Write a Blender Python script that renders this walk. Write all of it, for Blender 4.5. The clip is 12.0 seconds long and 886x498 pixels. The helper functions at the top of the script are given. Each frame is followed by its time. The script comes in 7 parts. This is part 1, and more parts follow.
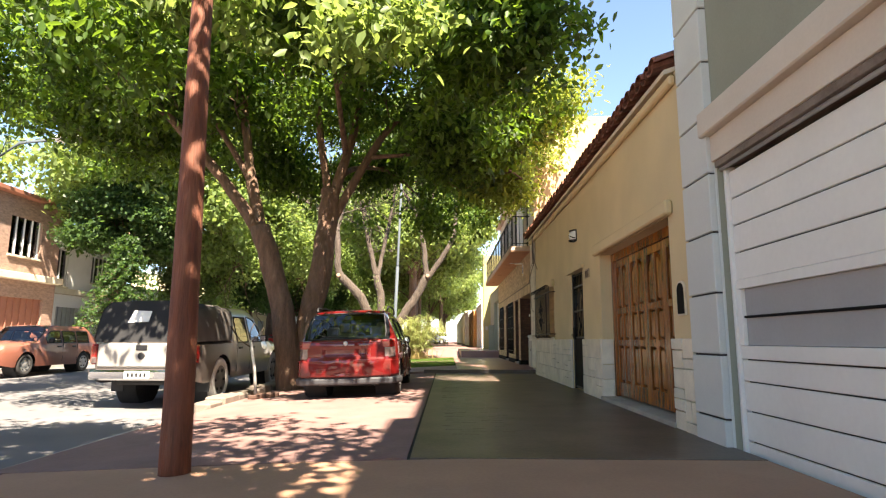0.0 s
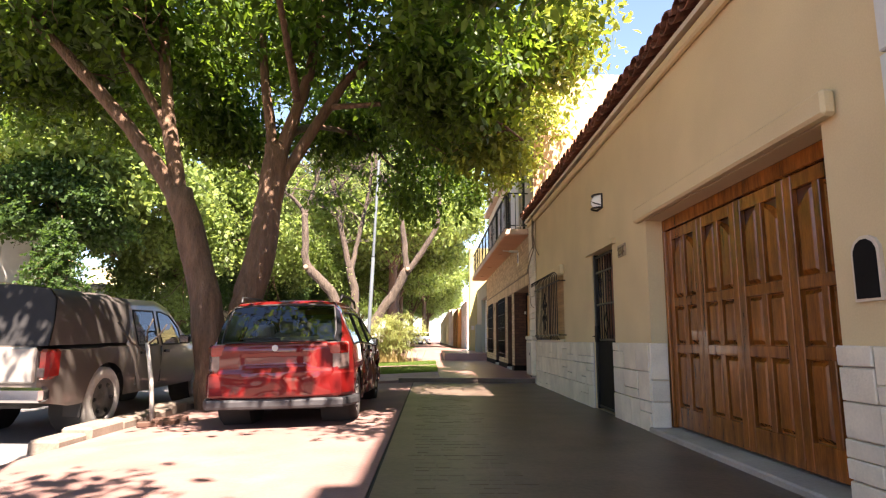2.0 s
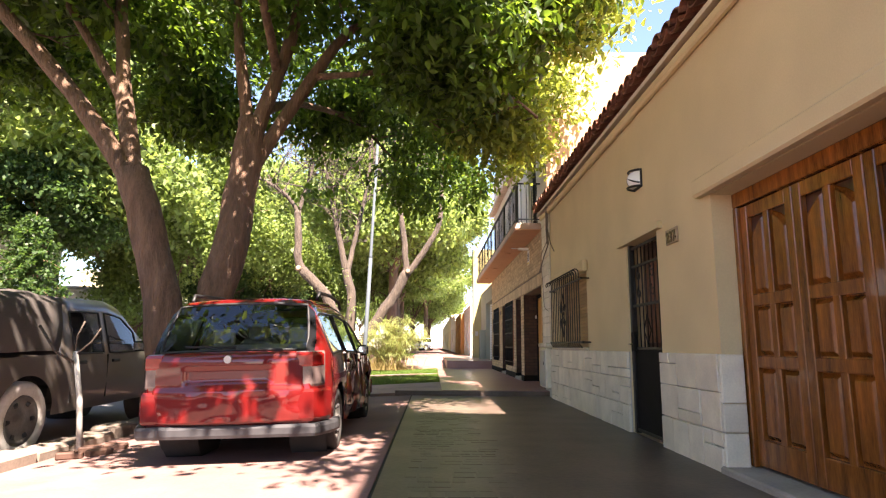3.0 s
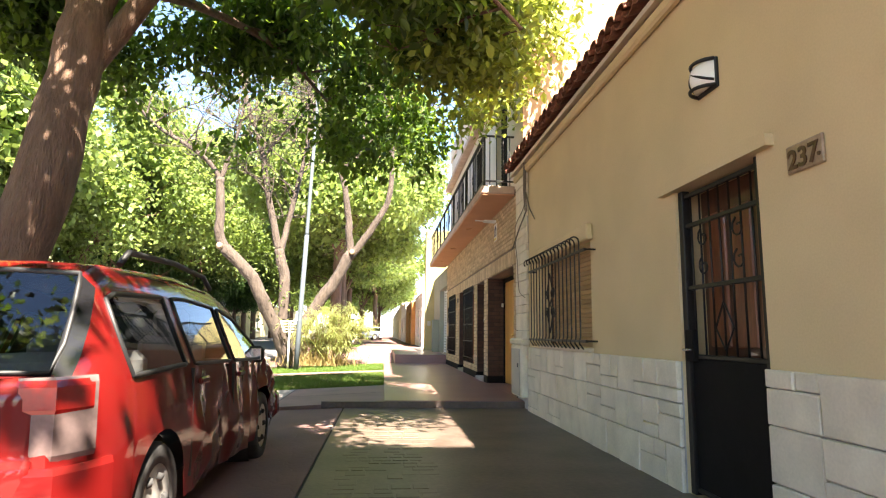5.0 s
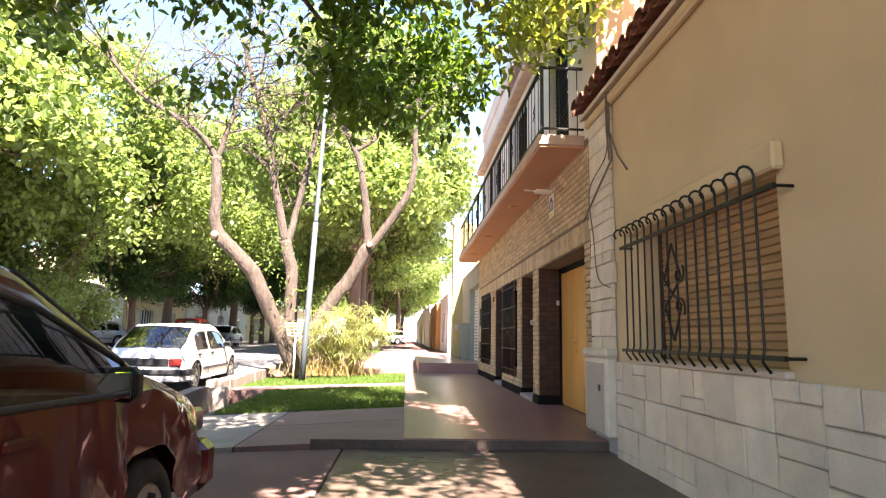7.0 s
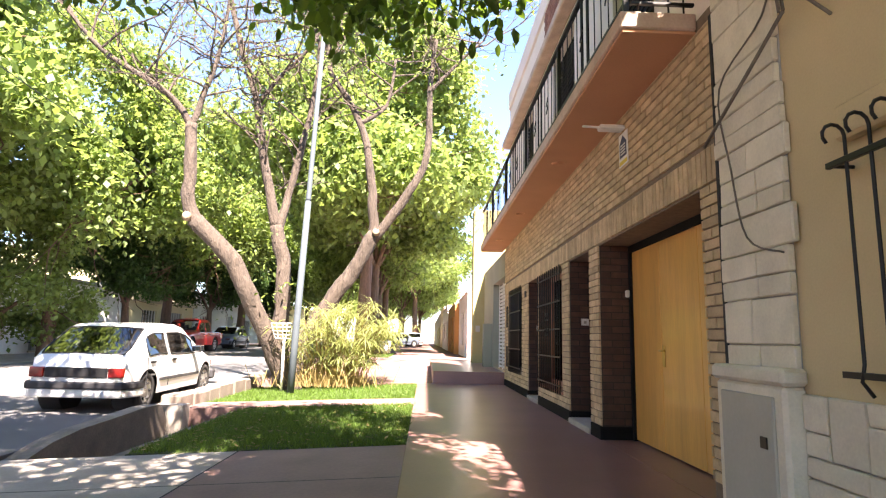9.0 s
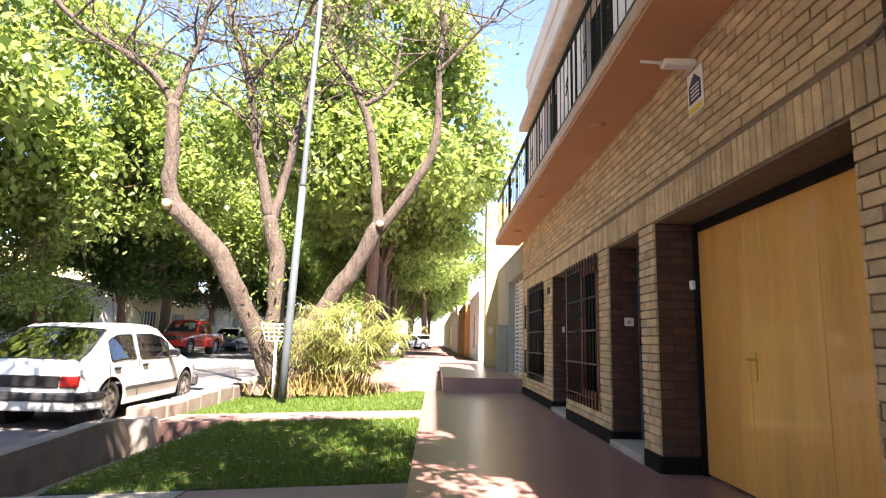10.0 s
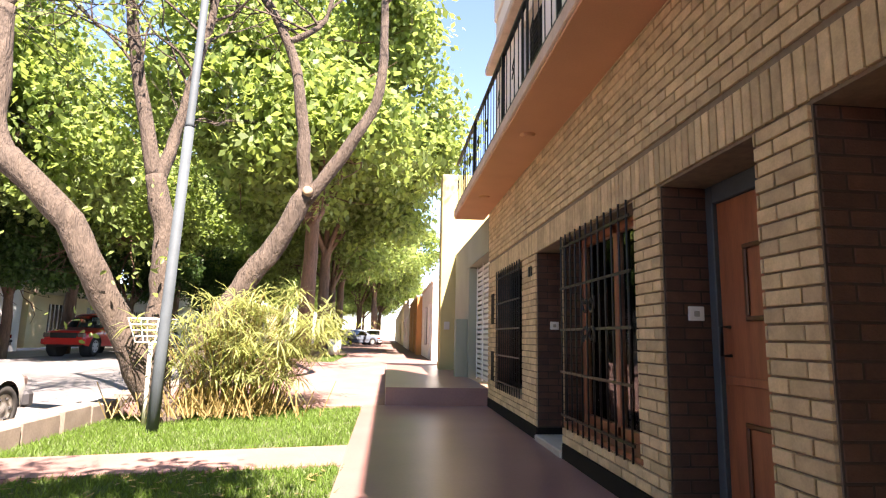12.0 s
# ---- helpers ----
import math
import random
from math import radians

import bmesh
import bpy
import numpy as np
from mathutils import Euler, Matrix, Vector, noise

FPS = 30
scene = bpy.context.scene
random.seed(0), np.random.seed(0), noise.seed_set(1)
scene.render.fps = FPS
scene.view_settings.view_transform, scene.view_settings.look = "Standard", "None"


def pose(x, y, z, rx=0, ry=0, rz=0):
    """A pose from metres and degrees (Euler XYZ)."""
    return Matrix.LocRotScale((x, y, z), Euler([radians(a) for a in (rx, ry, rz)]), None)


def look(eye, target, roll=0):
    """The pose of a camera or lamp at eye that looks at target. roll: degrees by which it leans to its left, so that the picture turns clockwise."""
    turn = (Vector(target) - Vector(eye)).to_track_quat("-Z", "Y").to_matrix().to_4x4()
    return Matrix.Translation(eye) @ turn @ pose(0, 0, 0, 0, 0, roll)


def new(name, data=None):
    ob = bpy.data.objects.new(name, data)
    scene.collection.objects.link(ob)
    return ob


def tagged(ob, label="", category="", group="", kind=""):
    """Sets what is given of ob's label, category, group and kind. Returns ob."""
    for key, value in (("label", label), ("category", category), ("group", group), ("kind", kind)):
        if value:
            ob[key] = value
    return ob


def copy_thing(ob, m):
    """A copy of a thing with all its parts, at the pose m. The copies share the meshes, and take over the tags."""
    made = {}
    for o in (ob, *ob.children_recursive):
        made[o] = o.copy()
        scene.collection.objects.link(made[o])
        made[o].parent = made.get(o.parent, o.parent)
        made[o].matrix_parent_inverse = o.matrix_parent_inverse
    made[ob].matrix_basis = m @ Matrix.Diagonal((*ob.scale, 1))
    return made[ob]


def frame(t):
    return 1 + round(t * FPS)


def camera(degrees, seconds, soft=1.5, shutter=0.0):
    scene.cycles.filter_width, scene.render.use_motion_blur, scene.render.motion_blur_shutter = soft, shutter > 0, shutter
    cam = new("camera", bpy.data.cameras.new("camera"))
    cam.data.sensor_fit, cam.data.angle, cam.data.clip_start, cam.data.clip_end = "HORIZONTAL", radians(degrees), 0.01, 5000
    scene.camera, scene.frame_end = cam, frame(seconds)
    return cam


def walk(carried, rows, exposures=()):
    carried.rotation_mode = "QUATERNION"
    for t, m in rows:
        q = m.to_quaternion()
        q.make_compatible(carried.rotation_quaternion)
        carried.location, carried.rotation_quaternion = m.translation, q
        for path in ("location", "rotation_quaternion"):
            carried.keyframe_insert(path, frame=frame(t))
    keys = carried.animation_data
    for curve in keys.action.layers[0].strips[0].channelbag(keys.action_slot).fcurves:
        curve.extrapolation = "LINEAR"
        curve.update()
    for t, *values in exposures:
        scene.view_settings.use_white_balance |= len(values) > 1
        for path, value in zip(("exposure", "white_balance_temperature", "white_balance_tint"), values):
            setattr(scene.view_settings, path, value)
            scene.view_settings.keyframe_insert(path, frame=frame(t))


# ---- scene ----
cam = camera(75.1, 12.0, soft=1.2)
METRES, EYE, TILT, LEAN, TURN = 16.8, 0.87, 0.0, 0.0, 0.4
ROWS = [
    (0.0, 0.0, 0.0, 0.0, -0.05, 8.99, -0.29),
    (0.5, 0.0022, 0.0433, 0.0014, -0.89, 8.89, -0.41),
    (1.0, 0.0018, 0.0869, 0.0015, -1.35, 9.15, -0.46),
    (1.5, 0.0048, 0.1285, 0.0024, -2.24, 9.08, -0.47),
    (2.0, 0.0058, 0.1722, 0.0024, -1.66, 8.99, -0.46),
    (2.5, 0.0082, 0.2152, 0.0028, -1.14, 9.23, -0.51),
    (3.0, 0.0077, 0.259, 0.0042, -1.47, 9.54, -0.58),
    (5.0, 0.0179, 0.4215, 0.0114, -6.3, 8.45, -0.78),
    (5.5, 0.0191, 0.4613, 0.0116, -5.93, 8.31, -0.92),
    (6.0, 0.021, 0.5035, 0.0122, -4.94, 8.42, -1.03),
    (6.5, 0.0212, 0.5429, 0.0122, -4.3, 8.57, -1.09),
    (7.0, 0.0225, 0.5833, 0.0127, -3.98, 8.84, -1.14),
    (9.0, 0.0324, 0.7444, 0.0149, -2.17, 9.0, -1.33),
    (9.5, 0.0319, 0.785, 0.0155, -1.61, 9.01, -1.36),
    (10.0, 0.0339, 0.8278, 0.016, -1.23, 9.16, -1.4),
    (10.5, 0.0342, 0.8694, 0.0164, -0.67, 8.98, -1.42),
    (11.0, 0.0382, 0.9118, 0.0174, -1.16, 8.77, -1.38),
    (11.5, 0.041, 0.9538, 0.0175, -2.65, 8.79, -1.27),
    (12.0, 0.0466, 0.9977, 0.0212, -5.9, 8.71, -1.12),
]
walk(cam, [(t, pose(0, 0, EYE, TILT, LEAN, TURN) @ pose(METRES * x, METRES * y, METRES * z, 90 + pitch, roll, yaw)) for t, x, y, z, yaw, pitch, roll in ROWS], exposures=[(0.0, 2.95, 7700, 12), (2.5, 3.2, 7600, 23), (4.8, 3.6, 7400, 13), (5.5, 3.68, 7300, 15), (7.0, 3.7, 7250, 21), (9.5, 3.45, 7250, 20), (12.0, 3.2, 7400, 23)])

# ---- light ----
SUN_DIR = Vector((-0.265, 0.68, -1.0)).normalized()      # the way the sunlight travels
world = bpy.data.worlds.new("sky")
scene.world = world
world.use_nodes = True
wn, wl = world.node_tree.nodes, world.node_tree.links
sky = wn.new("ShaderNodeTexSky")
sky.sky_type = "NISHITA"
sky.sun_disc = False
sky.sun_elevation = math.asin(-SUN_DIR.z)
sky.sun_rotation = math.atan2(-SUN_DIR.x, -SUN_DIR.y)
sky.dust_density = 0.0
sky.ozone_density = 4.0
sky.air_density = 0.9
wl.new(sky.outputs[0], wn["Background"].inputs["Color"])
wn["Background"].inputs["Strength"].default_value = 0.06
sun = new("sun", bpy.data.lights.new("sun", "SUN"))
sun.data.energy, sun.data.angle, sun.data.color = 4.3, radians(0.55), (1.0, 0.95, 0.88)
sun.matrix_world = look((0, 0, 30), Vector((0, 0, 30)) + SUN_DIR)


# ---- materials ----
def mat(name, color, rough=0.8, metal=0.0, vary=0.12, scale=3.0, grain=40.0, bump=0.15, stain=0.0, stain_color=(0.1, 0.09, 0.08),
        per=None, spread=0.15, stretch=(1, 1, 1), spec=0.5, coat=0.0, stamp=0.0, deep=0.01):
    """A procedural surface: large and fine variation of tone, stains, relief; per: 'object' or 'island' varies the pieces."""
    m = bpy.data.materials.new(name)
    m.use_nodes = True
    n, l = m.node_tree.nodes, m.node_tree.links
    b = n["Principled BSDF"]
    b.inputs["Roughness"].default_value, b.inputs["Metallic"].default_value = rough, metal
    b.inputs["Specular IOR Level"].default_value = spec
    b.inputs["Coat Weight"].default_value = coat
    b.inputs["Coat Roughness"].default_value = 0.04
    co = n.new("ShaderNodeTexCoord")
    mp = n.new("ShaderNodeMapping")
    mp.inputs["Scale"].default_value = stretch
    l.new(co.outputs["Object"], mp.inputs["Vector"])
    big, fine = n.new("ShaderNodeTexNoise"), n.new("ShaderNodeTexNoise")
    big.inputs["Scale"].default_value, fine.inputs["Scale"].default_value = scale, grain
    big.inputs["Detail"].default_value, fine.inputs["Detail"].default_value = 5, 3
    l.new(mp.outputs[0], big.inputs["Vector"])
    l.new(mp.outputs[0], fine.inputs["Vector"])
    add = n.new("ShaderNodeMath")
    add.operation = "ADD"
    half = n.new("ShaderNodeMath")
    half.operation = "MULTIPLY"
    half.inputs[1].default_value = 0.5
    l.new(big.outputs["Fac"], add.inputs[0])
    l.new(fine.outputs["Fac"], half.inputs[0])
    l.new(half.outputs[0], add.inputs[1])
    ramp = n.new("ShaderNodeMapRange")
    ramp.inputs[1].default_value, ramp.inputs[2].default_value = 0.45, 1.05
    ramp.inputs[3].default_value, ramp.inputs[4].default_value = 1 - vary * 1.6, 1 + vary * 1.2
    l.new(add.outputs[0], ramp.inputs[0])
    mul = n.new("ShaderNodeVectorMath")
    mul.operation = "SCALE"
    mul.inputs[0].default_value = color
    l.new(ramp.outputs[0], mul.inputs["Scale"])
    out = mul.outputs[0]
    if per:
        src = n.new("ShaderNodeObjectInfo").outputs["Random"] if per == "object" else n.new("ShaderNodeNewGeometry").outputs["Random Per Island"]
        pr = n.new("ShaderNodeMapRange")
        pr.inputs[3].default_value, pr.inputs[4].default_value = 1 - spread, 1 + spread
        l.new(src, pr.inputs[0])
        m2 = n.new("ShaderNodeVectorMath")
        m2.operation = "SCALE"
        l.new(out, m2.inputs[0])
        l.new(pr.outputs[0], m2.inputs["Scale"])
        out = m2.outputs[0]
    if stain:
        st = n.new("ShaderNodeTexNoise")
        st.inputs["Scale"].default_value, st.inputs["Detail"].default_value = scale * 0.45, 7
        st.inputs["Roughness"].default_value = 0.65
        l.new(mp.outputs[0], st.inputs["Vector"])
        sr = n.new("ShaderNodeMapRange")
        sr.inputs[1].default_value, sr.inputs[2].default_value = 0.52, 0.75
        sr.inputs[3].default_value, sr.inputs[4].default_value = 0, stain
        l.new(st.outputs["Fac"], sr.inputs[0])
        mx = n.new("ShaderNodeMix")
        mx.data_type = "RGBA"
        mx.inputs["B"].default_value = (*stain_color, 1)
        for socket in mx.inputs:
            if socket.type == "RGBA" and socket.name == "A":
                l.new(out, socket)
            if socket.type == "RGBA" and socket.name == "B":
                socket.default_value = (*stain_color, 1)
        l.new(sr.outputs[0], mx.inputs[0])
        out = [o for o in mx.outputs if o.type == "RGBA"][0]
    l.new(out, b.inputs["Base Color"])
    if bump:
        bp = n.new("ShaderNodeBump")
        bp.inputs["Strength"].default_value, bp.inputs["Distance"].default_value = bump, deep
        l.new(add.outputs[0], bp.inputs["Height"])
        l.new(bp.outputs[0], b.inputs["Normal"])
        if stamp:
            vo = n.new("ShaderNodeTexVoronoi")
            vo.feature = "DISTANCE_TO_EDGE"
            vo.inputs["Scale"].default_value = stamp
            l.new(mp.outputs[0], vo.inputs["Vector"])
            vr = n.new("ShaderNodeMapRange")
            vr.inputs[1].default_value, vr.inputs[2].default_value = 0.0, 0.07
            l.new(vo.outputs["Distance"], vr.inputs[0])
            b2 = n.new("ShaderNodeBump")
            b2.inputs["Strength"].default_value, b2.inputs["Distance"].default_value = 0.22, 0.006
            l.new(vr.outputs[0], b2.inputs["Height"])
            l.new(bp.outputs[0], b2.inputs["Normal"])
            l.new(b2.outputs[0], b.inputs["Normal"])
    return m


def leaf_mat(name, color, glow, spread=0.36):
    """Thin leaves: a glossy face, and light that comes through."""
    m = bpy.data.materials.new(name)
    m.use_nodes = True
    n, l = m.node_tree.nodes, m.node_tree.links
    b = n["Principled BSDF"]
    b.inputs["Roughness"].default_value = 0.5
    b.inputs["Specular IOR Level"].default_value = 0.35
    geo = n.new("ShaderNodeNewGeometry")
    pr = n.new("ShaderNodeMapRange")
    pr.inputs[3].default_value, pr.inputs[4].default_value = 1 - spread, 1 + spread
    l.new(geo.outputs["Random Per Island"], pr.inputs[0])
    cols = []
    for c in (color, glow):
        s = n.new("ShaderNodeVectorMath")
        s.operation = "SCALE"
        s.inputs[0].default_value = c
        l.new(pr.outputs[0], s.inputs["Scale"])
        cols.append(s.outputs[0])
    l.new(cols[0], b.inputs["Base Color"])
    tr = n.new("ShaderNodeBsdfTranslucent")
    l.new(cols[1], tr.inputs["Color"])
    mx = n.new("ShaderNodeMixShader")
    mx.inputs[0].default_value = 0.45
    l.new(b.outputs[0], mx.inputs[1])
    l.new(tr.outputs[0], mx.inputs[2])
    l.new(mx.outputs[0], n["Material Output"].inputs["Surface"])
    return m


def glass_mat(name, tint=(0.75, 0.8, 0.78), clear=0.5, sheen=0.1, ior=1.45):
    """Window glass: a mirror sheen over a clear or tinted see-through pane."""
    m = bpy.data.materials.new(name)
    m.use_nodes = True
    n, l = m.node_tree.nodes, m.node_tree.links
    gl, tr, mx, fr = n.new("ShaderNodeBsdfGlossy"), n.new("ShaderNodeBsdfTransparent"), n.new("ShaderNodeMixShader"), n.new("ShaderNodeFresnel")
    gl.inputs["Roughness"].default_value = 0.02
    gl.inputs["Color"].default_value = (0.9, 0.93, 0.95, 1)
    tr.inputs["Color"].default_value = (tint[0] * clear, tint[1] * clear, tint[2] * clear, 1)
    fr.inputs["IOR"].default_value = ior
    ad = n.new("ShaderNodeMath")
    ad.inputs[1].default_value = sheen
    l.new(fr.outputs[0], ad.inputs[0])
    l.new(ad.outputs[0], mx.inputs[0])
    l.new(tr.outputs[0], mx.inputs[1])
    l.new(gl.outputs[0], mx.inputs[2])
    l.new(mx.outputs[0], n["Material Output"].inputs["Surface"])
    return m


BEIGE = mat("beige_plaster", (0.60, 0.48, 0.28), 0.9, vary=0.08, scale=1.2, grain=90, bump=0.12, stain=0.12, stain_color=(0.40, 0.33, 0.22))
CREAM_TRIM = mat("pale_trim", (0.60, 0.52, 0.40), 0.85, vary=0.07, scale=2, grain=80, bump=0.12)
STONE = mat("white_stone", (0.68, 0.62, 0.49), 0.85, vary=0.10, scale=5, grain=60, bump=0.5, stain=0.25, stain_color=(0.45, 0.43, 0.39), per="object", spread=0.07)
MORTAR_W = mat("pale_mortar", (0.42, 0.41, 0.38), 0.95, vary=0.1, scale=8)
GREY_P = mat("grey_painted_wall", (0.55, 0.575, 0.545), 0.8, vary=0.05, scale=1.5, grain=70, bump=0.08, stain=0.1, stain_color=(0.36, 0.37, 0.36))
OLIVE_P = mat("olive_grey_wall", (0.26, 0.27, 0.21), 0.85, vary=0.08, scale=1.2, grain=60, bump=0.1)
BAND_P = mat("cream_band_paint", (0.56, 0.50, 0.42), 0.8, vary=0.05, scale=2)
WHITE_METAL = mat("white_metal_sheet", (0.75, 0.75, 0.705), 0.45, vary=0.04, scale=1.5, grain=20, bump=0.03, stain=0.12, stain_color=(0.45, 0.45, 0.44))
GREY_SHEET = mat("grey_metal_sheet", (0.34, 0.35, 0.35), 0.5, vary=0.05, scale=2, bump=0.03)
DARK_GAP = mat("dark_gap", (0.03, 0.03, 0.03), 0.9, vary=0.1, bump=0)
WOOD = mat("varnished_wood", (0.23, 0.075, 0.013), 0.27, vary=0.45, scale=2.5, grain=22, bump=0.12, stretch=(6, 6, 0.7), coat=0.25, per="object", spread=0.12)
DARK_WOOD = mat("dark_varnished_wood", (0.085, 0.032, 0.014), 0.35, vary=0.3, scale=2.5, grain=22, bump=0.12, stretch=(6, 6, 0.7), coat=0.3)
RED_WOOD = mat("reddish_wood", (0.28, 0.095, 0.045), 0.4, vary=0.2, scale=2.5, grain=22, bump=0.1, stretch=(6, 6, 0.7), coat=0.2)
PLY = mat("yellow_varnished_plywood", (0.66, 0.345, 0.085), 0.35, vary=0.14, scale=1.2, grain=14, bump=0.05, stretch=(5, 5, 0.5), coat=0.25, stain=0.15, stain_color=(0.45, 0.22, 0.05))
IRON = mat("black_iron", (0.018, 0.017, 0.016), 0.45, metal=0.4, vary=0.2, scale=8, bump=0.1)
IRON_MATT = mat("black_sheet_iron", (0.009, 0.008, 0.008), 0.75, metal=0.0, spec=0.15, vary=0.2, scale=5, bump=0.05)
CLAY = mat("clay_roof_tile", (0.20, 0.075, 0.045), 0.85, vary=0.3, scale=9, grain=60, bump=0.4, per="object", spread=0.3)
BRICK = mat("tan_face_brick", (0.50, 0.365, 0.215), 0.8, vary=0.16, scale=12, grain=90, bump=0.45, per="object", spread=0.2, stain=0.25, stain_color=(0.24, 0.15, 0.09))
BRICK_J = mat("tan_face_brick_rest", (0.50, 0.365, 0.215), 0.8, vary=0.16, scale=12, grain=90, bump=0.45, per="island", spread=0.2, stain=0.25, stain_color=(0.24, 0.15, 0.09))
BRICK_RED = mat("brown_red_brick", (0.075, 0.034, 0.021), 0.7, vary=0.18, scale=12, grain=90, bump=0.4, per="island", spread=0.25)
MORTAR = mat("brown_mortar", (0.20, 0.15, 0.105), 0.95, vary=0.15, scale=15)
SALMON = mat("salmon_soffit_paint", (0.58, 0.30, 0.17), 0.85, vary=0.07, scale=1.5, grain=60, bump=0.1, stain=0.15, stain_color=(0.42, 0.23, 0.14))
EDGE_PINK = mat("weathered_pink_edge", (0.52, 0.38, 0.30), 0.9, vary=0.15, scale=4, grain=50, bump=0.25, stain=0.3, stain_color=(0.25, 0.2, 0.16))
PINK_WALL = mat("pale_pink_plaster", (0.72, 0.63, 0.57), 0.9, vary=0.06, scale=1.5, grain=70, bump=0.12)
CREAM_W = mat("cream_yellow_plaster", (0.68, 0.58, 0.36), 0.9, vary=0.06, scale=1.5, grain=70, bump=0.12)
WHITE_W = mat("white_plaster", (0.75, 0.74, 0.72), 0.9, vary=0.06, scale=1.5, grain=60, bump=0.12)
ORANGE_W = mat("orange_plaster", (0.55, 0.27, 0.10), 0.9, vary=0.08, scale=1.5)
FLOOR_D = mat("dark_polished_concrete", (0.105, 0.075, 0.060), 0.44, vary=0.36, scale=1.6, grain=24, bump=0.3, spec=0.4, stain=0.35, stain_color=(0.15, 0.115, 0.095))
FLOOR_R = mat("red_polished_concrete", (0.235, 0.125, 0.115), 0.34, vary=0.14, scale=1.3, grain=30, bump=0.05, stain=0.3, stain_color=(0.25, 0.155, 0.14))
FLOOR_P = mat("pink_worn_concrete", (0.19, 0.108, 0.094), 0.8, vary=0.14, scale=1.6, grain=45, bump=0.2, stain=0.4, stain_color=(0.33, 0.225, 0.205), stamp=6.5)
FLOOR_T = mat("terracotta_concrete", (0.34, 0.19, 0.12), 0.8, vary=0.12, scale=1.2, grain=45, bump=0.2, stain=0.35, stain_color=(0.36, 0.27, 0.2))
CONCRETE = mat("grey_concrete", (0.35, 0.31, 0.27), 0.85, vary=0.15, scale=2.5, grain=50, bump=0.3, stain=0.35, stain_color=(0.2, 0.17, 0.15))
CONC_DARK = mat("dark_weathered_concrete", (0.17, 0.135, 0.11), 0.9, vary=0.25, scale=3, grain=40, bump=0.5, stain=0.5, stain_color=(0.32, 0.28, 0.24))
ASPHALT = mat("asphalt", (0.13, 0.125, 0.125), 0.85, vary=0.15, scale=0.8, grain=120, bump=0.4, stain=0.3, stain_color=(0.2, 0.19, 0.18))
SOIL = mat("dry_soil", (0.17, 0.115, 0.075), 0.95, vary=0.2, scale=3, grain=50, bump=0.6)
TURF = mat("turf_soil", (0.06, 0.075, 0.025), 0.95, vary=0.3, scale=6, grain=60, bump=0.6)
BARK = mat("brown_bark", (0.145, 0.085, 0.055), 0.9, vary=0.3, scale=7, grain=35, bump=0.9, stretch=(1.6, 1.6, 0.35), stain=0.35, stain_color=(0.24, 0.16, 0.11), deep=0.05)
BARK_PALE = mat("pale_grey_bark", (0.075, 0.056, 0.043), 0.9, vary=0.25, scale=7, grain=35, bump=0.9, stretch=(1.6, 1.6, 0.35), stain=0.35, stain_color=(0.15, 0.112, 0.08), deep=0.09)
POLE_WOOD = mat("brown_painted_pole", (0.17, 0.055, 0.028), 0.75, vary=0.3, scale=6, grain=30, bump=0.6, stretch=(3, 3, 0.3), stain=0.5, stain_color=(0.30, 0.16, 0.10), deep=0.03)
GALV = mat("grey_blue_painted_steel", (0.06, 0.075, 0.085), 0.7, metal=0.0, spec=0.25, vary=0.1, scale=5, bump=0.05)
WHITE_PAINT = mat("white_paint", (0.75, 0.74, 0.70), 0.5, vary=0.05, scale=4, bump=0.04)
GREY_BOX = mat("grey_beige_sheet", (0.40, 0.38, 0.32), 0.6, vary=0.06, scale=3, bump=0.05)
BED_DARK = mat("dark_reveal_bed", (0.045, 0.032, 0.025), 0.95, vary=0.2, scale=15)
CABLE = mat("old_cable", (0.16, 0.135, 0.11), 0.8, vary=0.2, scale=12)
BLACK_PL = mat("black_plastic", (0.008, 0.008, 0.0085), 0.55, vary=0.1, scale=6, bump=0.05)
BRASS = mat("brass", (0.55, 0.38, 0.13), 0.35, metal=1.0, vary=0.1)
CHROME = mat("chrome", (0.75, 0.75, 0.75), 0.12, metal=1.0, vary=0.03, bump=0)
OPAL = mat("opal_glass", (0.8, 0.8, 0.78), 0.2, vary=0.03, bump=0)
PANE = glass_mat("window_glass", (0.9, 0.94, 0.92), 0.97, 0.03, 1.2)
CAR_GLASS = glass_mat("car_glass", (0.86, 0.92, 0.90), 0.95, 0.02)
TINT_GLASS = glass_mat("tinted_car_glass", (0.3, 0.32, 0.34), 0.35)
LEAF_A = leaf_mat("green_leaves", (0.045, 0.088, 0.016), (0.17, 0.28, 0.026), 0.55)
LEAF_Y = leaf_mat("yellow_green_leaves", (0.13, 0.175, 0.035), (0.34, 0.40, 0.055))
LEAF_B = leaf_mat("light_green_leaves", (0.125, 0.18, 0.055), (0.33, 0.43, 0.095), 0.36)
LEAF_D = leaf_mat("dark_green_leaves", (0.040, 0.080, 0.024), (0.09, 0.17, 0.03))
LEAF_P = leaf_mat("pale_sedge_leaves", (0.24, 0.27, 0.10), (0.36, 0.40, 0.12))
GRASS = leaf_mat("grass_blades", (0.085, 0.15, 0.025), (0.17, 0.27, 0.04))
STRAW = leaf_mat("straw_stems", (0.32, 0.24, 0.10), (0.34, 0.25, 0.08), 0.3)


# ---- building helpers ----
def quads(bm, pts, faces):
    vs = [bm.verts.new(p) for p in pts]
    for f in faces:
        try:
            bm.faces.new([vs[i] for i in f])
        except ValueError:
            pass
    return vs


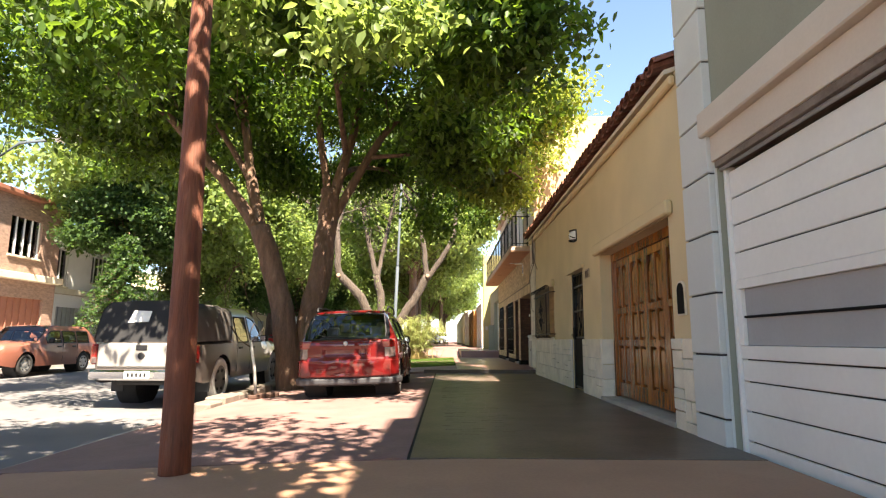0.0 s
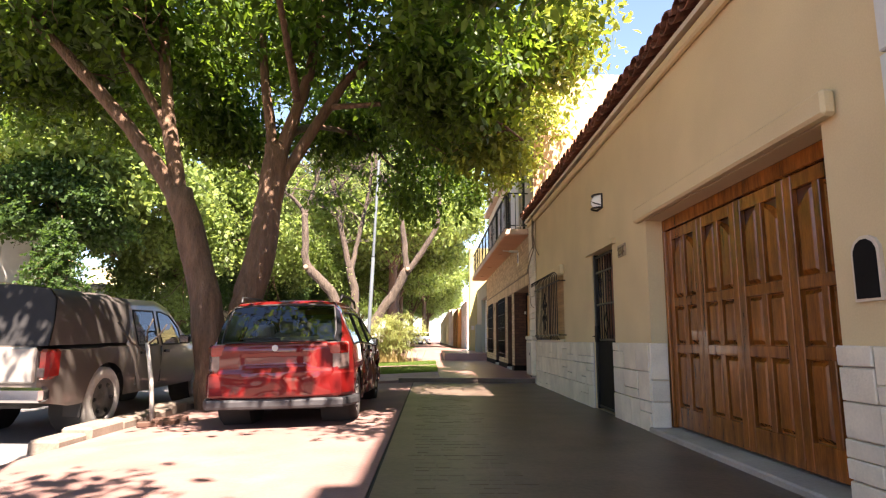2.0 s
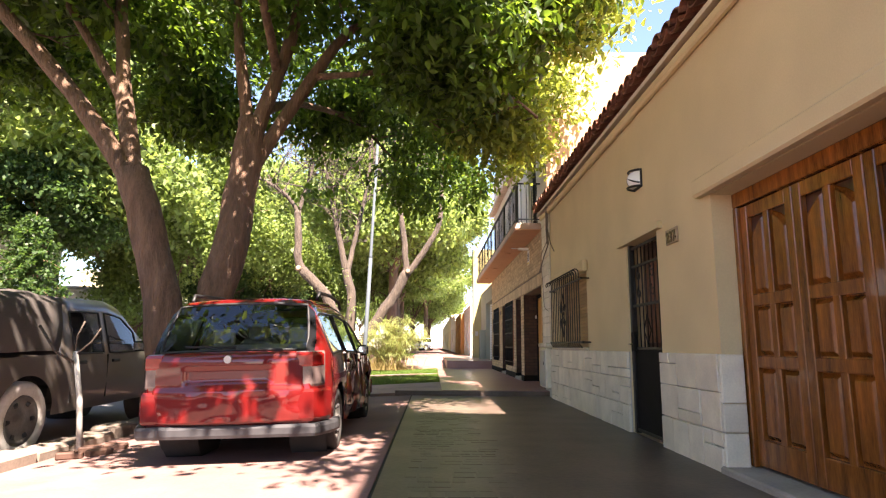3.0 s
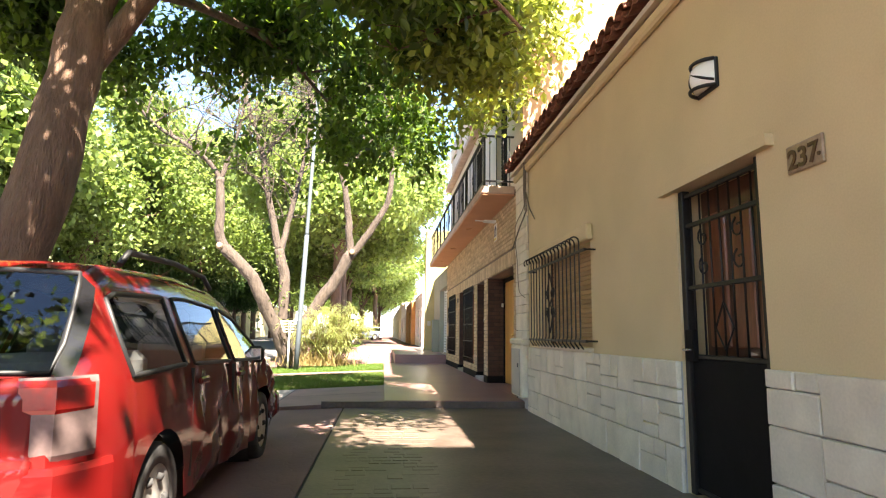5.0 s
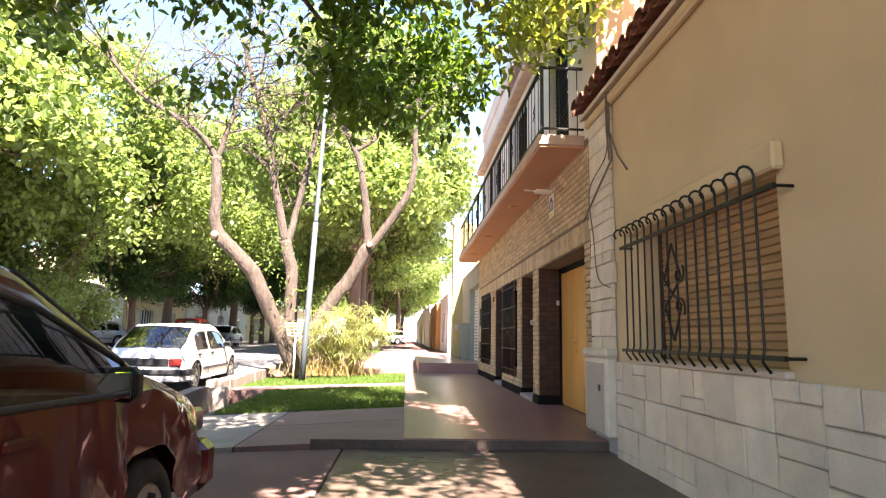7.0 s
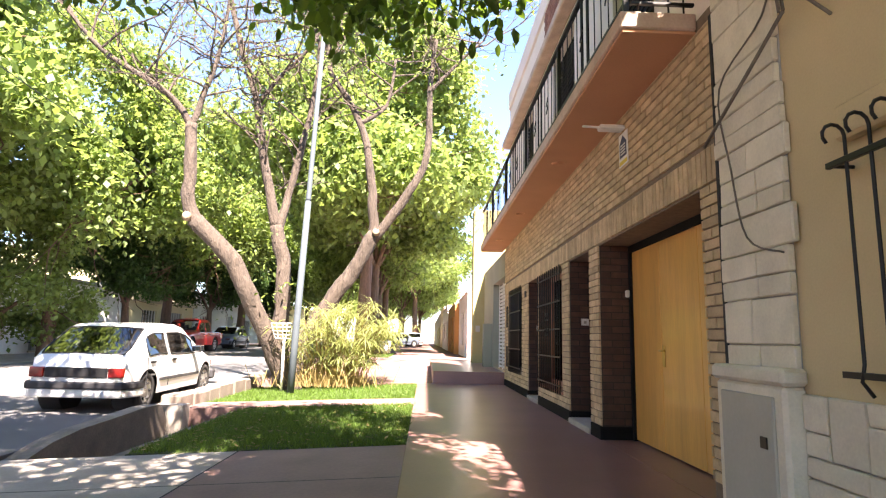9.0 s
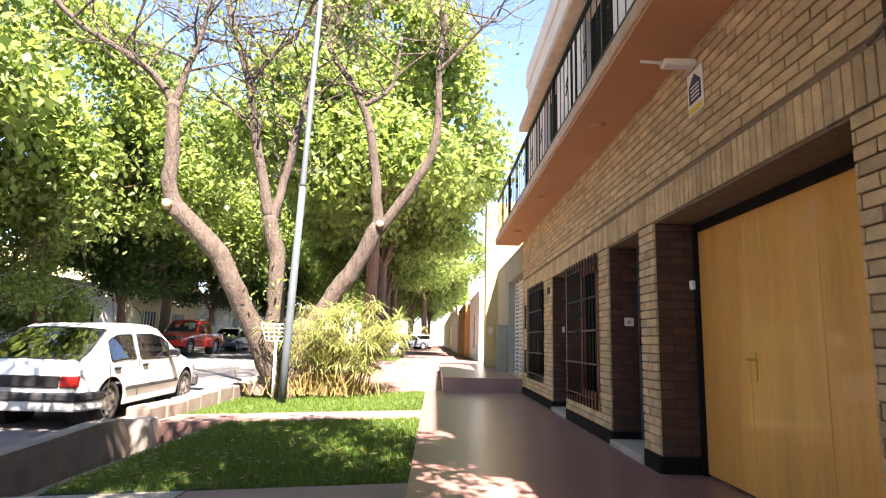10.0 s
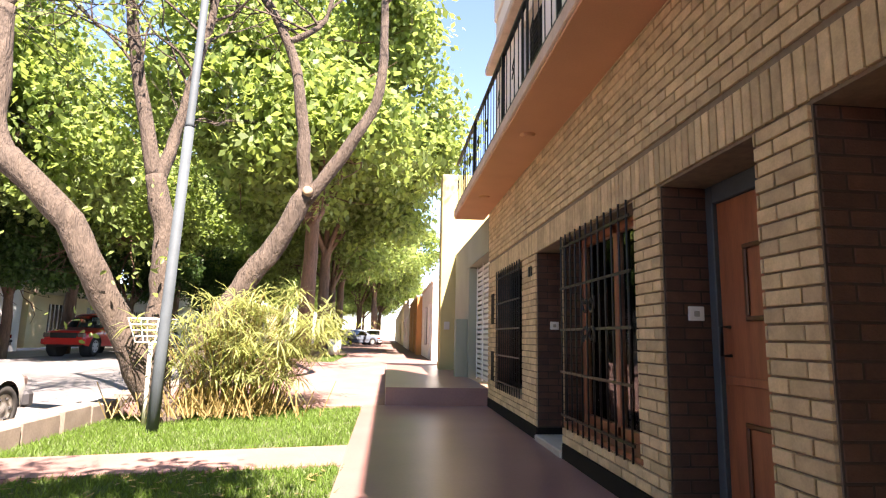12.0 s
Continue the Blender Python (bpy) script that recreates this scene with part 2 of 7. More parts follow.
CUBE_F = ((0, 2, 3, 1), (4, 5, 7, 6), (0, 1, 5, 4), (2, 6, 7, 3), (0, 4, 6, 2), (1, 3, 7, 5))


def box(bm, lo, hi, c=0.0):
    """An axis-aligned block, its edges chamfered by c."""
    (x0, y0, z0), (x1, y1, z1) = lo, hi
    if c <= 0:
        quads(bm, [(x, y, z) for x in (x0, x1) for y in (y0, y1) for z in (z0, z1)],
              ((0, 1, 3, 2), (4, 6, 7, 5), (0, 4, 5, 1), (2, 3, 7, 6), (0, 2, 6, 4), (1, 5, 7, 3)))
        return
    c = min(c, (x1 - x0) * 0.45, (y1 - y0) * 0.45, (z1 - z0) * 0.45)
    L, H = (x0, y0, z0), (x1, y1, z1)
    v = {}
    for sx in (0, 1):
        for sy in (0, 1):
            for sz in (0, 1):
                s = (sx, sy, sz)
                for a in range(3):
                    p = [H[i] if s[i] else L[i] for i in range(3)]
                    for i in range(3):
                        if i != a:
                            p[i] += -c if s[i] else c
                    v[s, a] = bm.verts.new(p)

    def face(ks, n):
        vs = [v[k] for k in ks]
        nn = (vs[1].co - vs[0].co).cross(vs[2].co - vs[1].co)
        if nn.dot(Vector(n)) < 0:
            vs.reverse()
        bm.faces.new(vs)
    for a in range(3):
        b, d = (a + 1) % 3, (a + 2) % 3
        for s in (0, 1):
            ks = []
            for sb, sd in ((0, 0), (1, 0), (1, 1), (0, 1)):
                k = [0, 0, 0]
                k[a], k[b], k[d] = s, sb, sd
                ks.append((tuple(k), a))
            n = [0, 0, 0]
            n[a] = 1 if s else -1
            face(ks, n)
        for sb in (0, 1):
            for sd in (0, 1):
                k0, k1 = [0, 0, 0], [0, 0, 0]
                k0[b] = k1[b] = sb
                k0[d] = k1[d] = sd
                k1[a] = 1
                n = [0, 0, 0]
                n[b], n[d] = (1 if sb else -1), (1 if sd else -1)
                face([(tuple(k0), b), (tuple(k1), b), (tuple(k1), d), (tuple(k0), d)], n)
    for s in [(i, j, k) for i in (0, 1) for j in (0, 1) for k in (0, 1)]:
        face([(s, 0), (s, 1), (s, 2)], [1 if q else -1 for q in s])


def tube(bm, pts, radii, n=8, cap=True, wob=0.0):
    """A round rod through pts, tapering by radii."""
    pts = [Vector(p) for p in pts]
    if not hasattr(radii, "__len__"):
        radii = [radii] * len(pts)
    up = Vector((0.31, 0.17, 0.93))
    prev, first = None, None
    for i, p in enumerate(pts):
        d = (pts[min(i + 1, len(pts) - 1)] - pts[max(i - 1, 0)]).normalized()
        a = d.cross(up)
        if a.length < 0.05:
            a = d.cross(Vector((1, 0, 0)))
        a.normalize()
        b = d.cross(a)
        ring = []
        for k in range(n):
            w = 2 * math.pi * k / n
            r = radii[i] * (1 + (random.uniform(-wob, wob) if wob else 0))
            ring.append(bm.verts.new(p + a * math.cos(w) * r + b * math.sin(w) * r))
        if prev:
            for k in range(n):
                f = bm.faces.new((prev[k], ring[k], ring[(k + 1) % n], prev[(k + 1) % n]))
                f.smooth = n > 5
        else:
            first = ring
        prev = ring
    if cap:
        bm.faces.new(first)
        bm.faces.new(prev[::-1])


def disc_y(bm, x0, x1, y, z, prof, n=20):
    """A turned solid about an axis along x; prof: (share of the way from x0 to x1, radius)."""
    prev = None
    for s, r in prof:
        ring = [bm.verts.new((x0 + (x1 - x0) * s, y + r * math.cos(2 * math.pi * k / n), z + r * math.sin(2 * math.pi * k / n))) for k in range(n)]
        if prev:
            for k in range(n):
                f = bm.faces.new((prev[k], ring[k], ring[(k + 1) % n], prev[(k + 1) % n]))
                f.smooth = True
        prev = ring
    bm.faces.new(prev)


def mesh_of(name, bm, material):
    bmesh.ops.recalc_face_normals(bm, faces=bm.faces)
    me = bpy.data.meshes.new(name)
    bm.to_mesh(me)
    bm.free()
    for m in (material if isinstance(material, (list, tuple)) else [material]):
        me.materials.append(m)
    return me


def part(name, bm, material, parent=None, label=""):
    ob = new(name, mesh_of(name, bm, material))
    ob.parent = parent
    if label:
        ob["label"] = label
    return ob


def block(name, lo, hi, material, parent=None, c=0.004, label=""):
    bm = bmesh.new()
    box(bm, lo, hi, c)
    return part(name, bm, material, parent, label)


def rods(name, lines, r, material, parent=None, n=6, label=""):
    bm = bmesh.new()
    for pts in lines:
        tube(bm, pts, r, n)
    return part(name, bm, material, parent, label)


def thing(name, label, category, at=None, group="", kind=""):
    ob = new(name)
    ob.empty_display_size = 0.2
    if at is not None:
        ob.matrix_basis = at
    return tagged(ob, label, category, group, kind)


def setting(ob, label, category):
    return tagged(ob, label, category, kind="structure")


def raw_mesh(name, verts, faces, material, smooth=False):
    """A mesh straight from arrays; verts (n, 3), faces (m, 3 or 4)."""
    me = bpy.data.meshes.new(name)
    verts, faces = np.asarray(verts, np.float32), np.asarray(faces, np.int32)
    k = faces.shape[1]
    me.vertices.add(len(verts))
    me.vertices.foreach_set("co", verts.ravel())
    me.loops.add(faces.size)
    me.loops.foreach_set("vertex_index", faces.ravel())
    me.polygons.add(len(faces))
    me.polygons.foreach_set("loop_start", np.arange(0, faces.size, k, dtype=np.int32))
    me.update(calc_edges=True)
    me.materials.append(material)
    return me


def wall_x(bm, x0, x1, y0, y1, z0, z1, holes):
    """A wall that stands along y, x0..x1 thick, with openings (ya, yb, za, zb) right through it."""
    ys = sorted({y0, y1, *[h[0] for h in holes], *[h[1] for h in holes]})
    zs = sorted({z0, z1, *[h[2] for h in holes], *[h[3] for h in holes]})
    ys, zs = [y for y in ys if y0 <= y <= y1], [z for z in zs if z0 <= z <= z1]
    solid = {}
    for i in range(len(ys) - 1):
        for j in range(len(zs) - 1):
            cy, cz = (ys[i] + ys[i + 1]) / 2, (zs[j] + zs[j + 1]) / 2
            solid[i, j] = not any(h[0] < cy < h[1] and h[2] < cz < h[3] for h in holes)
    for (i, j), s in solid.items():
        if not s:
            continue
        a, b, c, d = ys[i], ys[i + 1], zs[j], zs[j + 1]
        quads(bm, [(x0, a, c), (x0, b, c), (x0, b, d), (x0, a, d)], [(0, 1, 2, 3)])
        quads(bm, [(x1, a, c), (x1, b, c), (x1, b, d), (x1, a, d)], [(3, 2, 1, 0)])
        for di, dj, e in ((-1, 0, [(a, c), (a, d)]), (1, 0, [(b, c), (b, d)]), (0, -1, [(a, c), (b, c)]), (0, 1, [(a, d), (b, d)])):
            if not solid.get((i + di, j + dj), False):
                (p, q), (r, s2) = e
                quads(bm, [(x0, p, q), (x1, p, q), (x1, r, s2), (x0, r, s2)], [(0, 1, 2, 3)])
    bmesh.ops.remove_doubles(bm, verts=bm.verts, dist=0.0005)


def smooth_line(pts, steps=5):
    pts = [Vector(p) for p in pts]
    out = []
    for i in range(len(pts) - 1):
        p0, p1, p2, p3 = pts[max(i - 1, 0)], pts[i], pts[i + 1], pts[min(i + 2, len(pts) - 1)]
        for k in range(steps):
            t = k / steps
            out.append(0.5 * ((2 * p1) + (p2 - p0) * t + (2 * p0 - 5 * p1 + 4 * p2 - p3) * t * t + (3 * p1 - p0 - 3 * p2 + p3) * t ** 3))
    out.append(pts[-1])
    return out


def road_z(y):
    return -0.38 + 0.0135 * max(-40.0, min(y, 50.0))


def ribbon(name, x0, x1, ys, zf, material, thick=0.12, parent=None, nx=1):
    """A slab between x0 and x1 that follows the height zf(x, y)."""
    bm = bmesh.new()
    rows = []
    xs = [x0 + (x1 - x0) * i / nx for i in range(nx + 1)]
    for y in ys:
        rows.append(([bm.verts.new((x, y, zf(x, y))) for x in xs], [bm.verts.new((x, y, zf(x, y) - thick)) for x in xs]))
    for (ta, ba), (tb, bb) in zip(rows, rows[1:]):
        for i in range(nx):
            bm.faces.new((ta[i], ta[i + 1], tb[i + 1], tb[i]))
            bm.faces.new((ba[i], bb[i], bb[i + 1], ba[i + 1]))
        bm.faces.new((ta[0], tb[0], bb[0], ba[0]))
        bm.faces.new((ta[-1], ba[-1], bb[-1], tb[-1]))
    for t, b in (rows[0], rows[-1]):
        for i in range(nx):
            bm.faces.new((t[i], b[i], b[i + 1], t[i + 1]))
    return part(name, bm, material, parent)

# ---- ground ----
TREAD = 0.2
YS = [-60, -40, -20, 0, 6, 12, 18, 24, 30, 36, 42, 50, 70, 120, 220]
setting(ribbon("ground", -400, 400, [-400, *YS, 400, 900], lambda x, y: road_z(y) - 0.55, SOIL, 0.3), "bare brown earth under the street", "ground")
setting(ribbon("road", -13.0, -3.76, YS, lambda x, y: road_z(y) + 0.03 * math.sin(math.pi * (x + 13) / 9.24), ASPHALT, 0.3, nx=6), "grey worn asphalt street in dappled sun", "road")


def apron_z(x, y):
    return 0.0 if x > -0.3 else 0.043 * (x + 0.3)


setting(ribbon("pavement_dark", -0.27, 2.40, [4.5, 8, 12, 15.72], lambda x, y: 0.0, FLOOR_D, 0.25), "dark polished concrete pavement with a worn tread", "pavement")
setting(ribbon("pavement_pink", -3.45, -0.295, [4.5, 8.7, 12, 15.72], apron_z, FLOOR_P, 0.25, nx=4), "pinkish worn concrete parking strip", "pavement")
setting(ribbon("pavement_joint", -0.297, -0.268, [4.5, 15.72], lambda x, y: -0.012, DARK_GAP, 0.1), "dark open joint between two slabs", "joint")
setting(ribbon("pavement_terracotta", -3.3, 2.40, [-60, -20, 0, 4.5], lambda x, y: apron_z(x, y) - 0.004, FLOOR_T, 0.25, nx=5), "terracotta coloured concrete pavement", "pavement")
setting(ribbon("gutter_apron", -3.8, -3.40, [-60, -20, 0, 5, 8.7], lambda x, y: apron_z(x, y) * 0.5 + (road_z(y) + 0.01) * 0.5 - 0.01, CONCRETE, 0.2), "grey concrete gutter edge", "gutter")
setting(ribbon("pavement_grey", -3.9, -1.352, [15.75, 18.45], lambda x, y: 0.09 - (0.055 * (0.3 - x) if x < 0.3 else 0), CONCRETE, 0.4, nx=4), "grey concrete driveway slab", "pavement")
setting(ribbon("pavement_red_apron", -1.333, 0.30, [15.75, 18.45], lambda x, y: 0.09 - 0.055 * (0.3 - x), mat("red_brown_slab", (0.215, 0.125, 0.115), 0.62, vary=0.2, scale=1.5, grain=35, bump=0.15, stain=0.3, stain_color=(0.27, 0.19, 0.17)), 0.4, nx=2), "dark red-brown concrete driveway slab", "pavement")
setting(ribbon("pavement_red", 0.303, 2.40, [15.75, 18.5, 22, 26.6], lambda x, y: 0.10, FLOOR_R, 0.35), "dark red polished concrete pavement", "pavement")
setting(ribbon("pavement_step", -0.6, 2.40, [15.722, 15.748], lambda x, y: 0.088, FLOOR_D, 0.2), "dark step edge across the pavement", "step")
setting(ribbon("path_red", -3.5, 0.30, [22.2, 23.15], lambda x, y: 0.085 - 0.04 * (0.3 - x), FLOOR_P, 0.3), "reddish paved strip between two lawns", "path")
setting(ribbon("platform_red", 0.68, 2.40, [26.6, 29, 33.4], lambda x, y: 0.39 + 0.006 * (y - 26.6), FLOOR_R, 0.4), "raised dark red concrete platform", "platform")
setting(ribbon("platform_side", 0.665, 0.679, [26.6, 33.4], lambda x, y: 0.385 + 0.006 * (y - 26.6), EDGE_PINK, 0.4), "pinkish edge of the raised platform", "platform")


def far_pave_z(x, y):
    return 0.095 + 0.33 * max(0, min(1, (y - 27) / 7.5))


setting(ribbon("pavement_far", -3.4, 0.66, [26.5, 28, 31, 34.5, 60, 200], far_pave_z, FLOOR_P, 0.5), "sunlit pinkish pavement further along the street", "pavement")
setting(ribbon("pavement_far_house_side", 0.66, 2.42, [33.4, 60, 200], far_pave_z, FLOOR_P, 0.5), "pavement along the far houses", "pavement")
setting(ribbon("ditch_bed", -3.46, -2.4, [18.4, 22.25], lambda x, y: -0.42, SOIL, 0.2), "dark earth bed of an open irrigation ditch", "ditch")
setting(ribbon("ditch_wall", -2.62, -2.45, [18.45, 22.2], lambda x, y: -0.09, CONC_DARK, 0.6), "brown concrete side of the ditch", "ditch wall")
for a, b in ((-60, 20), (20, 200)):
    setting(ribbon("pavement_opposite", -17.4, -13.0, [a, (a + b) / 2, b], lambda x, y: road_z(y) + 0.13, CONCRETE, 0.4), "concrete pavement across the street", "pavement")


def kerb(y0, y1, z_up, seed):
    rnd = random.Random(seed)
    root = thing("kerb", "worn masonry kerb of uneven concrete blocks", "kerb", kind="structure")
    y = y0
    while y < y1 - 0.1:
        l = min(rnd.uniform(0.45, 0.9), y1 - y)
        bm = bmesh.new()
        top = z_up(y + l / 2) + rnd.uniform(-0.025, 0.02)
        box(bm, (-3.78 + rnd.uniform(-0.02, 0.02), y + 0.008, road_z(y) - 0.35), (-3.47 + rnd.uniform(-0.015, 0.03), y + l - 0.008, top), 0.025)
        part("kerb_block", bm, CONC_DARK, root)
        y += l
    return root


kerb(8.7, 15.6, lambda y: -0.02 if y > 9.4 else -0.12 + 0.1 * (y - 8.7) / 0.7, 1)
DITCH_WALL = mat("brown_grey_concrete", (0.22, 0.18, 0.145), 0.9, vary=0.25, scale=3, grain=40, bump=0.5, stain=0.5, stain_color=(0.12, 0.095, 0.08))
CREST = ((18.42, -0.26), (18.7, -0.16), (19.1, -0.06), (19.6, 0.0), (20.4, 0.04), (21.2, 0.07), (21.62, 0.06), (21.78, -0.05), (21.9, -0.22))
setting(ribbon("ditch_side", -3.74, -3.52, [y for y, z in CREST], lambda x, y: float(np.interp(y, *zip(*CREST))) + 0.012 * noise.noise((x * 9, y * 5, 1)), DITCH_WALL, 0.55, nx=3), "worn brown-grey concrete side wall of the ditch", "ditch wall")
setting(ribbon("ditch_lip", -3.76, -3.30, [21.92, 22.06, 22.2], lambda x, y: 0.02, CONCRETE, 0.5, nx=2), "pale concrete bridge slab over the ditch", "slab")
kerb(22.2, 60.0, lambda y: road_z(y) + 0.22, 3)

# worn tread of stamped stones down the middle of the dark pavement, and slab joints
rnd = random.Random(77)
bm = bmesh.new()
y = 5.6
while y < 15.4:
    l = rnd.uniform(0.09, 0.17)
    x = TREAD - 0.25 + rnd.uniform(-0.05, 0.05)
    for k in range(5):
        w = rnd.uniform(0.10, 0.19)
        if rnd.random() < 0.75:
            box(bm, (x + 0.008, y + 0.008, -0.02), (x + w - 0.008, y + l - 0.006, rnd.uniform(0.001, 0.004)), 0.003)
        x += w
    y += l
ob = part("pavement_tread", bm, mat("worn_stamped_concrete", (0.105, 0.076, 0.058), 0.44, vary=0.25, scale=3, grain=30, bump=0.2, spec=0.4, per="island", spread=0.06))
tagged(ob, "worn stamped stones down the middle of the pavement", "paving", kind="stuff")
setting(ribbon("slab_joint", -3.6, 0.29, [17.1, 17.115], lambda x, y: 0.0905 - 0.055 * (0.3 - x), DARK_GAP, 0.02), "dark joint across the driveway slab", "joint")
setting(ribbon("slab_joint", -1.35, -1.335, [15.76, 18.44], lambda x, y: 0.0905 - 0.055 * (0.3 - x), DARK_GAP, 0.02), "dark joint along the driveway slab", "joint")

# ---- near grey building, and the taller ones behind the walker ----
W = 2.39
bm = bmesh.new()
wall_x(bm, W + 0.02, W + 0.32, -0.95, 5.01, -0.3, 10.5, [(-0.6, 4.99, -0.3, 2.42)])
setting(part("wall_garage_house", bm, OLIVE_P), "olive grey rendered upper wall", "wall")
near = thing("grey_pilaster", "grey painted rusticated pilaster with scored joints", "pilaster", kind="structure")
for k in range(20):
    z0 = -0.25 if k == 0 else 0.23 + 0.535 * (k - 1)
    z1 = 0.23 + 0.535 * k - 0.018
    block("pilaster_block", (W - 0.055, 5.01, z0), (W + 0.3, 5.58, min(z1, 10.5)), GREY_P, near, 0.008)
block("pilaster_core", (W - 0.03, 5.03, -0.3), (W + 0.29, 5.56, 10.45), DARK_GAP, near, 0)
setting(block("cornice_band", (W - 0.10, -0.95, 2.70), (W + 0.02, 5.07, 2.93), BAND_P, None, 0.012), "cream painted band above the garage", "band")
setting(block("lintel_band", (W - 0.02, -0.95, 2.46), (W + 0.02, 5.01, 2.70), BAND_P, None, 0.006), "cream painted garage lintel", "lintel")
setting(block("garage_jamb", (W + 0.0, 4.992, -0.3), (W + 0.24, 5.008, 2.46), GREY_P, None, 0.006), "grey painted garage jamb", "jamb")
gd = thing("sectional_garage_door", "white ribbed metal garage door with a grey glazed band", "garage door", kind="structure")
block("door_rail_box", (W + 0.0, -0.6, 2.40), (W + 0.16, 4.99, 2.46), CONC_DARK, gd, 0.004, "dark dusty rail housing")
rods("door_track", [[(W + 0.05, -0.6, 2.385), (W + 0.05, 4.99, 2.385)]], 0.018, GREY_SHEET, gd)
for z0, z1 in ((-0.19, 0.07), (0.07, 0.31), (0.31, 0.55), (0.55, 0.73), (1.39, 1.63), (1.63, 1.87), (1.87, 2.11), (2.11, 2.36)):
    block("panel", (W + 0.10, -0.6, z0), (W + 0.15, 4.95, z1 - 0.012), WHITE_METAL, gd, 0.006)
    block("groove", (W + 0.122, -0.6, z1 - 0.013), (W + 0.14, 4.90, z1 + 0.001), DARK_GAP, gd, 0)
for z0, z1, y0 in ((0.73, 0.84, -0.6), (1.31, 1.39, -0.6), (0.84, 1.31, 4.88)):
    block("panel_frame", (W + 0.09, y0, z0), (W + 0.15, 4.95, z1 - 0.003), WHITE_METAL, gd)
block("glazed_panel", (W + 0.125, -0.6, 0.84), (W + 0.15, 4.88, 1.31), GREY_SHEET, gd, 0.004, "grey sheet panel")
block("panel_divider", (W + 0.105, -0.6, 1.065), (W + 0.127, 4.88, 1.085), IRON_MATT, gd)
block("door_frame", (W + 0.07, 4.95, -0.28), (W + 0.16, 4.988, 2.40), WHITE_METAL, gd)
setting(block("garage_back", (W + 0.33, -0.95, -0.3), (W + 0.5, 5.5, 10.3), OLIVE_P, None, 0), "plain wall behind the garage door", "wall")
setting(block("house_grey_roof", (W + 0.02, -0.95, 10.51), (W + 9, 5.58, 10.6), CONCRETE, None, 0.01), "flat concrete roof", "roof")
setting(block("building_behind", (W + 0.0, -14.0, -0.3), (W + 10, -0.97, 11.4), PINK_WALL, None, 0.02), "plain rendered three-storey building", "building")
setting(block("building_behind_tall", (W + 0.0, -45.0, -0.3), (W + 10, -14.02, 7.0), OLIVE_P, None, 0.02), "plain rendered lower building", "building")

# ---- beige house ----
OPEN_G, OPEN_D, OPEN_W = (6.12, 8.95, -0.1, 2.2), (10.13, 11.08, -0.1, 2.13), (12.87, 14.72, 0.95, 2.05)
EAVE = 3.69
bm = bmesh.new()
wall_x(bm, W, W + 0.30, 5.59, 16.15, -0.3, EAVE, [OPEN_G, OPEN_D, OPEN_W])
setting(part("wall_beige_house", bm, BEIGE), "beige rendered front wall of a one-storey house", "wall")
setting(block("wall_beige_back", (W + 0.9, 5.70, -0.3), (W + 1.0, 16.15, EAVE), BEIGE, None, 0), "plain inner wall of the house", "wall")
bm = bmesh.new()
quads(bm, [(W - 0.12, 5.71, EAVE), (W - 0.12, 16.2, EAVE), (W + 4, 16.2, EAVE + 1.5), (W + 4, 5.71, EAVE + 1.5),
           (W - 0.12, 5.71, EAVE - 0.05), (W - 0.12, 16.2, EAVE - 0.05), (W + 4, 16.2, EAVE + 1.4), (W + 4, 5.71, EAVE + 1.4)],
      ((0, 1, 2, 3), (4, 7, 6, 5), (0, 4, 5, 1), (1, 5, 6, 2), (2, 6, 7, 3), (3, 7, 4, 0)))
setting(part("roof_deck", bm, CREAM_TRIM), "sloping roof under clay tiles", "roof")
setting(block("eave_moulding", (W - 0.075, 5.70, EAVE - 0.16), (W - 0.001, 16.15, EAVE - 0.052), BEIGE, None, 0.02), "beige plaster moulding under the eave", "moulding")
tiles = thing("roof_tiles", "dark red-brown clay barrel roof tiles along the eave", "roof tiles", kind="structure")


def half_tile(up):
    bm = bmesh.new()
    rows = []
    for s in (0.0, 0.45):
        r = 0.105 - 0.02 * s
        out, inn = [], []
        for k in range(7):
            a = math.pi * k / 6
            zz = math.sin(a) if up else -math.sin(a)
            out.append(bm.verts.new((s, r * math.cos(a), r * zz * 0.9 + s * 0.375)))
            inn.append(bm.verts.new((s, (r - 0.016) * math.cos(a), (r - 0.016) * zz * 0.9 + s * 0.375)))
        rows.append((out, inn))
    (o0, i0), (o1, i1) = rows
    for k in range(6):
        bm.faces.new((o0[k], o1[k], o1[k + 1], o0[k + 1]))
        bm.faces.new((i0[k], i0[k + 1], i1[k + 1], i1[k]))
        bm.faces.new((o0[k], o0[k + 1], i0[k + 1], i0[k]))
    return mesh_of("roof_tile", bm, CLAY)


TILE_UP, TILE_DN = half_tile(True), half_tile(False)
rnd = random.Random(4)
y = 5.8
while y < 16.2:
    for row in range(3):
        for me, dy, dz, dx in ((TILE_UP, 0, 0.085, -0.02), (TILE_DN, 0.105, 0.11, 0.0)):
            o = new("roof_tile", me)
            o.parent = tiles
            o.matrix_basis = pose(W - 0.19 + dx + 0.38 * row + rnd.uniform(-0.012, 0.012), y + dy, EAVE + dz + 0.1425 * row + rnd.uniform(-0.006, 0.006), rnd.uniform(-3, 3), 0, rnd.uniform(-2, 2))
    y += 0.21

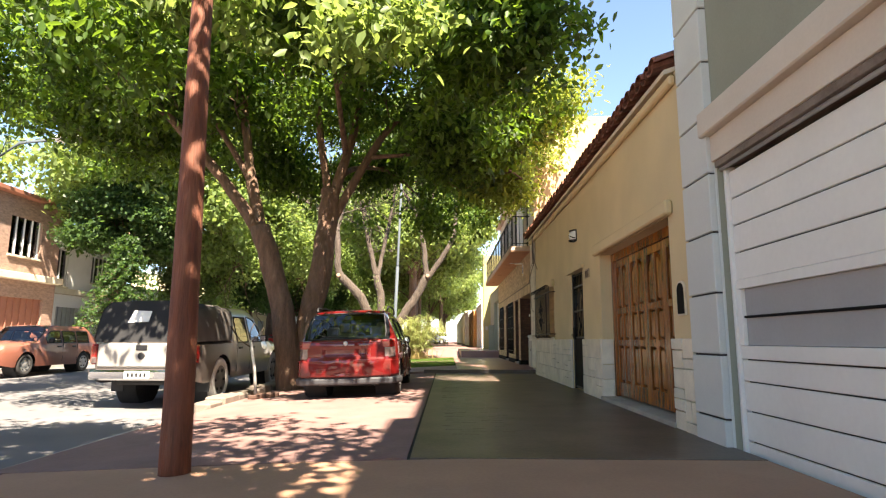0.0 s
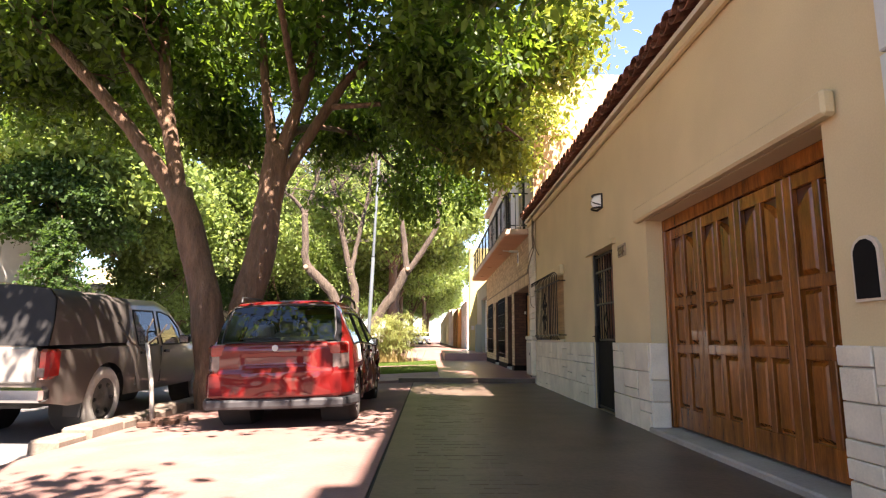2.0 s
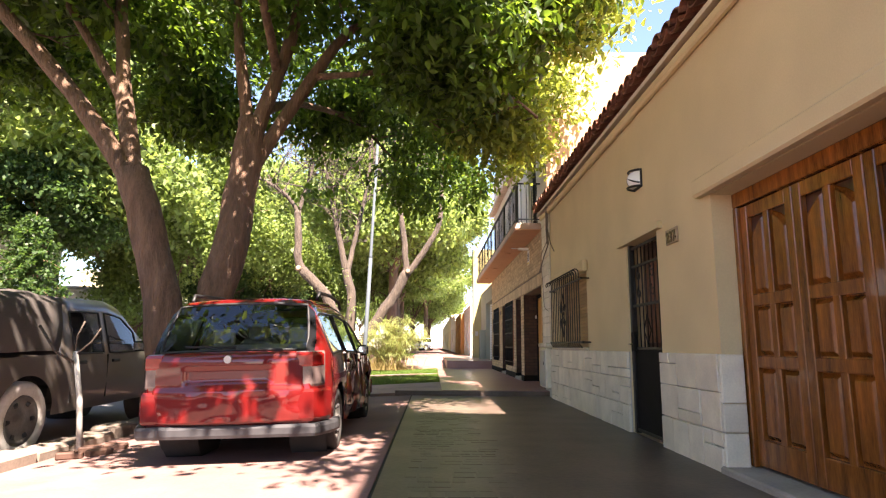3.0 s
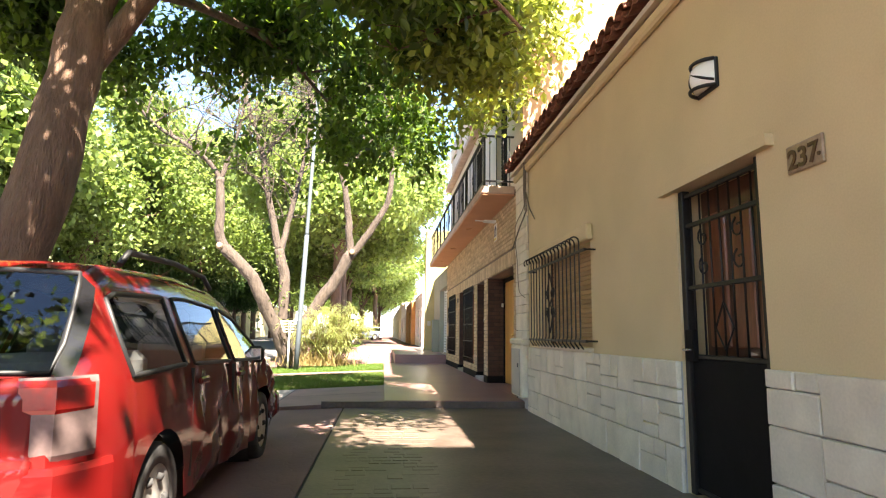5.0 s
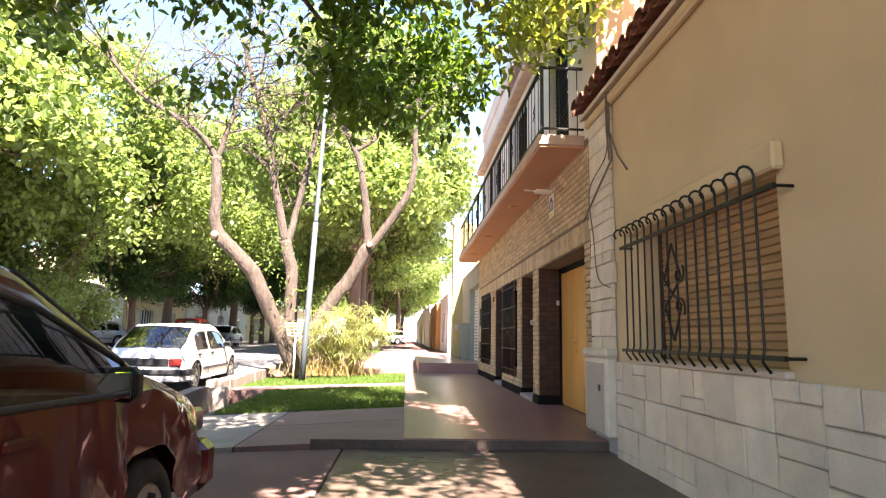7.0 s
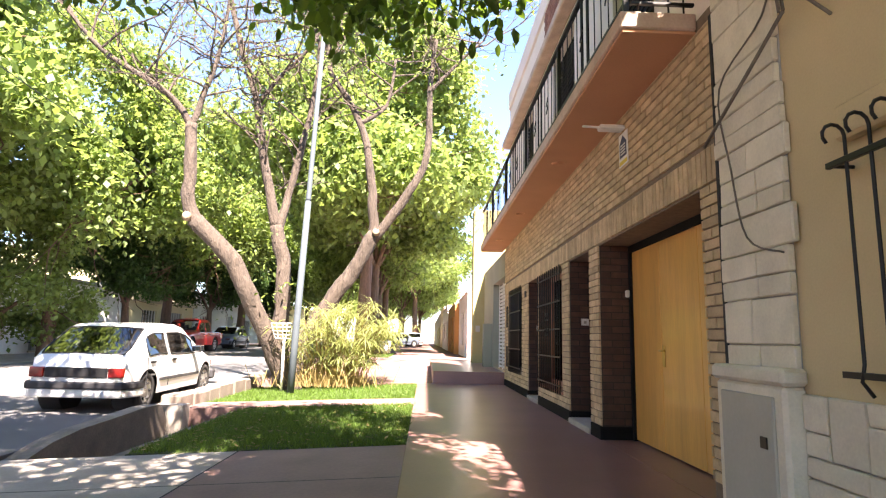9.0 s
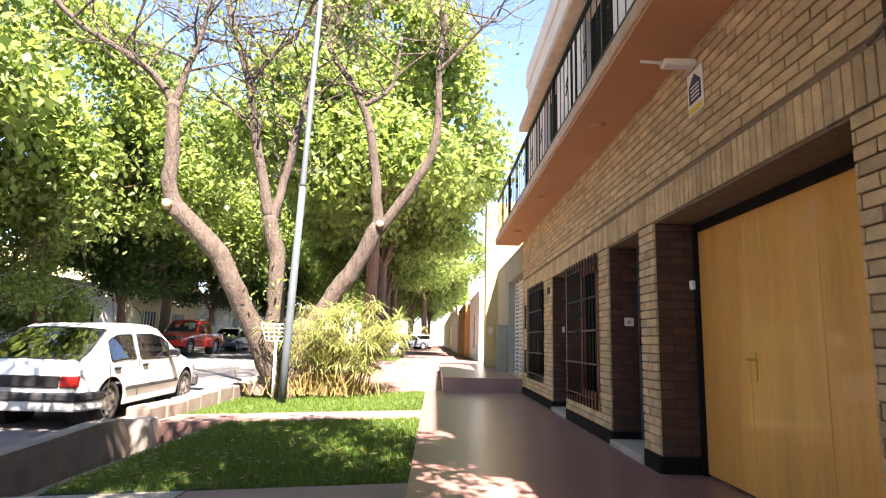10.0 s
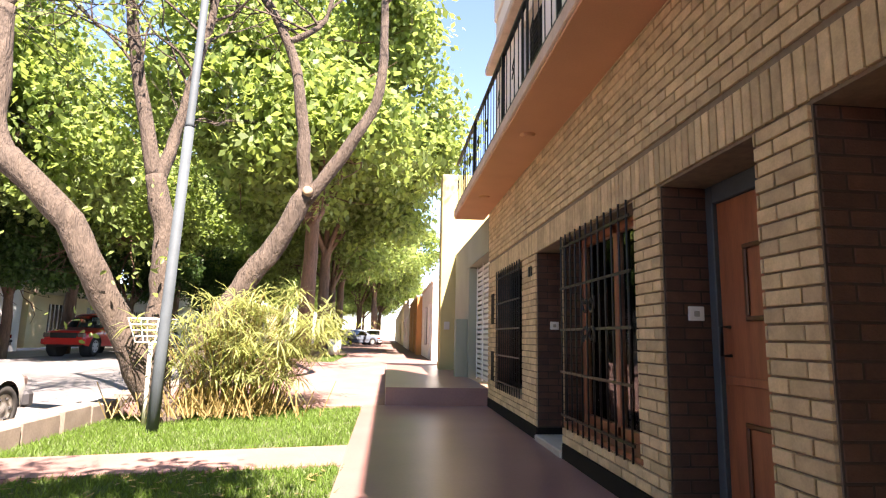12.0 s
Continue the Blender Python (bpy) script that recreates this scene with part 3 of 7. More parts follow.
# lintels
setting(block("lintel_garage", (W - 0.09, 5.97, 2.20), (W - 0.001, 9.11, 2.36), BEIGE, None, 0.02), "beige plaster lintel over the wooden garage door", "lintel")
bm = bmesh.new()
quads(bm, [(x, yy, zz) for x in (W - 0.055, W - 0.001) for yy, zz in ((9.97, 2.13), (11.25, 2.13), (11.25, 2.20), (10.95, 2.24), (10.25, 2.24), (9.97, 2.20))],
      ((0, 1, 2, 3, 4, 5), (11, 10, 9, 8, 7, 6), *[(k, k + 6, (k + 1) % 6 + 6, (k + 1) % 6) for k in range(6)]))
setting(part("lintel_door", bm, BEIGE), "beige plaster lintel over the front door", "lintel")
setting(block("lintel_window", (W - 0.075, 12.78, 2.06), (W - 0.001, 15.0, 2.23), BEIGE, None, 0.015), "beige plaster lintel over the barred window", "lintel")
setting(block("sill_window", (W - 0.05, 12.83, 0.90), (W + 0.2, 14.76, 0.945), CREAM_TRIM, None, 0.01), "narrow plaster window sill", "sill")
setting(block("threshold_garage", (W - 0.06, 6.1, -0.05), (W + 0.35, 8.97, 0.05), CONCRETE, None, 0.015), "worn stone threshold of the garage", "threshold")

# wooden garage door
gate = thing("wooden_garage_door", "varnished brown wooden panelled garage door", "garage door", kind="structure")
DX = W + 0.22
block("door_backing", (DX + 0.03, 6.12, 0.055), (DX + 0.07, 8.95, 2.2), DARK_WOOD, gate, 0)
block("frame_top", (DX - 0.05, 6.12, 2.08), (DX + 0.03, 8.95, 2.2), WOOD, gate, 0.008)
for yy in (6.12, 8.89):
    block("frame_side", (DX - 0.05, yy, 0.055), (DX + 0.03, yy + 0.06, 2.08), WOOD, gate, 0.008)


def raised_panel(bm, x, y0, y1, z0, z1, arch=0.0, rise=True):
    """A fielded panel that stands proud in its frame; the top may climb towards one side."""
    e = 0.038
    za, zb = (z1 - arch, z1) if rise else (z1, z1 - arch)
    rings = []
    for inset, depth in ((0.0, 0.022), (0.008, 0.024), (e, -0.006), (e + 0.008, -0.008)):
        rings.append([bm.verts.new((x + depth, p, q)) for p, q in ((y0 + inset, z0 + inset), (y1 - inset, z0 + inset), (y1 - inset, zb - inset), ((y0 + y1) / 2, (za + zb) / 2 + arch * 0.12 - inset), (y0 + inset, za - inset))])
    for r, q in zip(rings, rings[1:]):
        for k in range(5):
            bm.faces.new((r[k], r[(k + 1) % 5], q[(k + 1) % 5], q[k]))
    bm.faces.new(rings[-1])


leafs = 4
lw = (8.89 - 6.18) / leafs
for i in range(leafs):
    a = 6.18 + i * lw
    b = a + lw
    leaf = block("leaf_stile", (DX - 0.02, a + 0.004, 0.07), (DX + 0.03, a + 0.09, 2.075), WOOD, gate, 0.006)
    block("leaf_stile", (DX - 0.02, b - 0.09, 0.07), (DX + 0.03, b - 0.004, 2.075), WOOD, gate, 0.006)
    block("leaf_muntin", (DX - 0.015, (a + b) / 2 - 0.035, 0.25), (DX + 0.03, (a + b) / 2 + 0.035, 1.98), WOOD, gate, 0.006)
    for z0, z1 in ((0.07, 0.27), (0.80, 0.89), (1.27, 1.36), (1.97, 2.075)):
        block("leaf_rail", (DX - 0.017, a + 0.09, z0), (DX + 0.03, b - 0.09, z1), WOOD, gate, 0.006)
    for y0, y1 in ((a + 0.09, (a + b) / 2 - 0.035), ((a + b) / 2 + 0.035, b - 0.09)):
        for z0, z1, arch in ((0.27, 0.80, 0), (0.89, 1.27, 0), (1.36, 1.97, 0.12)):
            bm = bmesh.new()
            raised_panel(bm, DX, y0, y1, z0, z1, arch, y0 < (a + b) / 2 - 0.1)
            part("panel", bm, WOOD, gate)

# small arched niche beside the garage
niche = thing("letter_niche", "dark arched metal letter slot set in the wall", "letter box")
bm = bmesh.new()
prof = [(-0.10, 0.0), (0.10, 0.0), (0.10, 0.26)] + [(0.10 * math.cos(a), 0.26 + 0.09 * math.sin(a)) for a in np.linspace(0.3, math.pi - 0.3, 6)] + [(-0.10, 0.26)]
n = len(prof)
quads(bm, [(x, 5.86 + a, 1.13 + b) for x in (W - 0.02, W + 0.01) for a, b in prof], (tuple(range(n)), tuple(range(2 * n - 1, n - 1, -1)), *[(k, k + n, (k + 1) % n + n, (k + 1) % n) for k in range(n)]))
part("surround", bm, CREAM_TRIM, niche)
bm = bmesh.new()
quads(bm, [(x, 5.86 + a * 0.8, 1.145 + b * 0.9) for x in (W - 0.026, W) for a, b in prof], (tuple(range(n)), tuple(range(2 * n - 1, n - 1, -1)), *[(k, k + n, (k + 1) % n + n, (k + 1) % n) for k in range(n)]))
part("door_plate", bm, IRON_MATT, niche)

# front door behind an iron grille
fd = thing("front_door", "dark brown wooden front door behind a black iron grille", "door", kind="structure")
block("door_leaf", (W + 0.20, 10.13, 0.0), (W + 0.25, 11.08, 2.13), DARK_WOOD, fd)
for k in range(3):
    block("door_panel", (W + 0.185, 10.2 + 0.29 * k, 1.0), (W + 0.21, 10.44 + 0.29 * k, 1.95), mat("brown_door_panel", (0.21, 0.08, 0.035), 0.35, vary=0.3, scale=3, grain=20, stretch=(6, 6, 0.7), coat=0.2) if not k else bpy.data.materials["brown_door_panel"], fd, 0.01)
grille = thing("iron_door_grille", "black wrought iron grille door with a solid black lower half", "grille door")
gx = W + 0.05
for a, b, c, d in ((10.13, 10.19, 0.0, 2.13), (11.02, 11.08, 0.0, 2.13)):
    block("grille_frame", (gx - 0.03, a, c), (gx + 0.03, b, d), IRON, grille)
for zz in (0.02, 0.92, 1.4, 1.85, 2.07):
    block("grille_rail", (gx - 0.015, 10.19, zz), (gx + 0.015, 11.02, zz + 0.03), IRON, grille)
# Flat black panel makes the whole lower half of the grille evenly dark.
block("kick_plate", (gx - 0.005, 10.19, 0.05), (gx + 0.012, 11.02, 0.92), IRON_MATT, grille)
for k in range(7):
    yy = 10.27 + 0.115 * k
    rods("bar", [[(gx, yy, 0.95), (gx, yy, 2.07)]], 0.008, IRON, grille, 6)
for cy, cz in ((10.40, 1.75), (10.80, 1.75), (10.40, 1.55), (10.80, 1.55)):
    pts = [(gx - 0.012, cy + (0.02 + 0.05 * s) * math.cos(6.5 * s + 1), cz + (0.02 + 0.05 * s) * math.sin(6.5 * s + 1)) for s in np.linspace(0, 1, 12)]
    rods("scroll", [pts], 0.007, IRON, grille, 5)
rods("diamond", [[(gx - 0.012, 10.60, 1.30), (gx - 0.012, 10.70, 1.13), (gx - 0.012, 10.60, 0.98), (gx - 0.012, 10.50, 1.13), (gx - 0.012, 10.60, 1.30)]], 0.007, IRON, grille, 5)
block("lock_box", (gx - 0.05, 10.93, 0.9), (gx - 0.01, 11.03, 1.12), IRON_MATT, grille, 0.006, "worn steel lock")
rods("handle", [[(gx - 0.05, 10.99, 0.98), (gx - 0.09, 10.99, 0.98), (gx - 0.09, 10.88, 0.98)]], 0.009, CHROME, grille)

# barred window with a slatted shutter
win = thing("window_1", "window with a closed wooden roller shutter", "window", kind="structure")
z = 0.95
while z < 2.04:
    block("shutter_slat", (W + 0.14, 12.87, z), (W + 0.165, 14.72, z + 0.049), mat("shutter_wood", (0.40, 0.25, 0.11), 0.6, vary=0.15, scale=2, grain=30, stretch=(5, 0.6, 5), per="object", spread=0.12) if z < 0.96 else bpy.data.materials["shutter_wood"], win, 0.007)
    z += 0.053
for yy in (12.87, 14.68):
    block("shutter_guide", (W + 0.12, yy, 0.95), (W + 0.18, yy + 0.04, 2.05), DARK_WOOD, win)
wg = thing("window_grille", "black wrought iron window grille with curled tops", "window grille")
wx = W - 0.115
for k in range(15):
    yy = 12.90 + 0.1415 * k
    pts = [(wx + 0.03, yy, 0.93), (wx - 0.015, yy, 0.99), (wx, yy, 1.06), (wx, yy, 2.02)]
    pts += [(wx - 0.05 + 0.05 * math.cos(a), yy, 2.05 + 0.05 * math.sin(a)) for a in np.linspace(0, 4.0, 8)]
    rods("bar", [pts], 0.0085, IRON, wg, 6)
for zz in (1.0, 1.93):
    block("flat_rail", (wx - 0.012, 12.72, zz), (wx + 0.012, 15.0, zz + 0.028), IRON, wg, 0.002)
    for yy in (12.72, 14.98):
        rods("wall_stay", [[(wx, yy + 0.01, zz + 0.014), (W + 0.02, yy + 0.01, zz + 0.014)]], 0.010, IRON, wg, 5)
cy, cz = 13.95, 1.46
for s in (1, -1):
    rods("ornament", [[(wx - 0.01, cy, cz + 0.36 * s), (wx - 0.01, cy + 0.13, cz + 0.1 * s), (wx - 0.01, cy, cz - 0.02), (wx - 0.01, cy - 0.13, cz + 0.1 * s), (wx - 0.01, cy, cz + 0.36 * s)]], 0.009, IRON, wg, 5)
    for q in (1, -1):
        pts = [(wx - 0.014, cy + q * (0.11 + (0.015 + 0.07 * t) * math.cos(7 * t)), cz + s * (0.12 + (0.015 + 0.07 * t) * math.sin(7 * t))) for t in np.linspace(0, 1, 14)]
        rods("scroll", [pts], 0.008, IRON, wg, 5)

# wall lamp, house number
lamp = thing("wall_lamp", "white opal bulkhead wall lamp with a black frame", "wall lamp")
block("back_plate", (W - 0.022, 10.44, 2.69), (W + 0.004, 10.69, 2.90), BLACK_PL, lamp, 0.008)
bm = bmesh.new()
rings = []
for k in range(7):
    a = k / 6
    depth = 0.03 + 0.075 * math.sin(math.pi * (0.16 + 0.68 * a))
    rings.append([bm.verts.new((W - 0.022 - depth * math.sin(math.pi * q / 8) ** 0.6, 10.455 + 0.22 * q / 8, 2.715 + 0.165 * a)) for q in range(9)])
for r, q in zip(rings, rings[1:]):
    for k in range(8):
        bm.faces.new((r[k], r[k + 1], q[k + 1], q[k])).smooth = True
bm.faces.new(rings[0])
bm.faces.new(rings[-1])
part("diffuser", bm, OPAL, lamp)
for z, d in ((2.705, 0.10), (2.888, 0.085)):
    rods("frame_bar", [[(W - 0.022 - d * math.sin(math.pi * q / 10) ** 0.6, 10.45 + 0.23 * q / 10, z) for q in range(11)]], 0.013, BLACK_PL, lamp, 6)
rods("cross_bar", [[(W - 0.03 - 0.088 * math.sin(math.pi * q / 10) ** 0.6, 10.45 + 0.23 * q / 10, 2.79 - 0.07 * abs(q - 5) / 5 + 0.02) for q in range(11)]], 0.009, BLACK_PL, lamp, 6)
num = thing("house_number_plate", "small brown ceramic house number plate", "number plate")
block("plate", (W - 0.02, 9.60, 1.925), (W - 0.001, 9.86, 2.075), mat("brown_glazed_ceramic", (0.30, 0.215, 0.14), 0.4, vary=0.25, scale=14, bump=0.3), num, 0.006)
face = bpy.data.curves.new("digits", "FONT")
face.body, face.size, face.extrude, face.align_x = "237", 0.145, 0.004, "CENTER"
face.offset = 0.003
digits = bpy.data.objects.new("digits", face)
scene.collection.objects.link(digits)
flat = bpy.data.meshes.new_from_object(digits)
bpy.data.objects.remove(digits)
flat.materials.append(DARK_WOOD)
dg = new("digits", flat)
dg.parent = num
dg.matrix_basis = Matrix(((0, 0, -1, W - 0.022), (-1, 0, 0, 9.735), (0, 1, 0, 1.945), (0, 0, 0, 1)))
bm = bmesh.new()
tube(bm, [(W - 0.019, 9.625, 1.975), (W - 0.026, 9.625, 1.975)], [0.012, 0.010], 8)
part("stud", bm, DARK_WOOD, num)

# meter box and stone pillar details
mb = thing("meter_box", "grey-beige metal meter box in a stone surround", "meter box")
block("surround", (W - 0.13, 15.42, 0.17), (W - 0.002, 16.10, 0.93), STONE, mb, 0.02)
block("cap", (W - 0.15, 15.40, 0.93), (W - 0.002, 16.12, 1.02), STONE, mb, 0.02)
block("door", (W - 0.145, 15.50, 0.2), (W - 0.125, 16.02, 0.87), GREY_BOX, mb, 0.006, "grey sheet-metal door")
block("latch", (W - 0.152, 15.56, 0.6), (W - 0.143, 15.62, 0.66), IRON, mb, 0.002)
pts = [(W - 0.06, 15.42, 3.72), (W - 0.08, 15.36, 3.3), (W - 0.06, 15.5, 3.0), (W - 0.09, 15.95, 2.75), (W - 0.07, 15.9, 2.2), (W - 0.08, 15.75, 1.75), (W - 0.06, 15.45, 1.62)]
rods("hanging_cable", [smooth_line(pts)], 0.006, CABLE, None, 6)
tagged(bpy.data.objects["hanging_cable"], "loose dark cable hanging down the stone pillar", "cable")
pts = [(W - 0.05, 15.38, 3.74), (W - 0.07, 15.33, 3.2), (W - 0.06, 15.30, 2.9)]
cb = thing("cable_bundle", "bundle of old wires under the eave", "cable")
for k in range(4):
    rods("wire", [[(p[0] - 0.012 * k, p[1] + 0.012 * math.sin(3 * k + i), p[2]) for i, p in enumerate(pts)]], 0.008, CABLE, cb, 5)
rods("wire", [[(W - 0.07, 15.3, 2.9), (W - 0.1, 15.6, 2.7), (W - 0.08, 16.2, 2.45)]], 0.011, CABLE, cb, 6)
rods("wire", [[(W - 0.07, 15.33, 3.2), (W - 0.06, 15.15, 2.9), (W - 0.02, 15.02, 2.72)]], 0.009, CABLE, cb, 6)

# ---- brick house ----
BY0, BY1, SOF = 16.18, 26.58, 3.40
HOLES = [(16.45, 18.90, 0.0, 2.22), (19.28, 20.26, 0.0, 2.22), (20.65, 22.36, 0.45, 2.22), (22.40, 23.38, 0.0, 2.24), (24.08, 25.78, 0.52, 2.24)]
bm = bmesh.new()
wall_x(bm, W + 0.012, W + 0.45, BY0, BY1, -0.1, SOF + 0.1, HOLES)
setting(part("wall_brick_house", bm, MORTAR), "mortar bed of a tan face-brick front", "wall")
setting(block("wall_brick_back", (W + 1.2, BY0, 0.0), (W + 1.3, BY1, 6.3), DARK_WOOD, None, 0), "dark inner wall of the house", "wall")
setting(block("brick_floor_inside", (W + 0.0, BY0, -0.05), (W + 1.2, BY1, 0.104), FLOOR_R, None, 0), "dark red floor in the door recesses", "floor")
for a, b in ((18.90, 19.28), (20.26, 22.40), (23.38, BY1)):
    setting(block("plinth_black", (W - 0.012, a, 0.09), (W + 0.011, b, 0.24), IRON_MATT, None, 0.004), "black painted plinth", "plinth")
for a, b in ((19.28, 20.26), (22.40, 23.38)):
    setting(block("doorstep", (W - 0.03, a, 0.09), (W + 0.45, b, 0.165), CONCRETE, None, 0.012), "pale stone doorstep", "doorstep")

# plywood garage door in its recess
pg = thing("plywood_garage_door", "yellow varnished plywood garage door with two leaves", "garage door", kind="structure")
px = W + 0.36
for a, b in ((16.5, 17.28), (17.284, 18.10), (18.104, 18.84)):
    block("leaf", (px, a, 0.12), (px + 0.05, b, 2.14), PLY, pg, 0.004)
block("frame_top", (px - 0.02, 16.45, 2.14), (px + 0.06, 18.90, 2.22), IRON_MATT, pg)
block("frame_side", (px - 0.03, 18.84, 0.1), (px + 0.06, 18.90, 2.14), IRON_MATT, pg)
block("lock_plate", (px - 0.008, 18.02, 0.92), (px, 18.08, 1.12), BRASS, pg, 0.002)
rods("handle", [[(px - 0.005, 18.05, 1.07), (px - 0.05, 18.05, 1.07), (px - 0.05, 17.93, 1.07)]], 0.009, BRASS, pg)
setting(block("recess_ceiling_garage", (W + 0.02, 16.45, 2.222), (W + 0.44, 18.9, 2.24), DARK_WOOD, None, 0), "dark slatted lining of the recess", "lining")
box_s = thing("door_sensor", "small white plastic box in the recess", "switch box")
block("case", (W + 0.29, 18.86, 1.64), (W + 0.35, 18.899, 1.72), WHITE_PAINT, box_s, 0.01)

# wooden entrance door
ed = thing("entrance_door", "reddish wooden entrance door with a small panel window", "door", kind="structure")
ex = W + 0.34
block("leaf", (ex, 19.33, 0.17), (ex + 0.05, 20.18, 2.10), RED_WOOD, ed)
block("jamb", (ex - 0.03, 20.18, 0.165), (ex + 0.06, 20.26, 2.22), GALV, ed, 0.006, "worn grey metal jamb")
block("jamb", (ex - 0.03, 19.28, 0.165), (ex + 0.06, 19.33, 2.22), GALV, ed, 0.006)
block("head", (ex - 0.03, 19.33, 2.10), (ex + 0.06, 20.18, 2.22), GALV, ed, 0.006)
for y0, y1, z0, z1 in ((19.50, 19.98, 0.28, 0.78), (19.62, 19.92, 1.35, 1.80)):
    for a, b, c, d in ((y0, y1, z0, z0 + 0.03), (y0, y1, z1 - 0.03, z1), (y0, y0 + 0.03, z0 + 0.03, z1 - 0.03), (y1 - 0.03, y1, z0 + 0.03, z1 - 0.03)):
        block("moulding", (ex - 0.018, a, c), (ex, b, d), DARK_WOOD, ed, 0.006)
block("moulding", (ex - 0.012, 19.36, 0.98), (ex, 20.15, 1.03), RED_WOOD, ed, 0.005)
rods("handle", [[(ex, 20.10, 1.15), (ex - 0.06, 20.10, 1.15), (ex - 0.06, 20.10, 1.32), (ex, 20.10, 1.32)]], 0.011, IRON, ed)
sw = thing("doorbell", "small white doorbell plate on dark brick", "doorbell")
block("plate", (W + 0.16, 20.236, 1.36), (W + 0.26, 20.259, 1.45), WHITE_PAINT, sw, 0.004)
block("button", (W + 0.19, 20.228, 1.385), (W + 0.225, 20.237, 1.42), GREY_BOX, sw, 0.003)
sw2 = copy_thing(sw, pose(0, 3.12, -0.02))
sw2["label"] = "small yellowed doorbell plate on dark brick"
pd = thing("second_door", "dark wooden door deep in a brick recess", "door", kind="structure")
block("leaf", (ex, 22.45, 0.17), (ex + 0.05, 23.33, 2.18), DARK_WOOD, pd)
block("frame", (ex - 0.03, 22.40, 0.165), (ex + 0.055, 22.45, 2.24), IRON_MATT, pd)
block("frame", (ex - 0.03, 23.33, 0.165), (ex + 0.055, 23.38, 2.24), IRON_MATT, pd)

# large barred window, with yellow curtain, pane and a white sheet for its reflection
CURT = mat("yellow_curtain", (0.85, 0.61, 0.26), 0.9, vary=0.1, scale=4, stretch=(1, 6, 0.4))
w2 = thing("window_2", "tall barred window with a yellow curtain", "window", kind="structure")
for a, b, c, d in ((20.65, 20.72, 0.45, 2.22), (22.29, 22.36, 0.45, 2.22), (21.46, 21.54, 0.45, 2.22), (20.72, 22.29, 0.45, 0.53), (20.72, 22.29, 2.14, 2.22)):
    block("window_frame", (W + 0.20, a, c), (W + 0.27, b, d), RED_WOOD, w2, 0.006)
for a, b in ((20.72, 21.46), (21.54, 22.29)):
    p = block("pane", (W + 0.23, a, 0.53), (W + 0.236, b, 2.14), PANE, w2, 0)
    p.visible_shadow = False
block("window_sill", (W - 0.02, 20.60, 0.41), (W + 0.3, 22.38, 0.452), RED_WOOD, w2, 0.008)


def curtain(y0, y1, x, material, label):
    """A sheet in soft folds behind a window: the yellow curtain, and the white reflection."""
    bm = bmesh.new()
    prev = None
    for k in range(60):
        q = [bm.verts.new((x + 0.018 * math.sin(k * 1.05), y0 + (y1 - y0) * k / 59, zz)) for zz in (0.5, 2.16)]
        if prev:
            bm.faces.new((prev[0], q[0], q[1], prev[1])).smooth = True
        prev = q
    tagged(part("curtain", bm, material), label, "curtain")


curtain(21.50, 22.29, W + 0.268, CURT, "yellow folded curtain behind the window")
# White sheet behind the near pane paints the bright reflection of the street.
curtain(20.72, 21.22, W + 0.30, mat("white_reflection_sheet", (0.72, 0.71, 0.68), 0.9, vary=0.08, scale=4, stretch=(1, 6, 0.4)), "white folded sheet standing in for a bright reflection in the pane")
w3 = thing("window_3", "dark barred window of the brick house", "window", kind="structure")
for a, b, c, d in ((24.08, 24.14, 0.52, 2.24), (25.72, 25.78, 0.52, 2.24), (24.90, 24.96, 0.52, 2.24), (24.14, 25.72, 0.52, 0.58), (24.14, 25.72, 2.18, 2.24)):
    block("window_frame", (W + 0.20, a, c), (W + 0.27, b, d), IRON_MATT, w3, 0.004)
for a, b in ((24.14, 24.90), (24.96, 25.72)):
    p = block("pane", (W + 0.23, a, 0.58), (W + 0.236, b, 2.18), PANE, w3, 0)
    p.visible_shadow = False


def bar_grille(y0, y1, z0, z1, n, label):
    g = thing("window_grille", label, "window grille")
    x = W - 0.03
    for k in range(n):
        yy = y0 + 0.04 + (y1 - y0 - 0.08) * k / (n - 1)
        rods("bar", [[(x, yy, z0), (x, yy, z1)]], 0.009, IRON, g, 6)
    for zz in np.linspace(z0 + 0.12, z1 - 0.12, 5):
        block("flat_rail", (x - 0.006, y0, zz - 0.011), (x + 0.006, y1, zz + 0.011), IRON, g, 0.001)
    return g


g2 = bar_grille(20.67, 22.34, 0.40, 2.24, 12, "black iron bars before the tall window")
for s in (1, -1):
    for q in (1, -1):
        pts = [(W - 0.045, 21.5 + q * (0.07 + (0.02 + 0.06 * t) * math.cos(7 * t)), 1.4 + s * (0.13 + (0.02 + 0.07 * t) * math.sin(7 * t))) for t in np.linspace(0, 1, 14)]
        rods("scroll", [pts], 0.011, IRON, g2, 5)
bar_grille(24.10, 25.76, 0.47, 2.26, 12, "black iron bars before the dark window")
for z0, z1 in ((0.55, 1.02), (1.45, 1.95)):
    v = thing("meter_cover", "dark narrow metal meter cover on the brick wall", "meter cover", group="meter covers on the brick wall")
    block("cover", (W - 0.012, 26.02, z0), (W + 0.02, 26.28, z1), IRON_MATT, v, 0.004)
n2 = thing("house_number", "small metal house number on the brick pier", "house number")
for k in range(2):
    block("digit_bar", (W - 0.02, 23.55 + 0.1 * k, 1.98), (W - 0.001, 23.61 + 0.1 * k, 2.1), IRON, n2, 0.002)

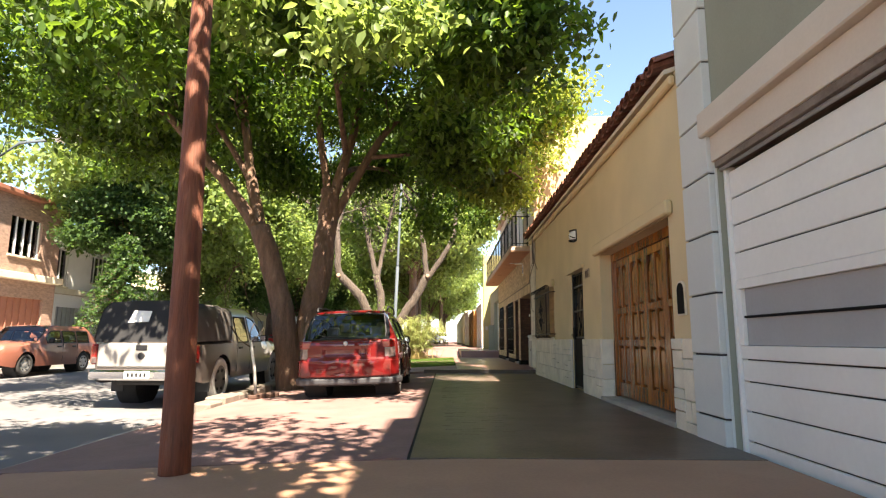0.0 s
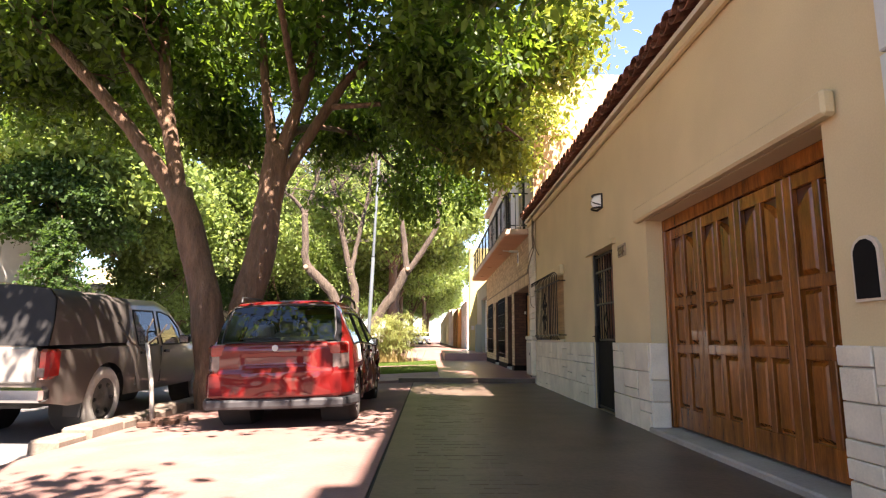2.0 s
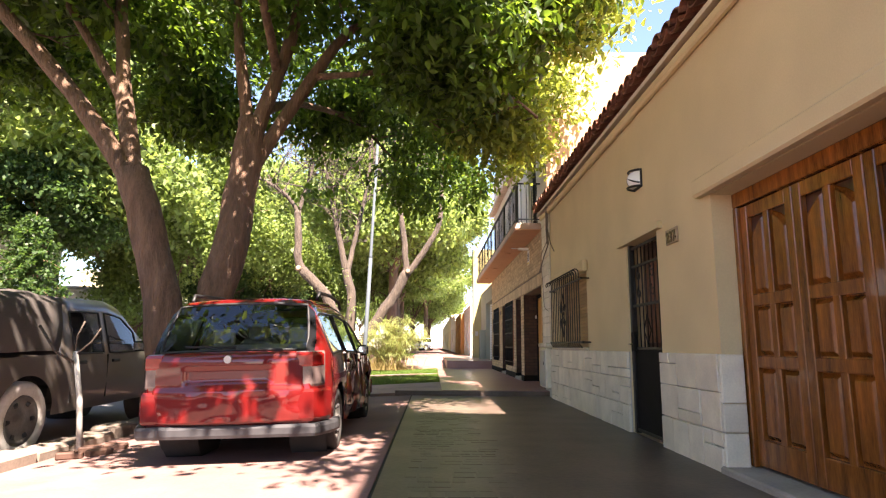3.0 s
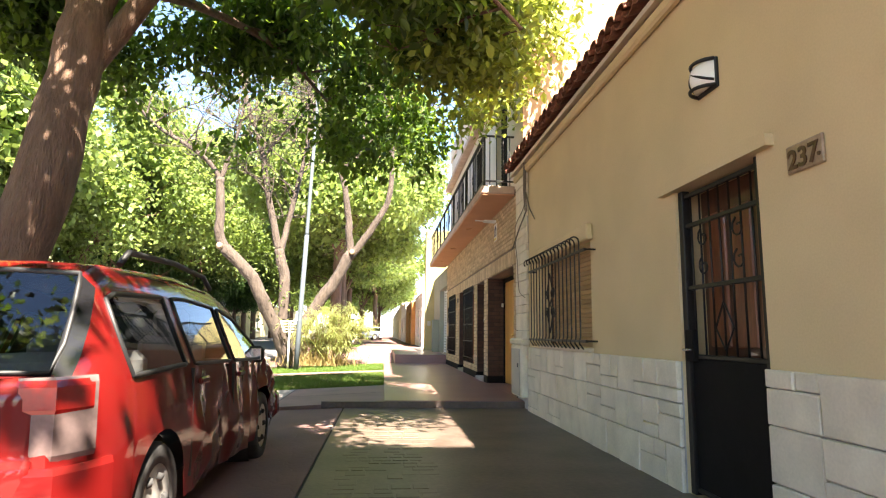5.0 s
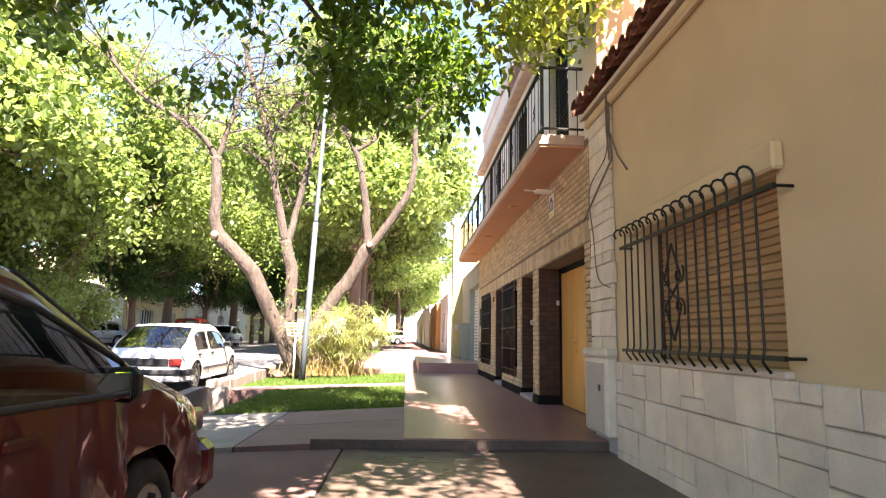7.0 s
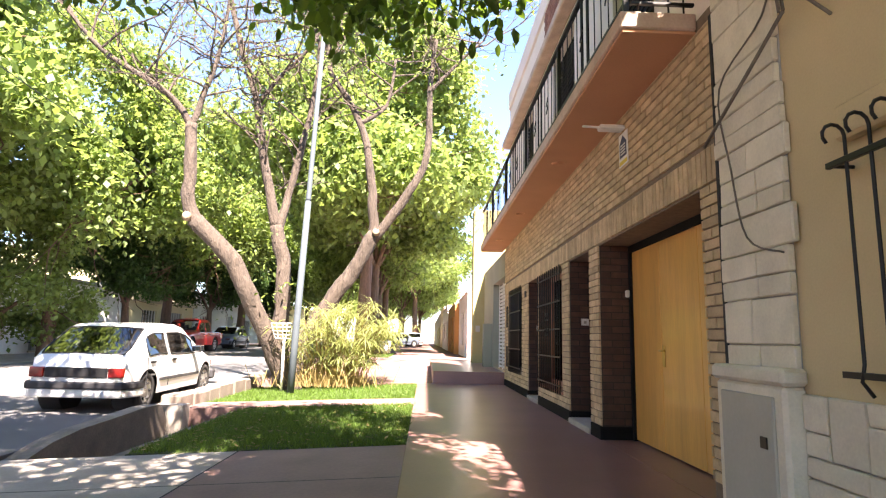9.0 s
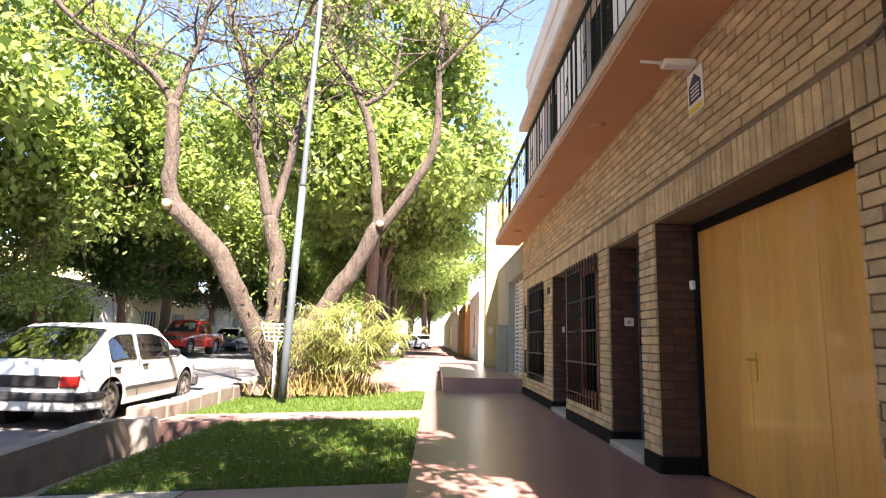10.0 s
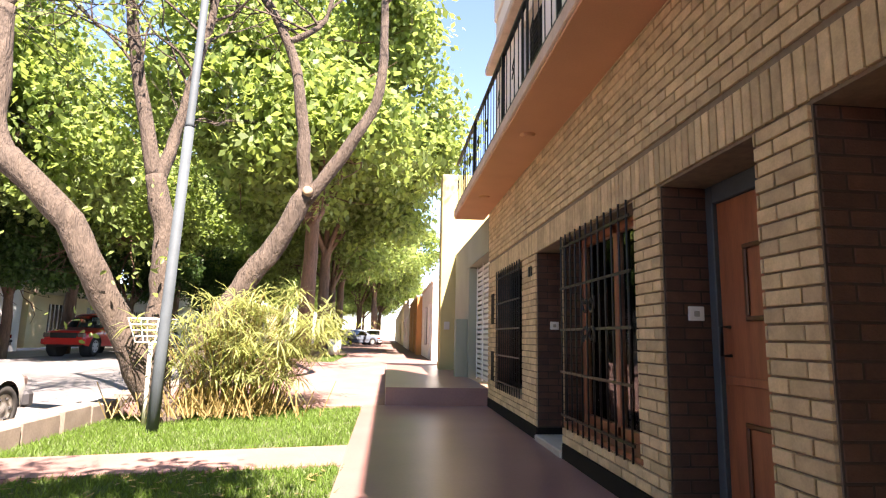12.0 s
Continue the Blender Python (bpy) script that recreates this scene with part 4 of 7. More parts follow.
# balcony
bal = thing("balcony", "long concrete balcony with a salmon soffit and black iron railing", "balcony", kind="structure")
block("slab_soffit", (1.85, 16.42, 3.40), (W + 0.011, 27.2, 3.425), SALMON, bal, 0.004)
block("slab_edge", (1.83, 16.40, 3.426), (W + 0.011, 27.2, 3.56), EDGE_PINK, bal, 0.012, "weathered pinkish slab edge")
rz0, rz1 = 3.60, 4.42
block("top_rail", (1.86, 16.42, rz1), (1.91, 27.18, rz1 + 0.03), IRON, bal, 0.004)
block("bottom_rail", (1.87, 16.42, rz0 + 0.03), (1.90, 27.18, rz0 + 0.055), IRON, bal, 0.003)
block("side_rail", (1.91, 16.42, rz1), (W + 0.01, 16.46, rz1 + 0.03), IRON, bal, 0.004)
block("side_rail", (1.91, 16.42, rz0 + 0.03), (W + 0.01, 16.45, rz0 + 0.055), IRON, bal, 0.003)
for k in range(4):
    rods("baluster", [[(1.98 + 0.115 * k, 16.44, rz0 - 0.04), (1.98 + 0.115 * k, 16.44, rz1)]], 0.008, IRON, bal, 6)
k = 0
y = 16.44
while y < 27.15:
    if k % 11 == 0:
        block("rail_post", (1.865, y - 0.018, 3.56), (1.905, y + 0.018, rz1), IRON, bal, 0.003)
    else:
        rods("baluster", [[(1.885, y, rz0 + 0.04), (1.885, y, rz1)]], 0.0055, IRON, bal, 6)
        if k % 4 == 2:
            rods("scroll", [[(1.872, y + 0.045 * math.cos(t) * (1 if t < 3.1 else -1) , 3.98 + 0.03 * t - 0.09) for t in np.linspace(0, 6.28, 12)]], 0.007, IRON, bal, 5)
    if k % 11 in (5, 6):
        block("rail_panel", (1.875, y - 0.035, rz0 + 0.06), (1.885, y + 0.035, rz1 - 0.02), IRON_MATT, bal, 0.001)
    y += 0.195
    k += 1
bl = thing("balcony_light", "small white tube light under the balcony", "light fitting")
block("housing", (W - 0.26, 17.90, 3.225), (W - 0.012, 18.01, 3.275), WHITE_PAINT, bl, 0.012)
rods("arm", [[(W - 0.42, 17.955, 3.262), (W - 0.25, 17.955, 3.255)]], 0.012, WHITE_PAINT, bl, 6)
sg = thing("alarm_sign", "small white and blue plastic sign with a yellow foot", "sign")
block("plate", (W - 0.018, 17.83, 2.87), (W - 0.010, 18.08, 3.21), WHITE_PAINT, sg, 0.004)
BLUE_PRINT = mat("blue_print", (0.02, 0.03, 0.09), 0.5, vary=0.05, bump=0)
bm = bmesh.new()
HOUSE = [(17.86, 2.96), (18.05, 2.96), (18.05, 3.10), (17.955, 3.18), (17.86, 3.10)]
quads(bm, [(x, a, b) for x in (W - 0.021, W - 0.0175) for a, b in HOUSE], ((0, 1, 2, 3, 4), (9, 8, 7, 6, 5), *[(k, k + 5, (k + 1) % 5 + 5, (k + 1) % 5) for k in range(5)]))
part("field", bm, BLUE_PRINT, sg, "dark blue house shape")
for k in range(4):
    block("text_bar", (W - 0.0225, 17.885, 2.985 + 0.03 * k), (W - 0.0205, 18.02, 2.997 + 0.03 * k), WHITE_PAINT, sg, 0)
block("foot", (W - 0.021, 17.85, 2.885), (W - 0.0175, 18.06, 2.925), mat("yellow_print", (0.7, 0.55, 0.05), 0.5, vary=0.05, bump=0), sg, 0)
for yy in (19.6, 22.6, 25.4):
    d = thing("soffit_rose", "weathered round rose on the balcony soffit", "soffit rose", group="roses under the balcony")
    bm = bmesh.new()
    tube(bm, [(2.1, yy, 3.375), (2.1, yy, 3.402)], [0.05, 0.09], 12)
    part("rose", bm, SALMON, d)

# upper storey
UP = [(17.4, 18.5, 3.56, 5.75), (20.2, 21.6, 4.2, 5.75), (23.4, 24.5, 3.56, 5.75)]
bm = bmesh.new()
wall_x(bm, W + 0.10, W + 0.4, BY0, BY1, SOF + 0.1, 7.0, UP)
setting(part("wall_upper", bm, PINK_WALL), "pale pinkish rendered upper storey", "wall")
for a, b, c, d in UP:
    wd = thing("balcony_door" if c < 4 else "upper_window", "dark shuttered opening on the balcony", "shutter", kind="structure")
    block("shutter", (W + 0.22, a, c), (W + 0.27, b, d), IRON_MATT, wd)
    k = c + 0.06
    while k < d - 0.05:
        block("slat", (W + 0.20, a + 0.05, k), (W + 0.222, b - 0.05, k + 0.05), IRON_MATT, wd, 0.006)
        k += 0.075
setting(block("cornice_upper", (W - 0.10, BY0, 5.95), (W + 0.1, BY1, 6.10), EDGE_PINK, None, 0.02), "pinkish projecting cornice", "cornice")
bm = bmesh.new()
for r in range(11):
    y = BY0 + (0.06 if r % 2 else 0.0)
    while y < 22.0:
        box(bm, (W + 0.062, y + 0.006, 6.12 + 0.078 * r), (W + 0.099, min(y + 0.235, 22.1), 6.19 + 0.078 * r), 0.004)
        y += 0.245
par = part("parapet_bricks", bm, mat("red_parapet_brick", (0.24, 0.095, 0.062), 0.85, vary=0.2, scale=12, grain=80, bump=0.4, per="island", spread=0.25))
tagged(par, "red brick courses above the cornice", "bricks", kind="stuff")
setting(block("parapet_upper", (W + 0.06, BY0, 7.0), (W + 0.36, BY1, 7.45), PINK_WALL, None, 0.02), "pale parapet", "parapet")
setting(block("wall_side_brick_house", (W + 0.101, BY0 - 0.02, 3.0), (W + 9, BY0 + 0.2, 7.4), mat("peach_plaster", (0.40, 0.265, 0.155), 0.9, vary=0.08, scale=1.5, grain=60), None, 0), "peach rendered gable wall above the tiles", "wall")

# ---- houses further along on the same side ----
setting(block("lintel_far_garage", (W - 0.01, 26.6, 2.72), (W + 0.4, 29.35, 3.35), OLIVE_P, None, 0.01), "olive grey lintel wall", "wall")
setting(block("pier_far_garage", (W - 0.01, 29.0, 0.3), (W + 0.4, 29.35, 2.72), OLIVE_P, None, 0.01), "olive grey pier", "wall")
fg = thing("slatted_gate", "white slatted metal garage gate", "gate", kind="structure")
block("gate_backing", (W + 0.25, 26.6, 0.39), (W + 0.3, 29.0, 2.72), GREY_SHEET, fg, 0)
k = 0.42
while k < 2.70:
    block("slat", (W + 0.18, 26.62, k), (W + 0.22, 28.98, k + 0.06), WHITE_METAL, fg, 0.008)
    k += 0.1
for yy in (26.62, 27.4, 28.2, 28.94):
    block("stile", (W + 0.16, yy, 0.39), (W + 0.18, yy + 0.05, 2.72), WHITE_METAL, fg, 0.004)
setting(block("wall_cream_house", (2.0, 31.5, 0.1), (W + 8, 32.1, 5.5), mat("olive_yellow_plaster", (0.36, 0.31, 0.14), 0.9, vary=0.08, scale=1.5, grain=70, bump=0.12), None, 0.015), "cream yellow rendered side wall lit by the sun", "wall")
setting(block("buttress_olive", (2.12, 29.12, 0.3), (W - 0.012, 29.355, 1.62), OLIVE_P, None, 0.01), "low olive grey buttress", "wall")
mt = thing("wall_meter", "small grey meter box on the cream wall", "meter box")
block("case", (2.1, 31.45, 1.42), (2.24, 31.5, 1.62), GREY_BOX, mt, 0.01)
setting(block("house_roof_fill", (W + 0.4, 26.6, 3.2), (W + 8, 31.49, 3.3), CONCRETE, None, 0), "flat roof over the garage", "roof")


def far_house(y0, y1, x, h, material, label, holes):
    """A one-storey street front with openings, frames and a parapet cap."""
    g = far_pave_z(0, y0)
    root = thing("house", label, "house")
    bm = bmesh.new()
    wall_x(bm, x, x + 0.3, y0, y1, g - 0.3, h, holes)
    part("wall", bm, material, root)
    block("side_wall", (x + 0.3, y0, g - 0.3), (x + 8, y0 + 0.25, h), material, root, 0)
    block("roof", (x + 0.3, y0 + 0.25, h - 0.25), (x + 8, y1, h - 0.1), CONCRETE, root, 0)
    block("parapet_cap", (x - 0.05, y0, h), (x + 0.34, y1, h + 0.08), CREAM_TRIM, root, 0.01)
    for a, b, c, d in holes:
        wdw = block("door" if c < g + 0.3 else "window", (x + 0.15, a, c), (x + 0.2, b, d), DARK_WOOD, root, 0)
        for q in np.linspace(a, b - 0.05, 5):
            block("stile", (x + 0.11, float(q), c), (x + 0.151, float(q) + 0.05, d), IRON_MATT, wdw, 0.004)
    return root


setting(block("wall_far_garage", (W - 0.01, 29.352, 0.3), (W + 0.4, 31.49, 3.35), OLIVE_P, None, 0.005), "olive grey wall beside the garage", "wall")
far_house(37.6, 44.0, 2.28, 3.2, WHITE_W, "white rendered one-storey house with dark openings", [(38.2, 39.4, 0.4, 2.5), (40.4, 42.4, 0.9, 2.5)])
far_house(44.1, 53.0, 2.05, 3.1, ORANGE_W, "orange rendered one-storey house", [(45.5, 47.8, 0.4, 2.5), (49.5, 50.6, 0.4, 2.5)])
far_house(53.1, 64.0, 2.0, 3.5, WHITE_W, "white one-storey house further on", [(54.5, 55.6, 0.4, 2.5), (58.0, 60.5, 1.2, 2.5)])
far_house(64.1, 120.0, 2.1, 4.0, CREAM_W, "cream row of houses at the far end", [(68, 70, 0.4, 2.6), (78, 80, 0.4, 2.6), (90, 93, 1.2, 2.6)])

# ---- across the street ----
OBRICK = mat("weathered_red_brick", (0.31, 0.20, 0.15), 0.9, vary=0.25, scale=5, grain=18, bump=0.5, stretch=(1, 1, 3))
SHUT_R = mat("red_brown_sheet", (0.28, 0.11, 0.07), 0.7, vary=0.1, scale=4)


def facing_house(y0, y1, x, h, material, label, holes, shutters, slab=None):
    """A front across the street that looks towards +x."""
    root = thing("house", label, "house")
    g = road_z(y0)
    bm = bmesh.new()
    wall_x(bm, x - 0.3, x, y0, y1, g, h, holes)
    part("wall", bm, material, root)
    block("side_wall", (x - 9, y0, g), (x - 0.3, y0 + 0.3, h), material, root, 0)
    block("side_wall", (x - 9, y1 - 0.3, g), (x - 0.3, y1, h), material, root, 0)
    block("roof", (x - 9, y0 - 0.1, h), (x + 0.35, y1 + 0.1, h + 0.18), shutters, root, 0.02)
    if slab:
        block("slab_band", (x, y0, slab), (x + 0.35, y1, slab + 0.28), CREAM_TRIM, root, 0.02)
    for a, b, c, d in holes:
        wdw = block("window", (x - 0.2, a, c), (x - 0.15, b, d), shutters if c < g + 0.6 else TINT_GLASS, root, 0)
        block("window_back", (x - 0.28, a, c), (x - 0.24, b, d), DARK_GAP, wdw, 0)
        n = max(4, int((b - a) / 0.3))
        for q in np.linspace(a, b - 0.05, n):
            block("stile", (x - 0.15, float(q), c), (x - 0.10, float(q) + 0.05, d), shutters if c < g + 0.6 else WHITE_PAINT, wdw, 0.004)
        block("sill", (x - 0.1, a - 0.05, c - 0.08), (x + 0.08, b + 0.05, c), CREAM_TRIM, wdw, 0.01)
    return root


facing_house(8.0, 25.6, -17.5, 6.6, OBRICK, "two-storey weathered red brick house with rusty shutters", [(13, 17, 0.0, 2.5), (18.5, 21.6, 0.0, 2.5), (22.3, 24.9, 0.0, 2.5), (14, 16, 4.2, 5.6), (18.6, 20.2, 4.2, 5.8), (22.6, 24.4, 4.2, 5.8)], SHUT_R, 3.2)
facing_house(25.8, 34.0, -19.0, 6.0, WHITE_W, "white two-storey house with an outside stair", [(27.2, 28.6, 3.4, 5.2), (30.5, 32.4, 3.8, 5.2), (28.0, 31.0, 0.1, 2.4)], GREY_SHEET, 3.0)
facing_house(34.2, 48.0, -17.8, 3.6, WHITE_W, "long white one-storey house with dark windows", [(36, 37.6, 1.1, 2.6), (40, 41.2, 0.2, 2.5), (43.5, 45.5, 1.1, 2.6)], GREY_SHEET)
facing_house(48.2, 58.0, -17.6, 6.2, CREAM_W, "pale two-storey house behind the trees", [(50, 52, 1.0, 2.6), (54, 56, 0.3, 2.6), (50, 52, 4.0, 5.5), (54, 56, 4.0, 5.5)], GREY_SHEET, 3.1)
facing_house(58.2, 76.0, -17.6, 4.2, WHITE_W, "white house front further along the street", [(60, 62, 1.0, 2.6), (66, 68, 0.5, 2.8), (71, 73, 1.0, 2.6)], GREY_SHEET)
facing_house(76.2, 130.0, -17.8, 5.2, CREAM_W, "pale row of houses at the far end of the street", [(80, 83, 1.2, 3.0), (92, 95, 1.2, 3.0), (104, 107, 1.2, 3.0)], GREY_SHEET)
facing_house(-50.0, 7.8, -17.5, 5.0, OBRICK, "brick house row across the street", [(-3, 0, 0.9, 2.5), (-12, -8, 0.0, 2.5)], SHUT_R)

# ---- trees and plants ----
def leaf_cloud(rng, centres, per, spread, size, droop=0.35, oval=True):
    """Arrays of many small folded leaves scattered in clumps round the centres."""
    c = np.repeat(centres, per, axis=0)
    n = len(c)
    pos = c + rng.normal(0, 1, (n, 3)) * np.array([spread, spread, spread * 0.7])
    d = rng.normal(0, 1, (n, 3))
    d[:, 2] -= droop * 1.6
    d /= np.linalg.norm(d, axis=1)[:, None]
    up = rng.normal(0, 0.55, (n, 3)) + np.array([0, 0, 1.0])
    s = np.cross(d, up)
    s /= np.linalg.norm(s, axis=1)[:, None] + 1e-9
    nn = np.cross(s, d)
    L = (size * rng.uniform(0.65, 1.25, n))[:, None]
    w = L * rng.uniform(0.20, 0.30, n)[:, None]
    if oval:
        v = np.stack([pos, pos + d * L * 0.35 + s * w + nn * w * 0.25, pos + d * L * 0.75 + s * w * 0.7 + nn * w * 0.1, pos + d * L - nn * L * 0.08,
                      pos + d * L * 0.75 - s * w * 0.7 + nn * w * 0.1, pos + d * L * 0.35 - s * w + nn * w * 0.25], 1).reshape(-1, 3)
        b = np.arange(n)[:, None] * 6
        f = np.concatenate([b + np.array([[0, 1, 2, 3]]), b + np.array([[0, 3, 4, 5]])])
    else:
        w = w * 1.25
        v = np.stack([pos, pos + d * L * 0.5 + s * w, pos + d * L - nn * L * 0.1, pos + d * L * 0.5 - s * w], 1).reshape(-1, 3)
        f = np.arange(n)[:, None] * 4 + np.array([[0, 1, 2, 3]])
    return v, f


def lobe_points(rng, lobes, count, shell=0.5, gap=-0.1):
    """Clump centres in a set of ellipsoids (x, y, z, rx, ry, rz), thinned by noise so that gaps remain."""
    vol = np.array([l[3] * l[4] * l[5] for l in lobes]) ** 0.8
    out = []
    while len(out) < count:
        l = lobes[rng.choice(len(lobes), p=vol / vol.sum())]
        p = rng.normal(0, 1, 3)
        p /= np.linalg.norm(p)
        r = shell + (1 - shell) * rng.random() ** 0.6
        q = Vector((l[0] + p[0] * l[3] * r, l[1] + p[1] * l[4] * r, l[2] + p[2] * l[5] * r))
        if noise.noise(q * 0.55) + 0.45 * noise.noise(q * 1.4) > gap:
            out.append(q)
    return np.array(out)


def limb(bm, pts, r0, r1, n=10, rough=0.03, steps=5):
    line = smooth_line(pts, steps)
    m = len(line) - 1
    line = [p + Vector((noise.noise(p * 2.1), noise.noise(p * 2.1 + Vector((7, 0, 0))), 0)) * rough * (r0 * 6) if 0 < i < m else p for i, p in enumerate(line)]
    tube(bm, line, [(r0 + (r1 - r0) * (i / m) ** 0.8) * (1 + 0.10 * noise.noise(p * 3.3)) for i, p in enumerate(line)], n, True, 0.035)
    return line


def twigs(bm, rng, start, way, length, r, depth):
    """A forking twig; returns its tips."""
    p, w = Vector(start), Vector(way).normalized()
    pts = [p.copy()]
    for _ in range(4):
        w = (w + Vector(rng.normal(0, 0.20, 3)) + Vector((0, 0, 0.05))).normalized()
        p = p + w * length / 4
        pts.append(p.copy())
    tube(bm, pts, [r * (1 - 0.16 * i) for i in range(5)], 5 if r > 0.012 else 3, False)
    tips = [pts[-1]]
    if depth:
        for k in range(2 + (rng.random() < 0.6)):
            a = pts[2 + k % 3]
            side = (w + Vector(rng.normal(0, 0.6, 3))).normalized()
            tips += twigs(bm, rng, a, side, length * rng.uniform(0.55, 0.8), r * 0.55, depth - 1)
    return tips


def add_crown(root, name, v, f, material, label=""):
    ob = new(name, raw_mesh(name, v, f, material))
    ob.parent = root
    if label:
        ob["label"] = label
    return ob


# the big two-stemmed street tree over the pavement
rng = np.random.default_rng(11)
big = thing("street_tree", "large leafy street tree with two leaning brown trunks", "tree")
limbs_l = [([(-3.15, 11.85, -0.25), (-3.2, 11.8, 0.6), (-3.43, 11.8, 1.75), (-3.91, 11.8, 3.2)], 0.30, 0.20),
           ([(-3.85, 11.8, 3.0), (-4.67, 11.6, 4.15), (-5.95, 11.2, 5.6), (-7.3, 10.8, 6.6)], 0.15, 0.05),
           ([(-3.9, 11.8, 3.1), (-4.26, 12.0, 4.5), (-4.58, 12.2, 6.3), (-4.8, 12.3, 8.2)], 0.15, 0.05),
           ([(-4.2, 11.95, 4.2), (-4.7, 12.0, 5.0), (-5.46, 12.0, 6.2), (-6.0, 12.0, 7.4)], 0.085, 0.035)]
limbs_r = [([(-2.95, 12.05, -0.25), (-2.97, 12.05, 0.7), (-2.77, 12.2, 1.95), (-2.6, 12.4, 3.6), (-2.62, 12.5, 4.2)], 0.31, 0.19),
           ([(-2.64, 12.5, 4.0), (-2.86, 12.5, 5.3), (-2.98, 12.5, 6.6), (-3.1, 12.6, 8.5)], 0.11, 0.04),
           ([(-2.58, 12.45, 3.9), (-2.19, 12.6, 5.3), (-1.97, 12.6, 6.6), (-1.8, 12.6, 8.4)], 0.14, 0.04),
           ([(-2.6, 12.4, 3.3), (-1.82, 12.7, 4.95), (-1.2, 12.8, 5.9), (-0.35, 12.8, 6.6), (0.8, 12.8, 7.0)], 0.12, 0.03),
           ([(-1.75, 12.7, 5.0), (-1.2, 12.6, 5.0), (-0.41, 12.6, 5.05), (0.9, 12.8, 5.0), (1.8, 13.4, 4.7)], 0.06, 0.02),
           ([(-2.3, 12.6, 5.0), (-2.2, 10.8, 5.8), (-2.0, 8.8, 6.3)], 0.08, 0.025),
           ([(-2.5, 12.6, 4.4), (-2.3, 14.2, 5.2), (-1.6, 16.0, 5.6), (-0.8, 17.4, 5.2)], 0.09, 0.025)]
for name, group in (("trunk", limbs_l), ("trunk", limbs_r)):
    bm = bmesh.new()
    tip_lines = []
    for pts, r0, r1 in group:
        line = limb(bm, pts, r0, r1, 12 if r0 > 0.2 else 8)
        if r0 < 0.2:
            tip_lines.append(line)
    for line in tip_lines:
        for p in line[len(line) // 2::2]:
            twigs(bm, rng, p, (rng.normal(0, 1), rng.normal(0, 1), 0.3), rng.uniform(0.9, 1.8), 0.022, 1)
    part(name, bm, BARK, big)
LOBES = [(-3.0, 12.4, 7.8, 5.2, 5.6, 2.3), (0.8, 10.2, 5.8, 1.6, 4.0, 1.2), (0.3, 13.8, 5.7, 1.6, 2.2, 1.0), (-6.8, 10.4, 6.0, 2.8, 3.6, 1.5),
         (-1.4, 8.8, 6.8, 2.4, 2.0, 1.4), (-6.2, 14.8, 6.4, 2.4, 2.4, 1.4), (-8.8, 13.6, 6.2, 2.0, 2.2, 1.3),
         (-5.6, 7.4, 5.0, 1.8, 1.5, 0.8), (0.9, 7.6, 5.6, 0.8, 1.5, 0.9)]
cen = lobe_points(rng, LOBES, 4900, 0.3, 0.06)
v, f = leaf_cloud(rng, cen, 21, 0.23, 0.165)
add_crown(big, "crown", v, f, LEAF_A)
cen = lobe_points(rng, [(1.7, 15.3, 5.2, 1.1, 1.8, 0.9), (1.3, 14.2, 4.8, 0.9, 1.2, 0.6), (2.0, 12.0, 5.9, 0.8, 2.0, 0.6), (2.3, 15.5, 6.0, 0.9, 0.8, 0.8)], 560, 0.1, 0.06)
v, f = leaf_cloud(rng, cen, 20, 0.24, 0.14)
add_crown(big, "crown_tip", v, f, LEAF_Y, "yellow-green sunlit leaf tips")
v, f = leaf_cloud(rng, lobe_points(rng, [(-1.4, 6.8, 4.9, 1.5, 0.5, 0.5), (-3.0, 6.9, 5.4, 1.2, 0.6, 0.6), (0.4, 7.0, 5.6, 0.8, 0.5, 0.4)], 90, 0.1), 22, 0.2, 0.18)
add_crown(big, "low_sprig", v, f, LEAF_B, "light green hanging sprigs")

# Overhead lobes, mostly out of view, added to shade the red car and pavement.
cen = lobe_points(rng, [(0.6, 8.2, 5.4, 0.6, 2.0, 0.5), (0.2, 12.2, 5.0, 0.9, 1.6, 0.5), (1.1, 5.6, 5.9, 0.55, 0.9, 0.45), (0.9, 7.9, 6.4, 0.5, 1.7, 0.5)], 560, 0.1)
v, f = leaf_cloud(rng, cen, 22, 0.22, 0.16)
add_crown(big, "shade_branch_leaf", v, f, LEAF_A)
cen = lobe_points(rng, [(-2.9, 16.7, 5.15, 1.35, 1.5, 1.1), (0.05, 17.4, 5.05, 1.25, 1.5, 1.1), (-4.6, 15.6, 5.6, 1.0, 1.3, 0.8), (-1.6, 16.2, 6.0, 1.0, 1.2, 0.6)], 640, 0.15, -0.12)
v, f = leaf_cloud(rng, cen, 19, 0.2, 0.16, 0.6)
add_crown(big, "hanging_leaf", v, f, LEAF_A)

